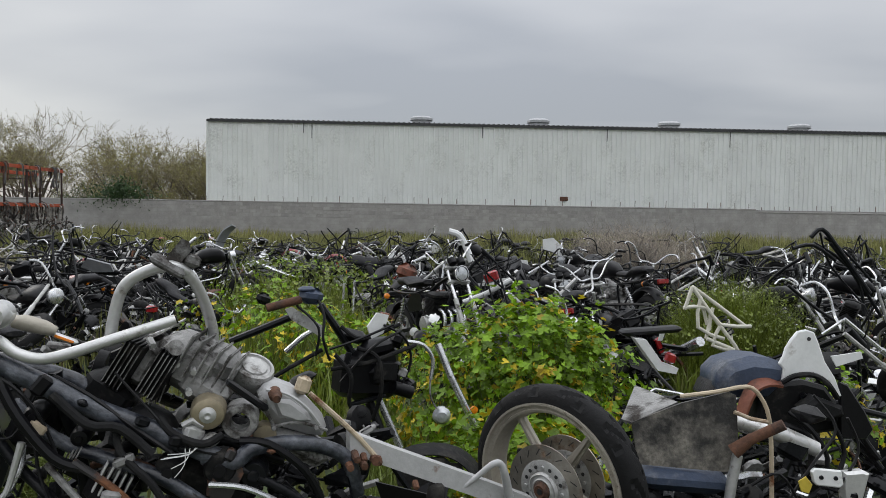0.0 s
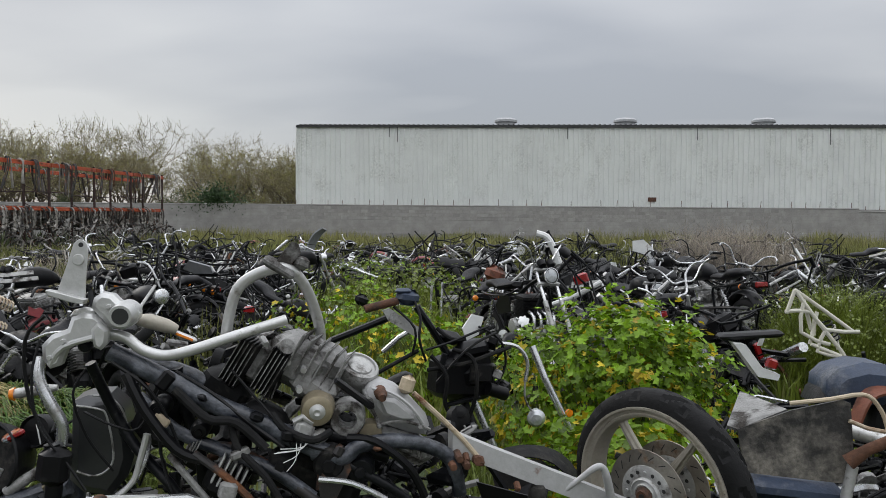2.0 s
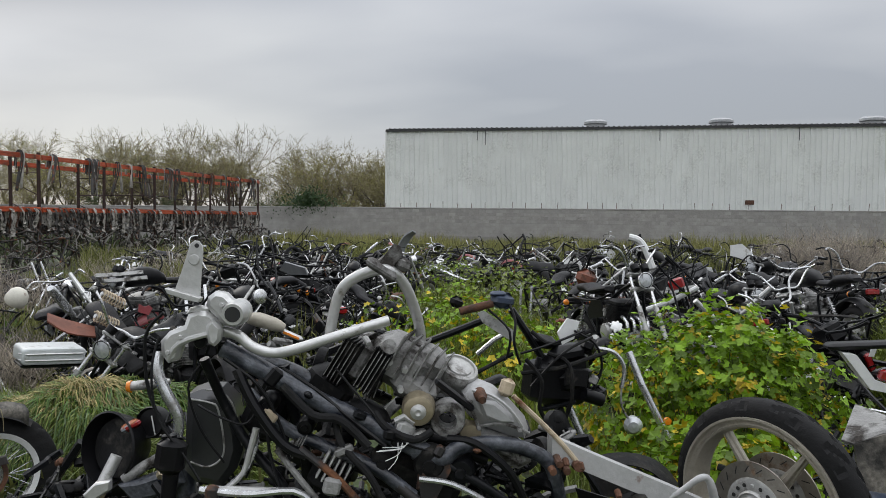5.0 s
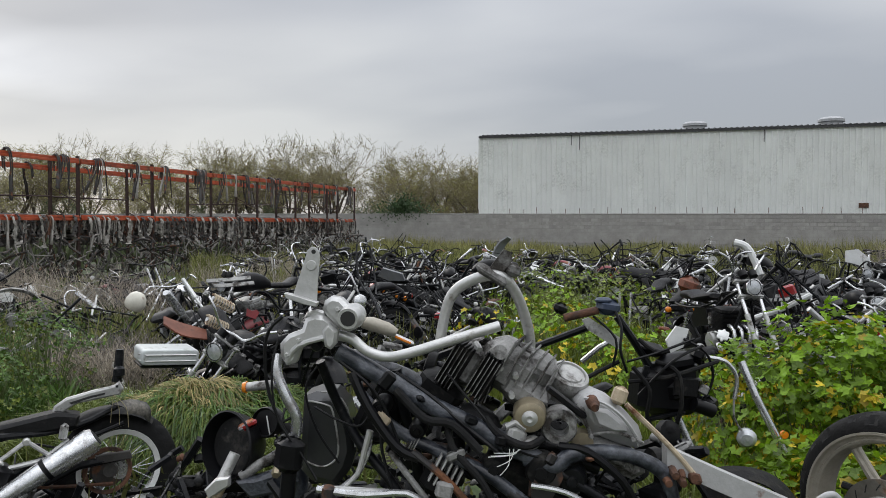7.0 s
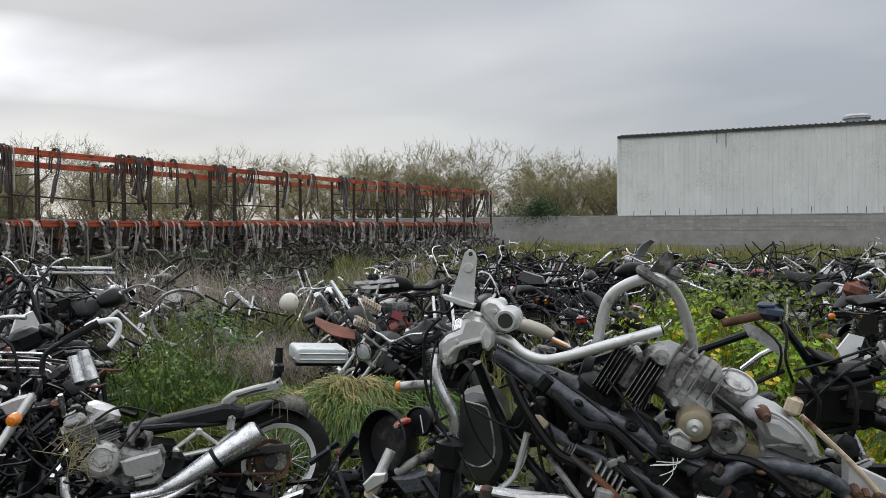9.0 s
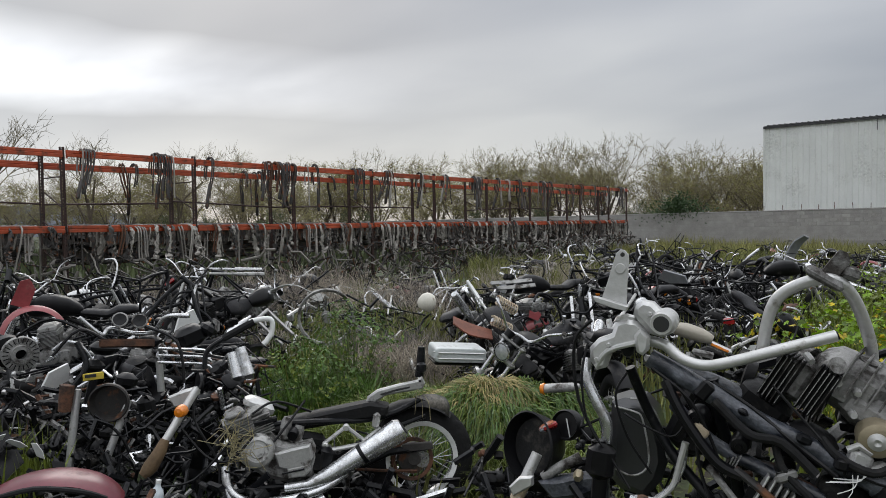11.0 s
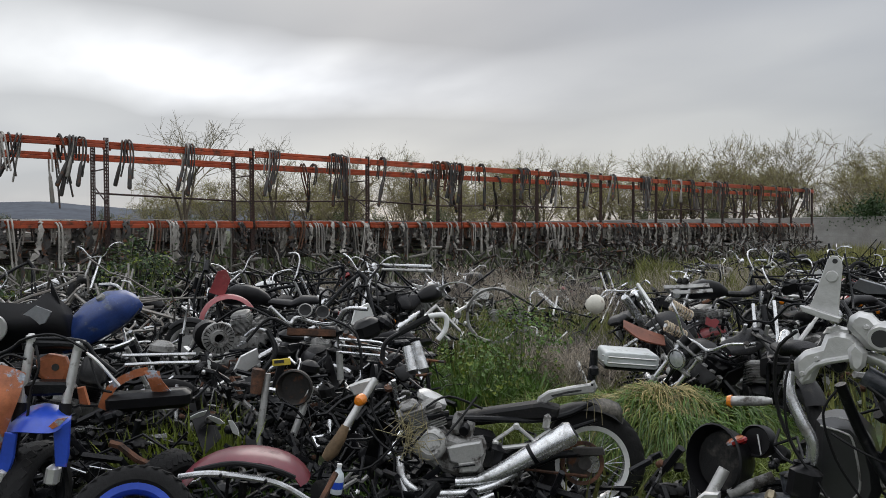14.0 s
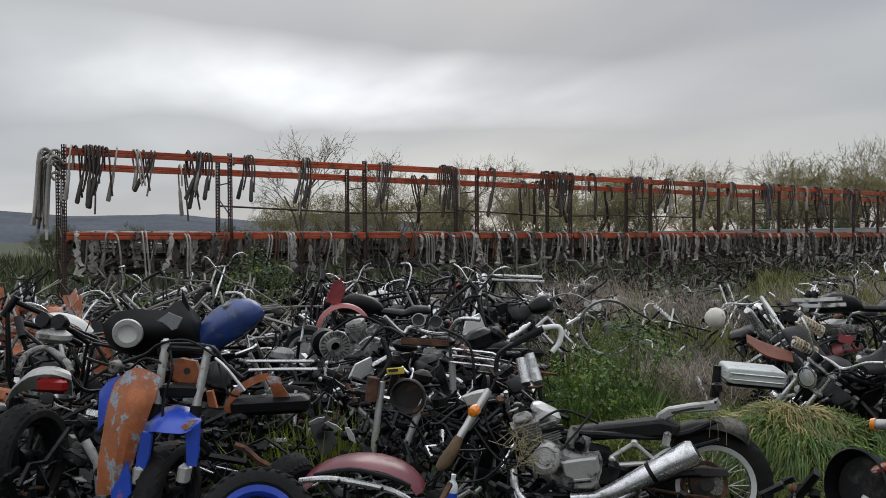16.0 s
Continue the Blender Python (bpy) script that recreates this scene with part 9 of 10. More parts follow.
def blue_orange_bike():
    w = thing("motorcycle", "blue bike with peeling orange fairing and chrome forks", "motorcycle", "wrecked motorcycles", m=pose(-4.434, 0.716, 0.992, -0.69, 0.30, 57.81))
    for a, m_, b in (((-0.027, 0.100, 0.375), (-0.061, 0.060, 0.061), (-0.117, 0.000, -0.328)), ((0.194, 0.100, 0.335), (0.146, 0.060, 0.050), (0.115, 0.000, -0.327))):
        leg = part("fork_leg", Build().tube([a, m_], 0.022, 12), M["bright"], w, "bright fork tube")
        part("slider", Build().tube([m_, b], [0.03, 0.026], 12), M["engine_black"], leg)
        part("fork_cap", Build().lathe([(0, 0.02), (0.014, 0.02), (0.018, 0.012), (0.026, 0.01), (0.026, -0.03)], a, (0, 0, 1), 12), M["bright"], leg)
    part("triple_clamp", Build().cast([(-0.073, 0.349), (-0.013, 0.367), (0.107, 0.361), (0.215, 0.350), (0.215, 0.314), (0.107, 0.320), (-0.013, 0.319), (-0.067, 0.313)], 0.1, 0.014, y=0.13), M["frame"], w)
    part("lower_clamp", Build().cast([(-0.088, 0.148), (-0.005, 0.161), (0.150, 0.155), (0.180, 0.120), (0.145, 0.090), (-0.034, 0.089), (-0.094, 0.106)], 0.1, 0.014, y=0.1), M["frame"], w)
    br = part("headlight_bracket", Build().cast([(-0.030, 0.253), (0.027, 0.283), (0.109, 0.266), (0.137, 0.199), (0.113, 0.133), (0.040, 0.126), (-0.017, 0.168)], 0.08, 0.02, y=0.18), M["orange_worn"], w, "orange lamp bracket")
    part("bracket_hole", Build().lathe([(0, -0.002), (0.018, -0.002), (0.018, 0.004)], (0.071, 0.138, 0.218), (0, 1, 0), 14), M["dark_mark"], br)
    part("side_flap", Build().cast([(0.155, 0.101), (0.192, 0.107), (0.217, 0.010), (0.168, 0.016)], 0.03, 0.006, y=0.2), M["orange_worn"], w)
    part("handlebar", Build().tube([(-0.267, 0.120, 0.264), (-0.140, 0.100, 0.309), (-0.036, 0.100, 0.363), (0.203, 0.100, 0.353), (0.278, 0.100, 0.269), (0.382, 0.080, 0.190)], 0.011, 10, smooth=3), M["frame"], w)
    part("brake_hose", Build().tube([(0.023, 0.020, 0.344), (0.050, -0.020, 0.243), (0.015, -0.020, 0.141), (0.003, -0.040, 0.001)], 0.007, 6, smooth=3), M["cable"], w)
    part("bar_end_disc", Build().lathe([(0.012, -0.02), (0.03, -0.02), (0.036, -0.01), (0.036, 0.02), (0.012, 0.02)], (-0.294, 0.100, 0.246), (0.2, 1, 0), 18, closed=True), M["alloy_dull"], w, "ribbed round end")
    g = [[(-0.294, 0.100, 0.159), (-0.150, 0.000, 0.259), (-0.027, 0.030, 0.208)], [(-0.315, 0.060, 0.048), (-0.143, -0.070, 0.121), (-0.036, -0.030, 0.108)], [(-0.343, 0.060, -0.112), (-0.170, -0.100, -0.037), (-0.093, -0.050, -0.060)], [(-0.375, 0.080, -0.265), (-0.207, -0.090, -0.202), (-0.145, -0.040, -0.218)], [(-0.389, 0.100, -0.426), (-0.235, -0.050, -0.377), (-0.199, 0.000, -0.375)]]
    part("fairing", Build().shell(refine(g), 0.008), M["orange_worn"], w, "peeling orange side fairing")
    g = [[(-0.401, 0.160, 0.106), (-0.324, 0.120, 0.179), (-0.256, 0.100, 0.201)], [(-0.398, 0.140, 0.043), (-0.321, 0.100, 0.105), (-0.258, 0.080, 0.121)], [(-0.403, 0.140, -0.101), (-0.350, 0.100, -0.047), (-0.311, 0.080, -0.012)]]
    part("inner_fairing", Build().shell(refine(g), 0.008), M["bright_blue"], w, "blue inner fairing")
    part("fairing_foot", Build().cast([(-0.238, -0.353), (-0.192, -0.273), (-0.153, -0.199), (-0.129, -0.358), (-0.169, -0.410), (-0.237, -0.410)], 0.02, 0.005, y=-0.08), M["bright_blue"], w)
    g = [[(-0.121, 0.020, -0.077), (-0.102, 0.060, -0.016), (-0.073, 0.140, 0.015)], [(-0.011, -0.100, -0.048), (0.003, -0.040, 0.013), (-0.004, 0.100, 0.038)], [(0.079, -0.130, -0.049), (0.077, -0.060, 0.012), (0.056, 0.080, 0.046)], [(0.148, -0.100, -0.053), (0.144, -0.040, 0.002), (0.109, 0.100, 0.027)], [(0.183, 0.020, -0.023), (0.170, 0.060, -0.014), (0.132, 0.140, -0.002)]]
    fen = part("front_fender", Build().shell(refine(g), 0.006), M["bright_blue"], w, "blue front mudguard with worn nose")
    part("worn_nose", Build().cast([(0.114, -0.030), (0.159, 0.010), (0.210, 0.016), (0.170, -0.024), (0.131, -0.042)], 0.006, 0.002, y=-0.1), M["orange_worn"], fen, "orange worn patch")
    for pts in ([(-0.093, -0.055), (-0.036, -0.066), (-0.052, -0.184), (-0.092, -0.301), (-0.132, -0.319), (-0.121, -0.184)], [(0.125, -0.059), (0.205, -0.007), (0.197, -0.168), (0.183, -0.237), (0.132, -0.231)]):
        part("fender_side", Build().cast(pts, 0.02, 0.006, y=-0.05), M["bright_blue"], w)
    wh = part("front_wheel", cast_wheel(0.30, 3), M["frame"], w)
    wh.matrix_basis = Matrix.Translation((-0.028, 0.140, -0.461)) @ pose(0, 0, 0, 0, 0, 84)
    part("tyre", tyre_mesh(0.30, 0.13), M["tyre"], wh)
    for c in ((-0.113, -0.040, -0.281), (0.117, -0.040, -0.275)):
        part("brake_caliper", Build().box(c, (0.06, 0.07, 0.1), pose(0, 0, 0, 0, 10), 0.015), M["bright"], w)
    for k, pts in enumerate(([(-0.146, 0.140, 0.261), (-0.073, 0.080, 0.360), (0.100, 0.050, 0.394), (0.245, 0.060, 0.311)], [(0.248, 0.100, 0.269), (0.308, 0.050, 0.130), (0.364, 0.060, 0.099)], [(-0.229, 0.100, 0.222), (-0.124, 0.060, 0.297), (-0.035, 0.050, 0.275)])):
        part("cable", Build().tube(pts, 0.007, 6, smooth=3), M["cable"], w)
    part("lever", Build().tube([(0.245, 0.060, 0.299), (0.310, 0.040, 0.249), (0.405, 0.040, 0.132)], 0.008, 6, smooth=2), M["bright"], w)


blue_orange_bike()


def left_bikes():
    w = thing("motorcycle", "wreck with pale tail fairing, red tail light and bare rear tyre", "motorcycle", "wrecked motorcycles", m=pose(-5.528, 0.291, 0.970, -0.69, 0.30, 57.81))
    g = []
    for row in ([(-0.339, 0.100, -0.061), (-0.211, -0.050, 0.044), (-0.164, -0.050, 0.091)], [(-0.158, 0.000, 0.034), (-0.071, -0.120, 0.130), (-0.076, -0.050, 0.162)], [(0.007, 0.000, 0.034), (0.079, -0.140, 0.153), (0.045, -0.060, 0.181)], [(0.081, 0.100, -0.019), (0.163, -0.080, 0.110), (0.129, -0.040, 0.144)]):
        g.append(row)
    part("tail_fairing", Build().shell(refine(g), 0.012), M["alloy"], w, "pale grey tail fairing")
    part("red_lens", Build().box((0.069, -0.120, 0.083), (0.18, 0.06, 0.085), pose(0, 0, 0, 0, 3), 0.02), M["lens_red"], w, "large red tail light")
    part("seat_frame", Build().tube([(-0.262, 0.100, 0.121), (-0.316, 0.300, 0.205), (-0.244, 0.400, 0.236), (-0.010, 0.200, 0.176), (0.074, 0.100, 0.121)], 0.02, 8, smooth=2), M["alloy_dull"], w)
    wh = part("rear_wheel", cast_wheel(0.32, 5), M["frame"], w)
    wh.matrix_basis = Matrix.Translation((-0.213, 0.100, -0.422)) @ pose(0, 0, 0, 0, 8, 84)
    part("tyre", tyre_mesh(0.34, 0.19), M["rubber"], wh)
    part("silencer", Build().tube([(-0.281, 0.000, -0.137), (-0.260, 0.000, -0.308), (-0.240, 0.000, -0.445)], 0.05, 12), M["plastic"], w)
    part("gauge", Build().lathe([(0, -0.03), (0.05, -0.03), (0.055, 0.0), (0.04, 0.05)], (-0.304, 0.500, 0.405), (0.1, 1, -0.4), 16), M["plastic"], w)
    part("gauge", Build().lathe([(0, -0.03), (0.05, -0.03), (0.055, 0.0), (0.04, 0.05)], (-0.198, 0.500, 0.393), (0.1, 1, -0.4), 16), M["plastic"], w)
    part("clamp", Build().box((-0.239, 0.500, 0.302), (0.22, 0.12, 0.09), pose(0, 0, 0, 0, 6), 0.03), M["alloy"], w)
    part("fork_leg", Build().tube([(0.206, 0.000, -0.274), (0.281, 0.000, -0.411), (0.308, 0.000, -0.702)], 0.028, 10), M["alloy"], w)
    f = thing("fairing", "black motorcycle fairing with an empty round lamp hole", "fairing", m=pose(-6.684, 1.089, 1.264, -0.69, 0.30, 57.81))
    g = []
    for row in ([(-0.371, 0.000, -0.022), (-0.322, -0.050, -0.128), (-0.290, 0.000, -0.214)], [(-0.216, -0.120, 0.077), (-0.152, -0.200, -0.093), (-0.150, -0.100, -0.236)], [(-0.055, -0.140, 0.109), (0.020, -0.220, -0.065), (0.025, -0.100, -0.254)], [(0.148, -0.100, 0.097), (0.221, -0.180, -0.048), (0.213, -0.060, -0.268)], [(0.244, -0.020, 0.171), (0.362, -0.080, -0.036), (0.380, 0.000, -0.259)], [(0.357, 0.100, 0.036), (0.390, 0.080, -0.098), (0.393, 0.100, -0.255)]):
        g.append(row)
    part("shell", Build().shell(refine(g), 0.012), M["plastic"], f)
    part("lamp_ring", Build().lathe([(0.07, -0.03), (0.105, -0.03), (0.112, -0.01), (0.08, 0.04)], (-0.062, -0.270, -0.059), (-0.25, 1, 0.1), 26, closed=True), M["bright"], f, "pale lamp ring")
    part("lamp_bowl", Build().lathe([(0.09, 0.0), (0.06, 0.04), (0, 0.06)], (-0.062, -0.270, -0.059), (-0.25, 1, 0.1), 22), M["white"], f, "whitish lamp bowl")
    part("vent", Build().plate([(0.089, 0.000), (0.210, 0.089), (0.317, 0.045), (0.273, -0.036), (0.138, -0.080)], 0.02, Matrix.Translation((0, -0.17, 0))), M["grey_panel"], f, "grey side vent")
    part("peak", Build().plate([(0.255, 0.134), (0.255, 0.259), (0.308, 0.134), (0.326, 0.063)], 0.02), M["plastic"], f)
    t = thing("fuel_tank", "dusty dark blue fuel tank lying on the heap", "fuel tank", m=pose(-6.538, 1.697, 1.230, -0.69, 0.30, 57.81) @ pose(0, 0, -0.12, 24, -34, 14))
    part("shell", tank_mesh(0.66, 0.3, 0.27), M["blue"], t)
    part("filler_cap", Build().lathe([(0, 0.03), (0.03, 0.028), (0.034, 0.015), (0.034, -0.02)], (0.12, 0, 0.26), (0, 0, 1), 18), M["alloy_dull"], t, "dull filler cap")
    part("seam", Build().tube([(0.3, -0.08, 0.05), (0.15, -0.142, 0.03), (-0.1, -0.135, 0.03), (-0.3, -0.06, 0.06)], 0.007, 6, smooth=2), M["frame"], t, "dark lower seam")
    solid("fender", fender_mesh(0.36, 40, 130, 0.16), M["white"], "white and red motocross mudguard on the heap", "mudguard", m=pose(-8.195, 0.567, 1.293, -0.69, 0.30, 57.81) @ pose(0, 0, -0.4, 10, 10, 20))
    solid("fender", fender_mesh(0.3, 20, 160, 0.2), M["red"], "faded red mudguard standing in the heap", "mudguard", m=pose(-7.909, 3.272, 1.172, -0.69, 0.30, 57.81) @ pose(0.05, 0, -0.25, 0, -10, 10))
    solid("red_plate", Build().plate([(-0.09, -0.12), (0.07, -0.14), (0.1, 0.06), (0.03, 0.16), (-0.05, 0.12)], 0.01), M["red"], "faded red number board sticking up", "plastic panel", m=pose(-7.909, 3.272, 1.172, -0.69, 0.30, 57.81) @ pose(-0.05, 0.1, 0.16, 10, 12, 10))
    c = thing("clutch_basket", "pale round clutch basket with cooling slots", "clutch basket", m=pose(-6.365, 2.529, 0.999, -0.69, 0.30, 57.81) @ pose(0, 0, 0, 5, 0, 18))
    part("drum", Build().lathe([(0.04, -0.06), (0.07, -0.06), (0.075, -0.04), (0.13, -0.035), (0.135, 0.0), (0.12, 0.04), (0.05, 0.05), (0.04, 0)], (0, 0, 0), (0, 1, 0), 30, closed=True), M["alloy_dull"], c)
    sl = Build()
    for k in range(22):
        a = 2 * math.pi * k / 22
        sl.box((math.cos(a) * 0.105, -0.038, math.sin(a) * 0.105), (0.04, 0.006, 0.007), Matrix.Rotation(-a, 4, "Y"))
    # slots are black bars that stand for their inner shade
    part("slots", sl, M["frame"], c)
    part("rear_drum", Build().lathe([(0, 0.0), (0.12, 0.02), (0.12, 0.14), (0, 0.16)], (-0.06, 0.05, 0), (0, 1, 0), 22), M["plastic"], c)


left_bikes()


def dark_headlamp_bike():
    w = thing("motorcycle", "dark fire-blackened motorcycle with open headlamp bowl and chrome forks", "motorcycle", "wrecked motorcycles", m=pose(-5.227, 2.643, 0.837, -0.69, 0.30, 57.81))
    part("headlight", Build().lathe([(0.0, 0.16), (0.08, 0.13), (0.13, 0.03), (0.135, -0.02), (0.125, -0.025), (0.1, 0.04)], (-0.033, 0.000, -0.092), (0.15, 1, 0.05), 28), M["pipe_dark"], w, "open dark grey headlamp bowl")
    for a, b in (((-0.229, 0.050, 0.008), (-0.292, 0.000, -0.525)), ((0.091, 0.050, -0.093), (-0.075, 0.000, -0.525)), ((0.294, 0.200, 0.137), (0.303, 0.200, -0.079))):
        part("fork_leg", Build().tube([a, b], 0.026, 10), M["bright"], w)
    for p, s, a, mt in (((-0.069, 0.200, 0.258), (0.26, 0.24, 0.12), 8, "plastic"), ((0.225, 0.200, 0.284), (0.24, 0.24, 0.12), -6, "plastic"), ((0.510, 0.200, 0.310), (0.28, 0.3, 0.2), -20, "plastic"), ((-0.134, 0.150, 0.145), (0.2, 0.2, 0.12), 8, "engine_black"), ((0.067, 0.300, -0.001), (0.2, 0.2, 0.16), 12, "plastic"), ((0.199, 0.300, -0.194), (0.16, 0.2, 0.2), -10, "engine_black"), ((-0.045, 0.250, -0.358), (0.2, 0.16, 0.14), 8, "engine_black"), ((0.251, 0.250, 0.130), (0.16, 0.16, 0.1), 20, "plastic"), ((0.636, 0.150, 0.359), (0.16, 0.2, 0.14), 35, "vinyl")):
        part("fairing_block", Build().box(p, [q * 0.72 for q in s], pose(0, 0, 0, 0, a, 12), 0.035), M[mt], w)
    part("scorched_panel", Build().box((0.091, 0.040, 0.304), (0.36, 0.02, 0.06), pose(0, 0, 0, 0, 4, 8), 0.01), M["rust"], w, "scorched brown dash panel")
    for c in ((0.038, 0.250, 0.443), (0.169, 0.250, 0.426)):
        gg = part("gauge", Build().lathe([(0.03, 0.06), (0.052, 0.0), (0.054, -0.015), (0.045, -0.022), (0, -0.015)], c, (0.0, 1, -0.5), 18), M["plastic"], w)
        part("gauge_ring", Build().lathe([(0.046, -0.026), (0.055, -0.022), (0.056, -0.015), (0.046, -0.015)], c, (0.0, 1, -0.5), 20, closed=True), M["alloy_dull"], gg)
    part("handlebar", Build().tube([(-0.224, 0.200, 0.483), (-0.088, 0.250, 0.348), (-0.029, 0.280, 0.388), (0.120, 0.300, 0.342), (0.260, 0.280, 0.344), (0.347, 0.220, 0.455), (0.508, 0.150, 0.461)], 0.017, 10, smooth=4), M["chrome"], w)
    part("handlebar", Build().tube([(-0.233, 0.100, 0.322), (-0.170, 0.050, 0.159), (-0.284, 0.000, -0.000)], 0.02, 8, smooth=2), M["frame"], w)
    part("plate", Build().box((-0.122, -0.050, 0.104), (0.13, 0.012, 0.05), pose(0, 0, 0, 0, -4), 0.004), M["yellow_plate"], w, "small yellow plate with worn marks")
    part("plate_mark", Build().box((-0.138, -0.060, 0.110), (0.07, 0.006, 0.02), pose(0, 0, 0, 0, -4)), M["dark_mark"], w)
    part("rusty_fork_cover", Build().tube([(-0.284, 0.000, 0.050), (-0.309, 0.000, -0.125)], [0.05, 0.04], 10), M["rust"], w, "rusty fork cover")
    # chrome luggage rails
    b = Build()
    for v in range(3):
        pts = [(0.293, 0.100, 0.245), (0.445, 0.080, 0.231), (0.595, 0.050, 0.218), (0.646, 0.050, 0.185)]
        b.tube([Vector(p) + Vector((0, 0, -0.05 * v)) for p in pts], 0.012, 6, smooth=1)
    part("luggage_rail", b, M["chrome"], w)
    part("fork_leg", Build().tube([(-0.133, 0.120, 0.064), (-0.174, 0.100, -0.103)], 0.03, 8), M["plastic"], w)
    for pts in ([(-0.386, 0.100, 0.237), (-0.216, 0.100, 0.407), (-0.046, 0.100, 0.322)], [(-0.627, 0.300, 0.364), (-0.397, 0.200, 0.483), (-0.134, 0.150, 0.359)], [(0.208, 0.200, 0.396), (0.419, 0.050, 0.286), (0.459, 0.000, -0.000)], [(-0.122, -0.050, -0.156), (0.043, -0.050, -0.322), (0.126, -0.050, -0.570)]):
        part("cable", Build().tube(pts, 0.011, 6, smooth=3), M["cable"], w)
    r = thing("luggage_rack", "chrome luggage rack on a rust-orange strap and black tray", "luggage rack", m=pose(-5.697, 1.523, 0.882, -0.69, 0.30, 57.81))
    part("rail", Build().tube([(0.024, 0.000, 0.161), (0.281, 0.000, 0.161), (0.507, 0.000, 0.161)], 0.012, 8), M["chrome"], r)
    part("rail", Build().tube([(0.066, -0.100, 0.113), (0.303, -0.100, 0.120), (0.547, -0.100, 0.120)], 0.012, 8), M["chrome"], r)
    for row in ([[(-0.137, 0.000, -0.185), (-0.088, 0.000, -0.209)], [(-0.067, -0.020, -0.037), (-0.019, -0.020, -0.069)], [(0.069, -0.020, 0.052), (0.093, -0.020, 0.004)], [(0.185, 0.000, 0.080), (0.201, 0.000, 0.032)]], [[(0.153, 0.000, 0.064), (0.265, 0.000, 0.048)], [(0.190, -0.020, 0.004), (0.286, -0.020, -0.012)], [(0.217, 0.000, -0.088), (0.346, 0.000, -0.097)]]):
        part("strap", Build().shell(refine(row), 0.01), M["orange_worn"], r, "rust-orange strap")
    part("tray", Build().box((0.190, 0.050, -0.155), (0.55, 0.2, 0.12), pose(0, 0, 0, 0, -2, 5), 0.03), M["plastic"], r)
    part("engine_cover", Build().box((0.260, 0.100, 0.195), (0.16, 0.12, 0.1), pose(0, 0, 0, 0, 8), 0.03), M["alloy_dull"], r)
    m = thing("mudguard", "maroon metallic mudguard with chrome edge strip", "mudguard", m=pose(-3.890, 1.572, 0.668, -0.69, 0.30, 57.81))
    part("guard", fender_mesh(0.34, 15, 165, 0.3).moved(Matrix.Scale(0.62, 4, (0, 0, 1))).moved(Matrix.Translation((-0.005, 0.100, -0.114))), M["maroon"], m)
    part("chrome_strip", Build().tube([(-0.304, -0.080, 0.019), (-0.159, -0.100, 0.036), (0.011, -0.100, 0.013), (0.180, -0.100, -0.032), (0.327, -0.080, -0.132)], 0.016, 8, smooth=3), M["chrome"], m)
    part("black_band", Build().tube([(-0.234, -0.060, 0.041), (-0.048, -0.080, 0.076), (0.151, -0.080, 0.036), (0.252, -0.060, -0.016)], 0.013, 8, smooth=3), M["plastic"], m)
    for c in ((-0.100, -0.120, 0.031), (0.114, -0.120, -0.008)):
        part("bolt", Build().lathe([(0, -0.012), (0.009, -0.01), (0.009, 0.01)], c, (0, 1, 0), 8), M["frame"], m)
    t = thing("wheel", "wheel with blue rim and worn black tyre", "wheel", m=pose(-3.789, 0.980, 0.562, -0.69, 0.30, 57.81) @ pose(0, 0, 0, -28, 0, 14))
    part("rim", cast_wheel(0.27, 3), M["bright_blue"], t, "bright blue rim")
    part("tyre", tyre_mesh(0.285, 0.13), M["rubber"], t)
    part_t = solid("tyre", tyre_mesh(0.2, 0.14), M["rubber"], "worn bald black tyre leaning in the heap", "tyre", m=pose(-4.490, 1.369, 0.608, -0.69, 0.30, 57.81) @ pose(0, 0, -0.1, 30, 0, 60))
    bo = thing("bottle", "clear plastic drink bottle standing among the parts", "bottle", m=pose(-3.981, 2.176, 0.513, -0.69, 0.30, 57.81) @ pose(0, 0, -0.06, 0, 8, 0))
    part("body", Build().lathe([(0, -0.05), (0.034, -0.05), (0.036, -0.03), (0.036, 0.04), (0.03, 0.065), (0.014, 0.085), (0.013, 0.1), (0, 0.1)], (0, 0, 0), (0, 0, 1), 16), M["clear"], bo)
    part("cap", Build().lathe([(0, 0.1), (0.015, 0.1), (0.015, 0.118), (0, 0.12)], (0, 0, 0), (0, 0, 1), 12), M["white"], bo)
    part("paper_label", Build().lathe([(0.0365, -0.02), (0.0365, 0.02)], (0, 0, 0), (0, 0, 1), 16), M["bright_blue"], bo)
    for i, (p, a) in enumerate((((0.000, 0.000, 0.056), 30), ((-0.128, 0.100, 0.070), -20), ((0.112, 0.000, -0.000), 65))):
        solid("paper_scrap", Build().plate([(-0.06, -0.02), (0.03, -0.035), (0.06, 0.01), (0.01, 0.03), (-0.05, 0.02)], 0.004), M["white"], "torn pale plastic sheet scrap on the weeds", "plastic scrap", m=pose(-4.983, 1.901, 0.619, -0.69, 0.30, 57.81) @ Matrix.Translation(p) @ pose(0, 0, 0, 50, a, 10))


dark_headlamp_bike()


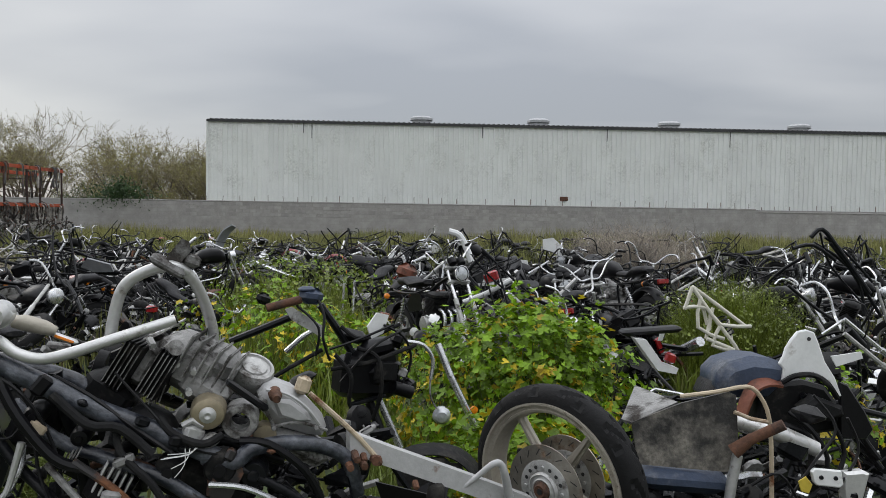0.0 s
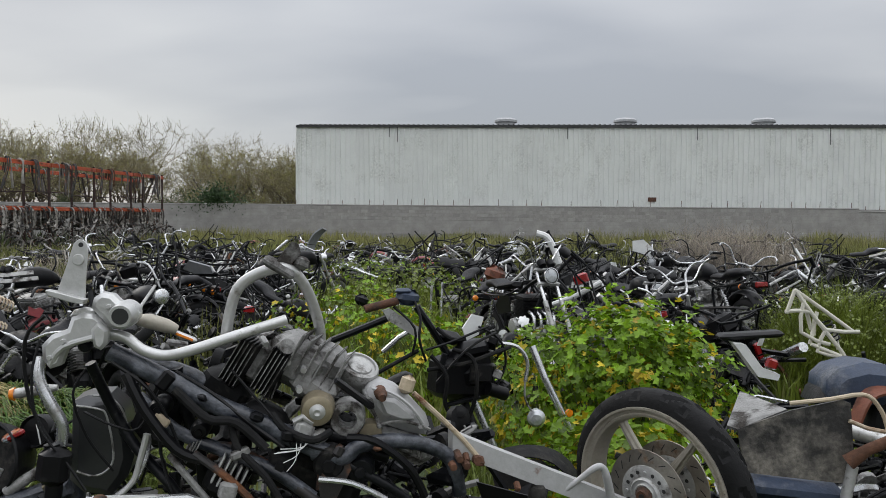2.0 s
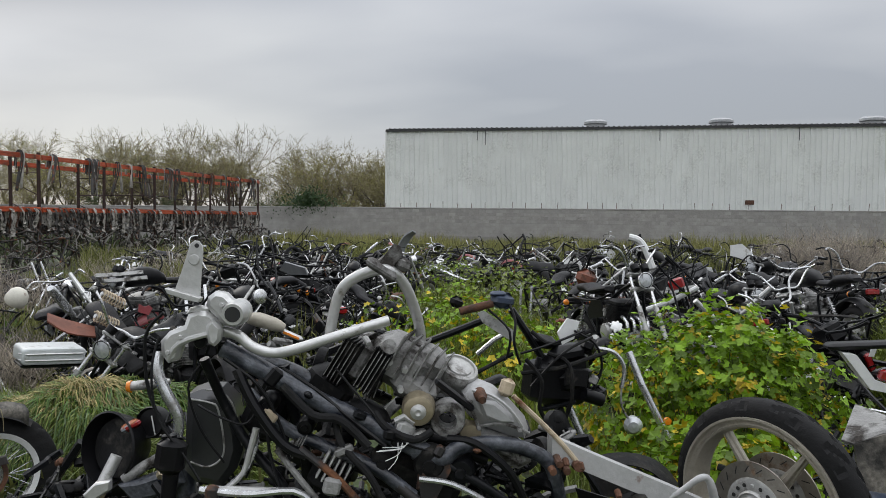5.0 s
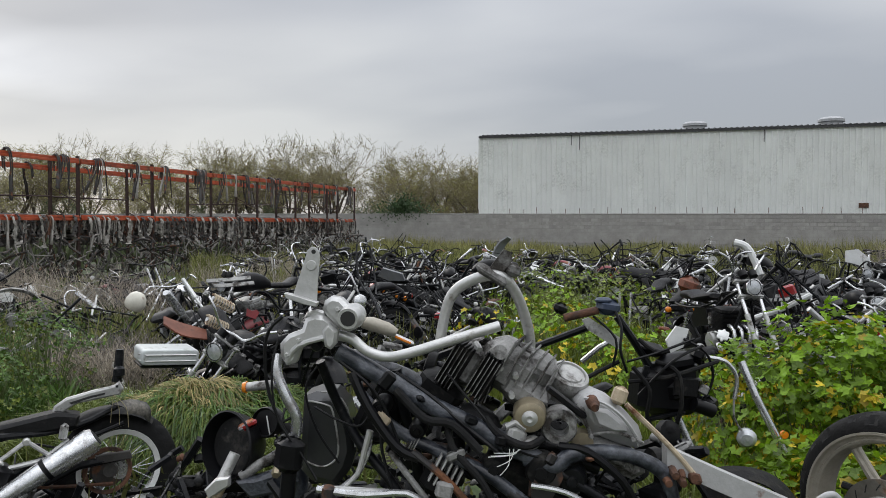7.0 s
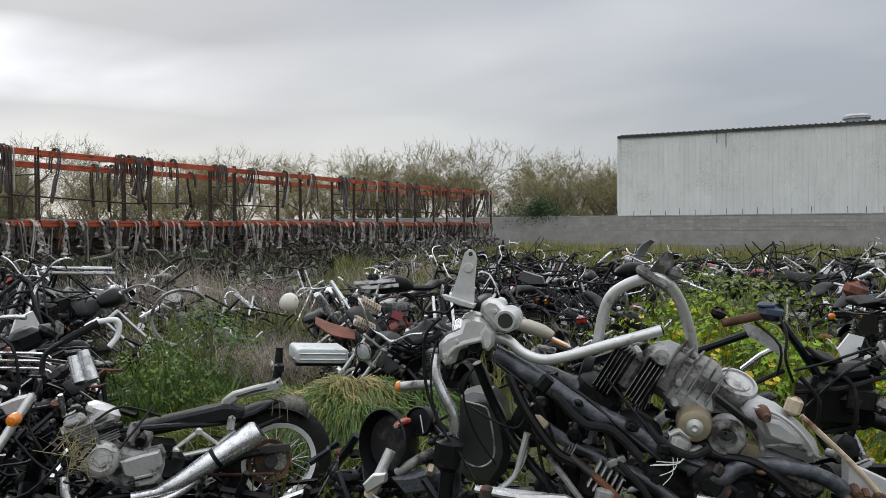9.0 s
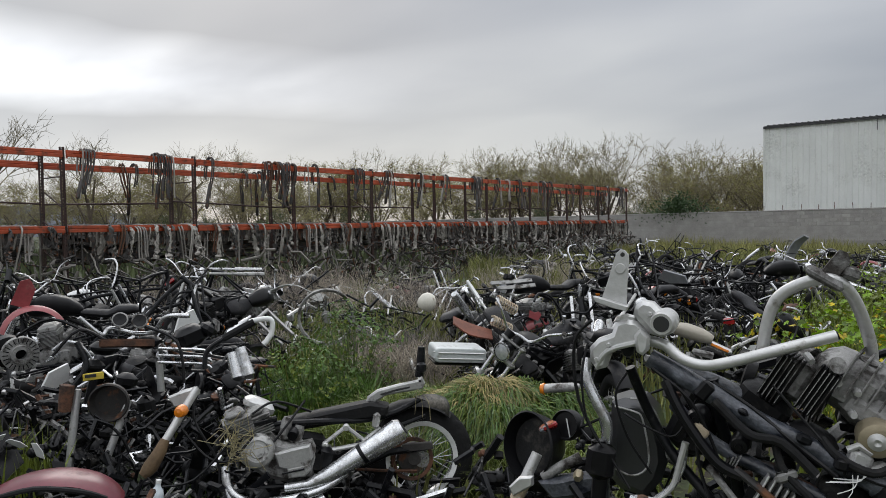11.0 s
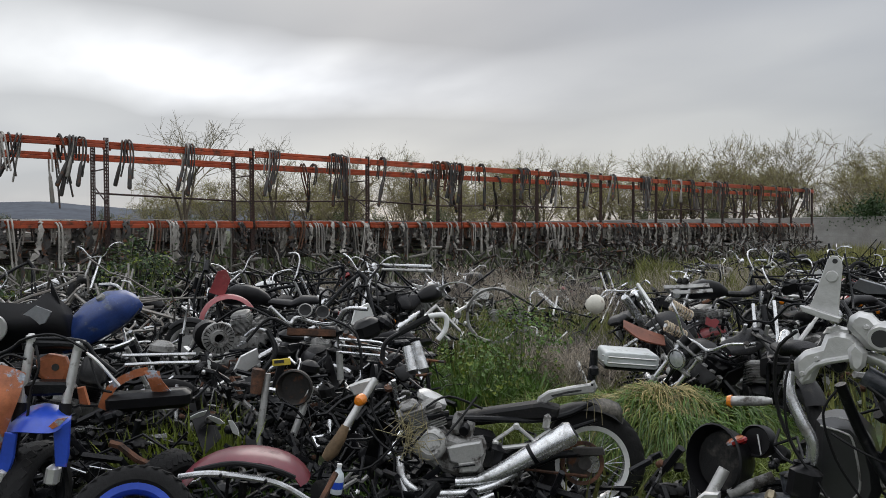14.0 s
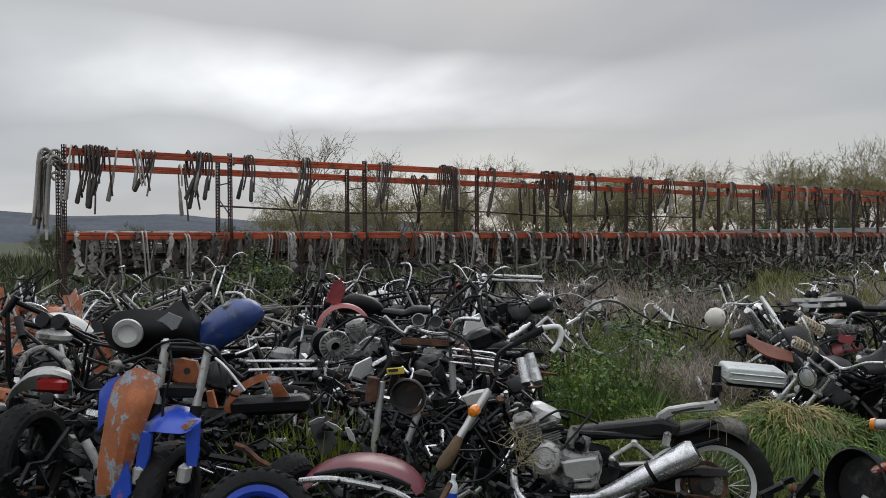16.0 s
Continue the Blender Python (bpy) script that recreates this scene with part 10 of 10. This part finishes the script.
def mid_things():
    c = thing("luggage_case", "grey-white hard motorcycle luggage case lying flat", "luggage case", m=pose(-4.702, 5.890, 0.669, -1.63, 0.40, 43.38) @ pose(0, 0, 0, 4, 4, 8))
    part("shell", rounded_case(0.51, 0.36, 0.14, 0.035), M["case_grey"], c)
    for z in (-0.03, 0.025):
        part("rib", Build().tube([(-0.27, -0.12, z), (-0.22, -0.185, z), (0.22, -0.185, z), (0.27, -0.12, z)], 0.007, 6), M["bright"], c)
    part("rim", Build().box((0, 0, -0.085), (0.5, 0.28, 0.04), None, 0.015), M["plastic"], c)
    solid("helmet", Build().lathe([(0, 0.13), (0.06, 0.115), (0.105, 0.07), (0.125, 0.0), (0.12, -0.06), (0.09, -0.1), (0.085, -0.1)], (0, 0, -0.04), (0.5, -0.2, 1), 22).moved(Matrix.Scale(0.95, 4)), M["cream"], "scuffed white round shell among the parts", "helmet", m=pose(-6.296, 7.425, 0.993, -1.63, 0.40, 43.38))
    solid("panel", Build().shell(refine([[(-0.3, 0, -0.02), (-0.28, 0.2, -0.06)], [(-0.1, -0.03, 0.06), (-0.1, 0.2, 0.04)], [(0.1, -0.03, 0.05), (0.12, 0.2, 0.03)], [(0.35, 0, -0.08), (0.3, 0.2, -0.1)]]), 0.01), M["white"], "white bodywork panel lying in the dry brush", "plastic panel", m=pose(-8.976, 7.508, 1.026, -1.63, 0.40, 43.38))
    solid("spoked_wheel", wire_wheel(0.375), M["alloy_dull"], "pale spoked wheel rim standing among green weeds", "wheel", m=pose(-6.434, 5.802, 0.93, -1.63, 0.40, 43.38) @ pose(0, 0, 0, 8, 0, 4))
    for i, (x, y, z, tip, turn, k) in enumerate(((-9.5, 7.3, 0.55, -58, 30, 7), (-10.6, 8.6, 0.2, 20, 130, 4), (-8.3, 9.4, 0.15, -15, 250, 1), (-11.5, 6.3, 0.25, 12, 70, 6), (-12.6, 8.0, 0.2, -25, 10, 3), (-9.8, 11.2, 0.15, 18, 200, 1), (-7.4, 10.4, 0.2, -20, 300, 4))):
        put_wreck(k, pose(x, y, z, 0, 0, turn) @ pose(0, 0, 0, (35, -70, 78, 20, -30, 65, -60)[i], tip, 0))
    solid("spoked_wheel", wire_wheel(0.34), M["alloy_dull"], "spoked wheel rim lying in dry brush", "wheel", m=pose(-9.461, 6.359, 0.949, -1.63, 0.40, 43.38) @ pose(0, 0, 0, 62, 0, 15))
    solid("brown_panel", Build().shell(refine([[(-0.22, 0, 0.1), (-0.2, 0.2, 0.16)], [(-0.05, -0.04, -0.02), (-0.02, 0.2, 0.08)], [(0.2, 0, -0.08), (0.22, 0.2, 0.0)]]), 0.015), M["brown"], "rusty brown bodywork panel", "metal panel", m=pose(-4.926, 6.508, 0.771, -1.63, 0.40, 43.38))
    for nm, a, b in (("shock", (0.256, 0.000, 0.346), (0.479, 0.100, 0.218)), ("shock", (0.197, 0.000, 0.131), (0.419, 0.100, 0.013))):
        s = thing("shock_absorber", "rusty shock absorber with coil spring", "shock absorber", m=pose(-4.926, 6.508, 0.771, -1.63, 0.40, 43.38))
        part("damper", Build().tube([a, b], 0.025, 8), M["chrome"], s)
        part("spring", helix(a, b, 0.05, 0.011, 8, 8), M["tan"], s)
    solid("pink_panel", Build().plate([(-0.06, -0.03), (0.04, -0.07), (0.08, 0.0), (0.05, 0.03), (0.0, 0.02), (-0.05, 0.05)], 0.02), M["red"], "faded pinkish red plastic part", "plastic panel", m=pose(-4.452, 6.963, 0.945, -1.63, 0.40, 43.38))
    solid("side_panel", Build().plate([(-0.22, -0.02), (-0.1, 0.12), (0.2, 0.02), (0.22, -0.1), (-0.05, -0.1)], 0.03), M["grey_panel"], "grey triangular side panel on the dark heap", "plastic panel", m=pose(-4.330, 10.676, 1.115, -2.64, -0.90, -2.52) @ pose(0, 0, 0, 30, 0, 0))
    solid("tail_lamp", Build().box((0, 0, 0), (0.13, 0.08, 0.09), None, 0.02), M["lens_red"], "red tail lamp glinting in the dark heap", "tail light", m=pose(-3.049, 9.098, 0.716, -2.64, -0.90, -2.52))
    t = thing("tail_lamp", "large red tail lamp on a white bracket", "tail light", m=pose(0.976, 8.941, 1.167, -2.64, -0.90, -2.52))
    part("lens", Build().box((0, 0, 0), (0.17, 0.1, 0.13), pose(0, 0, 0, 0, -20), 0.02), M["lens_red"], t)
    part("bracket", Build().tube([(-0.332, 0.100, -0.309), (-0.064, 0.050, -0.204), (0.235, 0.000, -0.034)], 0.03, 8), M["white"], t)
    solid("white_shell", Build().loft([[(-0.16, y, z) for y, z in ((-0.06, -0.05), (0.06, -0.05), (0.06, 0.12), (-0.06, 0.12))], [(0.0, y, z) for y, z in ((-0.1, -0.1), (0.1, -0.1), (0.1, 0.14), (-0.1, 0.14))], [(0.16, y, z) for y, z in ((-0.05, -0.2), (0.05, -0.2), (0.05, 0.0), (-0.05, 0.0))]]), M["white"], "white plastic fairing piece on the heap", "plastic panel", m=pose(2.447, 12.895, 1.380, -2.64, -0.90, -2.52))
    solid("red_bag", Build().box((0, 0, 0), (0.26, 0.2, 0.22), pose(0, 0, 0, 0, 20), 0.07), M["brown"], "dull red-brown bag between the wrecks", "bag", m=pose(-0.031, 9.587, 1.158, -2.64, -0.90, -2.52))
    solid("motorcycle_swingarm", Build().tube([(-0.22, 0, 0.26), (-0.06, 0, 0.2), (0.05, 0, 0.0), (0.12, 0, -0.2)], 0.05, 8, smooth=2), M["white"], "white curved swingarm standing up", "swingarm", m=pose(0.814, 11.464, 1.384, -2.64, -0.90, -2.52))
    solid("seat_pan", Build().shell(refine([[(-0.16, 0, -0.36), (-0.1, 0.15, -0.36)], [(-0.14, 0, -0.1), (-0.04, 0.2, -0.1)], [(-0.02, 0, 0.12), (0.08, 0.2, 0.1)], [(0.16, 0, 0.24), (0.2, 0.15, 0.2)]]), 0.03), M["grey_panel"], "weathered grey seat pan standing on end", "seat", m=pose(-3.561, 14.663, 1.394, -2.64, -0.90, -2.52))
    d = thing("bike_frame", "charred black frame with hanging cables standing on end", "motorcycle frame", m=pose(4.777, 8.283, 1.395, -2.64, -0.90, -2.52))
    for pts, r in (([(-0.278, 0.000, 0.316), (-0.152, 0.000, 0.405), (0.025, 0.000, 0.190), (0.380, 0.000, -0.316)], 0.026), ([(-0.204, 0.100, 0.254), (0.180, 0.100, -0.002), (0.564, 0.100, -0.578)], 0.02), ([(-0.481, 0.000, 0.190), (-0.253, 0.000, 0.228), (0.000, 0.000, 0.051)], 0.022), ([(-0.101, 0.050, 0.317), (0.180, 0.100, 0.126), (0.440, 0.050, -0.192)], 0.016), ([(-0.177, 0.000, 0.367), (-0.012, 0.100, -0.002), (0.372, 0.100, -0.450)], 0.012), ([(-0.538, 0.000, -0.222), (-0.190, 0.000, -0.506), (0.127, 0.000, -0.696)], 0.018), ([(-0.063, 0.000, 0.253), (0.308, 0.100, -0.194), (0.372, 0.100, -0.578)], 0.02)):
        part("tube", Build().tube(pts, r, 8, smooth=2), M["frame"], d)


mid_things()


# ---- plants among the wrecks ----
def leaf_clump(name, x, y, rx, ry, z0, z1, count, size, label, seed, mats=("mallow", "mallow_yellow"), share=0.25, stems=40, lobes=5):
    """A broad-leaved weed: stems, and lobed leaves that face up and outwards."""
    rng = random.Random(seed)
    v, f, idx = [], [], []
    for _ in range(count):
        u = Vector((rng.gauss(0, 1), rng.gauss(0, 1), rng.gauss(0.3, 1))).normalized()
        q = rng.uniform(0.55, 1.0) ** 0.5
        lump = noise.noise((u.x * 3.1 + seed, u.y * 3.1, u.z * 3.1))
        if lump < -0.12 and rng.random() < 0.75:
            continue
        bump_ = 1 + 0.5 * lump + 0.12 * rng.gauss(0, 1) * (rng.random() < 0.3)
        c = Vector((u.x * rx * q * bump_, u.y * ry * q * bump_, z0 + (z1 - z0) * (0.45 + 0.55 * u.z * q * bump_)))
        if c.z < 0.02:
            continue
        n = (u + Vector((rng.gauss(0, 0.7), rng.gauss(0, 0.7), rng.gauss(0.6, 0.55)))).normalized()
        a = n.orthogonal().normalized()
        a = Matrix.Rotation(rng.uniform(0, 6.28), 3, n) @ a
        b_ = n.cross(a)
        s = size * rng.uniform(0.4, 1.15)
        k0 = len(v)
        v.append(c - n * s * 0.12)
        m = lobes * 2
        for k in range(m):
            t = 2 * math.pi * (k + 0.5) / m * 0.9 + 0.3
            rr = s * (1.0 if k % 2 == 0 else 0.72)
            v.append(c + a * math.cos(t) * rr + b_ * math.sin(t) * rr + n * s * 0.1 * rng.uniform(-1, 1))
        f.extend((k0, k0 + 1 + k, k0 + 2 + k) for k in range(m - 1))
        low = (c.z - z0) / (z1 - z0)
        idx.extend([1 if rng.random() < share * (1.7 - 1.2 * low) * max(0.0, 0.7 + 2.6 * noise.noise((c.x * 4, c.y * 4, c.z * 4 + seed))) else 0] * (m - 1))
    t = thing(name, label, "plant", m=pose(x, y, 0))
    part("foliage", raw_mesh("foliage", v, f, [M[mats[0]], M[mats[1]]], idx), None, t)
    b = Build()
    for _ in range(stems):
        e = Vector((rng.uniform(-rx, rx) * 0.75, rng.uniform(-ry, ry) * 0.75, z0 + (z1 - z0) * rng.uniform(0.4, 0.9)))
        b.tube([(e.x * 0.3, e.y * 0.3, -0.02), (e.x * 0.6, e.y * 0.6, e.z * 0.6), e], [0.006, 0.005, 0.003], 4, smooth=1)
    part("stem", b, M["stem"], t)
    return t


def at_polar(a, r):
    return -math.sin(radians(a)) * r, math.cos(radians(a)) * r


for i_, (a_, r_, rx_, ry_, z0_, z1_, n_, sz_, lab_, mats_, sh_) in enumerate((
    (-8.8, 4.75, 0.50, 0.45, 0.25, 1.36, 3400, 0.037, "big yellow-green mallow bush with yellowing leaves", ("mallow", "mallow_yellow"), 0.18),
    (-12.5, 4.9, 0.45, 0.4, 0.2, 1.22, 2300, 0.037, "leafy mallow bush growing beside the wheel", ("mallow", "mallow_yellow"), 0.18),
    (-4.0, 5.0, 0.45, 0.4, 0.2, 1.15, 2000, 0.037, "mallow weed with yellow lower leaves", ("mallow", "mallow_yellow"), 0.3),
    (-8.5, 4.0, 0.5, 0.3, 0.2, 0.85, 900, 0.042, "low mallow leaves turning yellow behind the wheel", ("mallow", "mallow_yellow"), 0.3),
    (9.0, 7.2, 0.7, 0.6, 0.1, 1.15, 900, 0.045, "mallow weed with yellow leaves among the wrecks", ("mallow", "mallow_yellow"), 0.3),
    (5.0, 7.0, 0.7, 0.6, 0.05, 1.0, 800, 0.045, "leafy green weed among the wrecks", ("mallow", "mallow_yellow"), 0.25),
    (12.0, 9.5, 0.9, 0.7, 0.05, 1.0, 700, 0.045, "yellow-flowered green weed among the wrecks", ("mallow", "mallow_yellow"), 0.35),
    (6.5, 11.5, 1.3, 1.0, 0.05, 1.15, 1500, 0.04, "tall dark green weeds between two heaps", ("weed", "mallow"), 0.3),
    (9.0, 15.0, 1.6, 1.3, 0.05, 1.1, 1300, 0.045, "tall dark green weeds between the heaps", ("weed", "mallow"), 0.25),
    (-23.3, 9.2, 0.9, 0.7, 0.05, 1.15, 2600, 0.022, "feathery bright green bush among the wrecks", ("weed", "grass"), 0.4),
    (46.3, 8.15, 0.6, 0.35, 0.1, 1.12, 1900, 0.022, "fresh green weeds round an old rim", ("lush", "weed"), 0.4),
    (49.5, 7.9, 0.65, 0.45, 0.05, 0.75, 1800, 0.024, "fresh green weeds in the gap", ("lush", "weed"), 0.4),
    (72.6, 14.0, 0.8, 0.6, 0.3, 1.75, 2600, 0.032, "tall dark green weed growing by the rack", ("bush_leaf", "weed"), 0.4),
    (81.0, 14.8, 0.6, 0.5, 0.1, 1.0, 700, 0.035, "dark green weed by the rack", ("bush_leaf", "weed"), 0.4),
    (-28.0, 6.0, 0.6, 0.5, 0.1, 0.85, 700, 0.04, "leafy weed among red and rusty parts", ("mallow", "mallow_yellow"), 0.3),
)):
    leaf_clump("weed_bush", *at_polar(a_, r_), rx_, ry_, z0_, z1_, n_, sz_, lab_, 200 + i_, mats_, sh_, 30)


def sector_grass(a0, a1, r0, r1, k=1.0, wave=0.0):
    def place(rng):
        x, y = polar(rng, a0, a1, r0, r1)
        if not clear_of_yard(x, y):
            return None
        n = noise.noise((x * 0.5, y * 0.5, 2.0))
        return (x, y, k * (0.75 + 0.5 * n)) if rng.random() < 0.65 + wave * n else None
    return place


blades("grass", 5200, sector_grass(1, 15, 5.5, 15, 1.1, 0.4), 0.75, 0.012, "weed", "thick green grass between the heaps", 0.5, 31)
blades("grass", 2600, sector_grass(-14, 4, 3.6, 6, 1.0), 0.6, 0.009, "grass", "dark green grass under the mallow bushes", 0.6, 32)
blades("grass", 3200, sector_grass(38, 54, 6.2, 10.5, 1.0), 0.36, 0.008, "grass", "fresh green grass in the gap between wrecks", 0.6, 33)
blades("tall_grass", 2300, sector_grass(44.5, 53.5, 7.3, 9.3, 1.0, 0.8), 0.58, 0.012, "lush", "lush dark green grass round the old rim", 0.75, 48)
blades("tall_grass", 2600, sector_grass(40, 63, 10.2, 17.5, 1.0, 1.2), 0.7, 0.013, "lush", "patches of fresh green grass among the brush", 0.7, 49)
blades("seed_grass", 2600, sector_grass(39, 66, 10.5, 16.5, 1.0, 1.5), 0.6, 0.006, "tan_grass", "bleached seeding grass among the brush", 0.8, 50)
blades("grass", 900, sector_grass(55, 75, 4.3, 5.6, 1.0), 0.42, 0.011, "lush", "green grass pushing through the parts", 0.6, 34)
blades("grass", 8000, sector_grass(28, 63, 11.5, 18.2, 1.0, 1.3), 0.62, 0.01, "pale_grass", "pale green grass before the rack", 0.5, 35)
blades("grass", 3000, sector_grass(-30, -20, 6, 14, 1.0, 0.4), 0.5, 0.011, "weed", "green grass among the parts", 0.5, 36)
blades("grass", 6000, sector_grass(20, 36, 18, 36, 1.3, 0.5), 0.7, 0.02, "grass_far", "tall grass before the rack's far end", 0.5, 37)


blades("grass", 380, sector_grass(67, 76, 5.4, 6.3, 1.0), 0.75, 0.013, "weed", "broad green grass pushing up between the wrecks", 0.5, 47)


def behind_rack(rng):
    x, y = rng.uniform(-75, RX - 1.6), rng.uniform(-8, 60)
    return x, y, 1.0 + 0.6 * noise.noise((x * 0.1, y * 0.1, 0))


blades("far_meadow", 14000, behind_rack, 1.0, 0.06, "meadow_dark", "rough meadow beyond the rack, shade in its dark green", 0.5, 38)


# a mound of cut grass, green below and straw-coloured on top
def strands(name, count, place, length, w, mat, label, seed):
    """Long limp blades that lie over a heap and droop down its sides, combed together in tufts; place(rng) gives x, y, z and the way outwards."""
    rng = random.Random(seed)
    v, f = [], []
    for _ in range(count):
        x, y, z, out = place(rng)
        comb = 1.5 * noise.noise((x * 2.6, y * 2.6, seed * 1.7))
        d = Matrix.Rotation(comb + rng.gauss(0, 0.3), 3, "Z") @ Vector((math.cos(out), math.sin(out), 0))
        ln, lift = length * rng.uniform(0.5, 1.3), rng.uniform(0.02, 0.10) + 0.1 * noise.noise((x * 3, y * 3, 4.0))
        side = Vector((-d.y, d.x, rng.gauss(0, 0.4))).normalized() * w * rng.uniform(0.6, 1.3)
        k0, p = len(v), Vector((x, y, z))
        for i in range(5):
            t = i / 4
            c = p + d * ln * t * (1 - 0.25 * t) + Vector((0, 0, lift * math.sin(t * 3.1) + (lift * 0.4 - ln * 0.75) * t ** 1.8))
            v += [c - side * (1 - 0.8 * t), c + side * (1 - 0.8 * t)]
        f += [(k0 + 2 * i, k0 + 2 * i + 1, k0 + 2 * i + 3, k0 + 2 * i + 2) for i in range(4)]
    return solid(name, raw_mesh(name, v, f, [M[mat]]), None, label, "grass", kind="stuff")


def grass_mound():
    def mound(cx, cy, rx, ry, h, turn):
        def place(rng):
            a, q = rng.uniform(0, 6.283), math.sqrt(rng.random())
            u, v_ = math.cos(a) * q * rx, math.sin(a) * q * ry
            c, s = math.cos(turn), math.sin(turn)
            return cx + u * c - v_ * s, cy + u * s + v_ * c, 1.0, h * (1 - q * q) ** 0.7
        return place
    x, y = at_polar(35.5, 6.35)
    core = Build()
    grid = [[(math.cos(a) * q * 1.15, math.sin(a) * q * 0.8, 0.55 * (1 - q * q) ** 0.7 - 0.05) for a in np.linspace(0, 2 * math.pi, 25)] for q in (0.02, 0.25, 0.5, 0.75, 0.92, 1.0)]
    core.shell(grid, 0.02)
    solid("grass_mound", core, M["earth"], "mound under a heap of cut grass", "mound", m=pose(x, y, 0, 0, 0, 40))
    def heap(cx, cy, rx, ry, h, q0, q1):
        def place(rng):
            a, q = rng.uniform(0, 6.283), math.sqrt(rng.uniform(q0, q1))
            u, v_ = math.cos(a) * q * rx, math.sin(a) * q * ry
            c, s = math.cos(radians(40)), math.sin(radians(40))
            bump = 0.12 * noise.noise((cx + u * 3, cy + v_ * 3, 1.0))
            return cx + u * c - v_ * s, cy + u * s + v_ * c, h * (1 - q * q) ** 0.7 + bump, a + radians(40)
        return place
    strands("cut_grass", 6500, heap(x, y, 1.2, 0.85, 0.56, 0, 1), 0.34, 0.006, "grass", "heap of long limp green cut grass", 41)
    strands("cut_grass", 6500, heap(x, y, 1.2, 0.85, 0.57, 0, 1), 0.38, 0.006, "lush", "fresh green cut grass hanging over the heap", 46)
    strands("cut_straw", 3600, heap(x - 0.05, y - 0.05, 0.95, 0.6, 0.6, 0, 0.9), 0.36, 0.0045, "straw", "straw-coloured dry grass on the heap", 42)
    x, y = at_polar(41, 6.6)
    blades("cut_grass", 4200, mound(x, y, 0.9, 0.6, 0.3, radians(40)), 0.28, 0.006, "grass", "low heap of green cut grass", 1.6, 43)
    x, y = at_polar(31.5, 5.5)
    blades("cut_grass", 3600, mound(x, y, 0.7, 0.5, 0.25, radians(40)), 0.3, 0.006, "grass", "low fringe of green cut grass", 1.6, 44)


grass_mound()


def feathery(rng):
    a, q = rng.uniform(0, 6.283), math.sqrt(rng.random())
    x, y = at_polar(-23.5, 9.3)
    return x + math.cos(a) * q * 1.0, y + math.sin(a) * q * 0.7, 0.6 + 0.6 * (1 - q), 0.35 * (1 - q * q)


blades("feathery_weed", 6500, feathery, 0.85, 0.006, "weed", "feathery bright green bush of fine stalks", 0.7, 45)

# dry brush
random.seed(61)
for i_ in range(64):
    few_ = 75
    if i_ < 9:
        a_, r_, h_ = rnd(53, 66), rnd(12, 16), rnd(0.55, 0.95)
    elif i_ < 18:
        a_, r_, h_ = rnd(34, 52), rnd(14, 17.8), rnd(0.7, 1.2)
    elif i_ < 25:
        a_, r_, h_, few_ = rnd(41, 43.6), rnd(8.4, 9.6), rnd(0.5, 0.8), 110
    elif i_ < 29:
        a_, r_, h_ = rnd(52, 59), rnd(10.5, 12), rnd(0.4, 0.6)
    elif i_ < 43:
        a_, r_, h_, few_ = rnd(-20, -12.5), rnd(19, 25), rnd(1.2, 1.65), 130
    elif i_ < 48:
        a_, r_, h_ = rnd(26, 34), rnd(16, 24), rnd(0.8, 1.1)
    else:
        a_, r_, h_ = rnd(37, 67), rnd(13.0, 17.3), rnd(0.7, 1.15)
    x_, y_ = at_polar(a_, r_)
    if clear_of_yard(x_, y_):
        dry_brush("dry_brush", x_, y_, rnd(0.4, 0.75), h_, few_, 300 + i_, twig="twig_dark" if i_ % 3 == 0 else "twig")
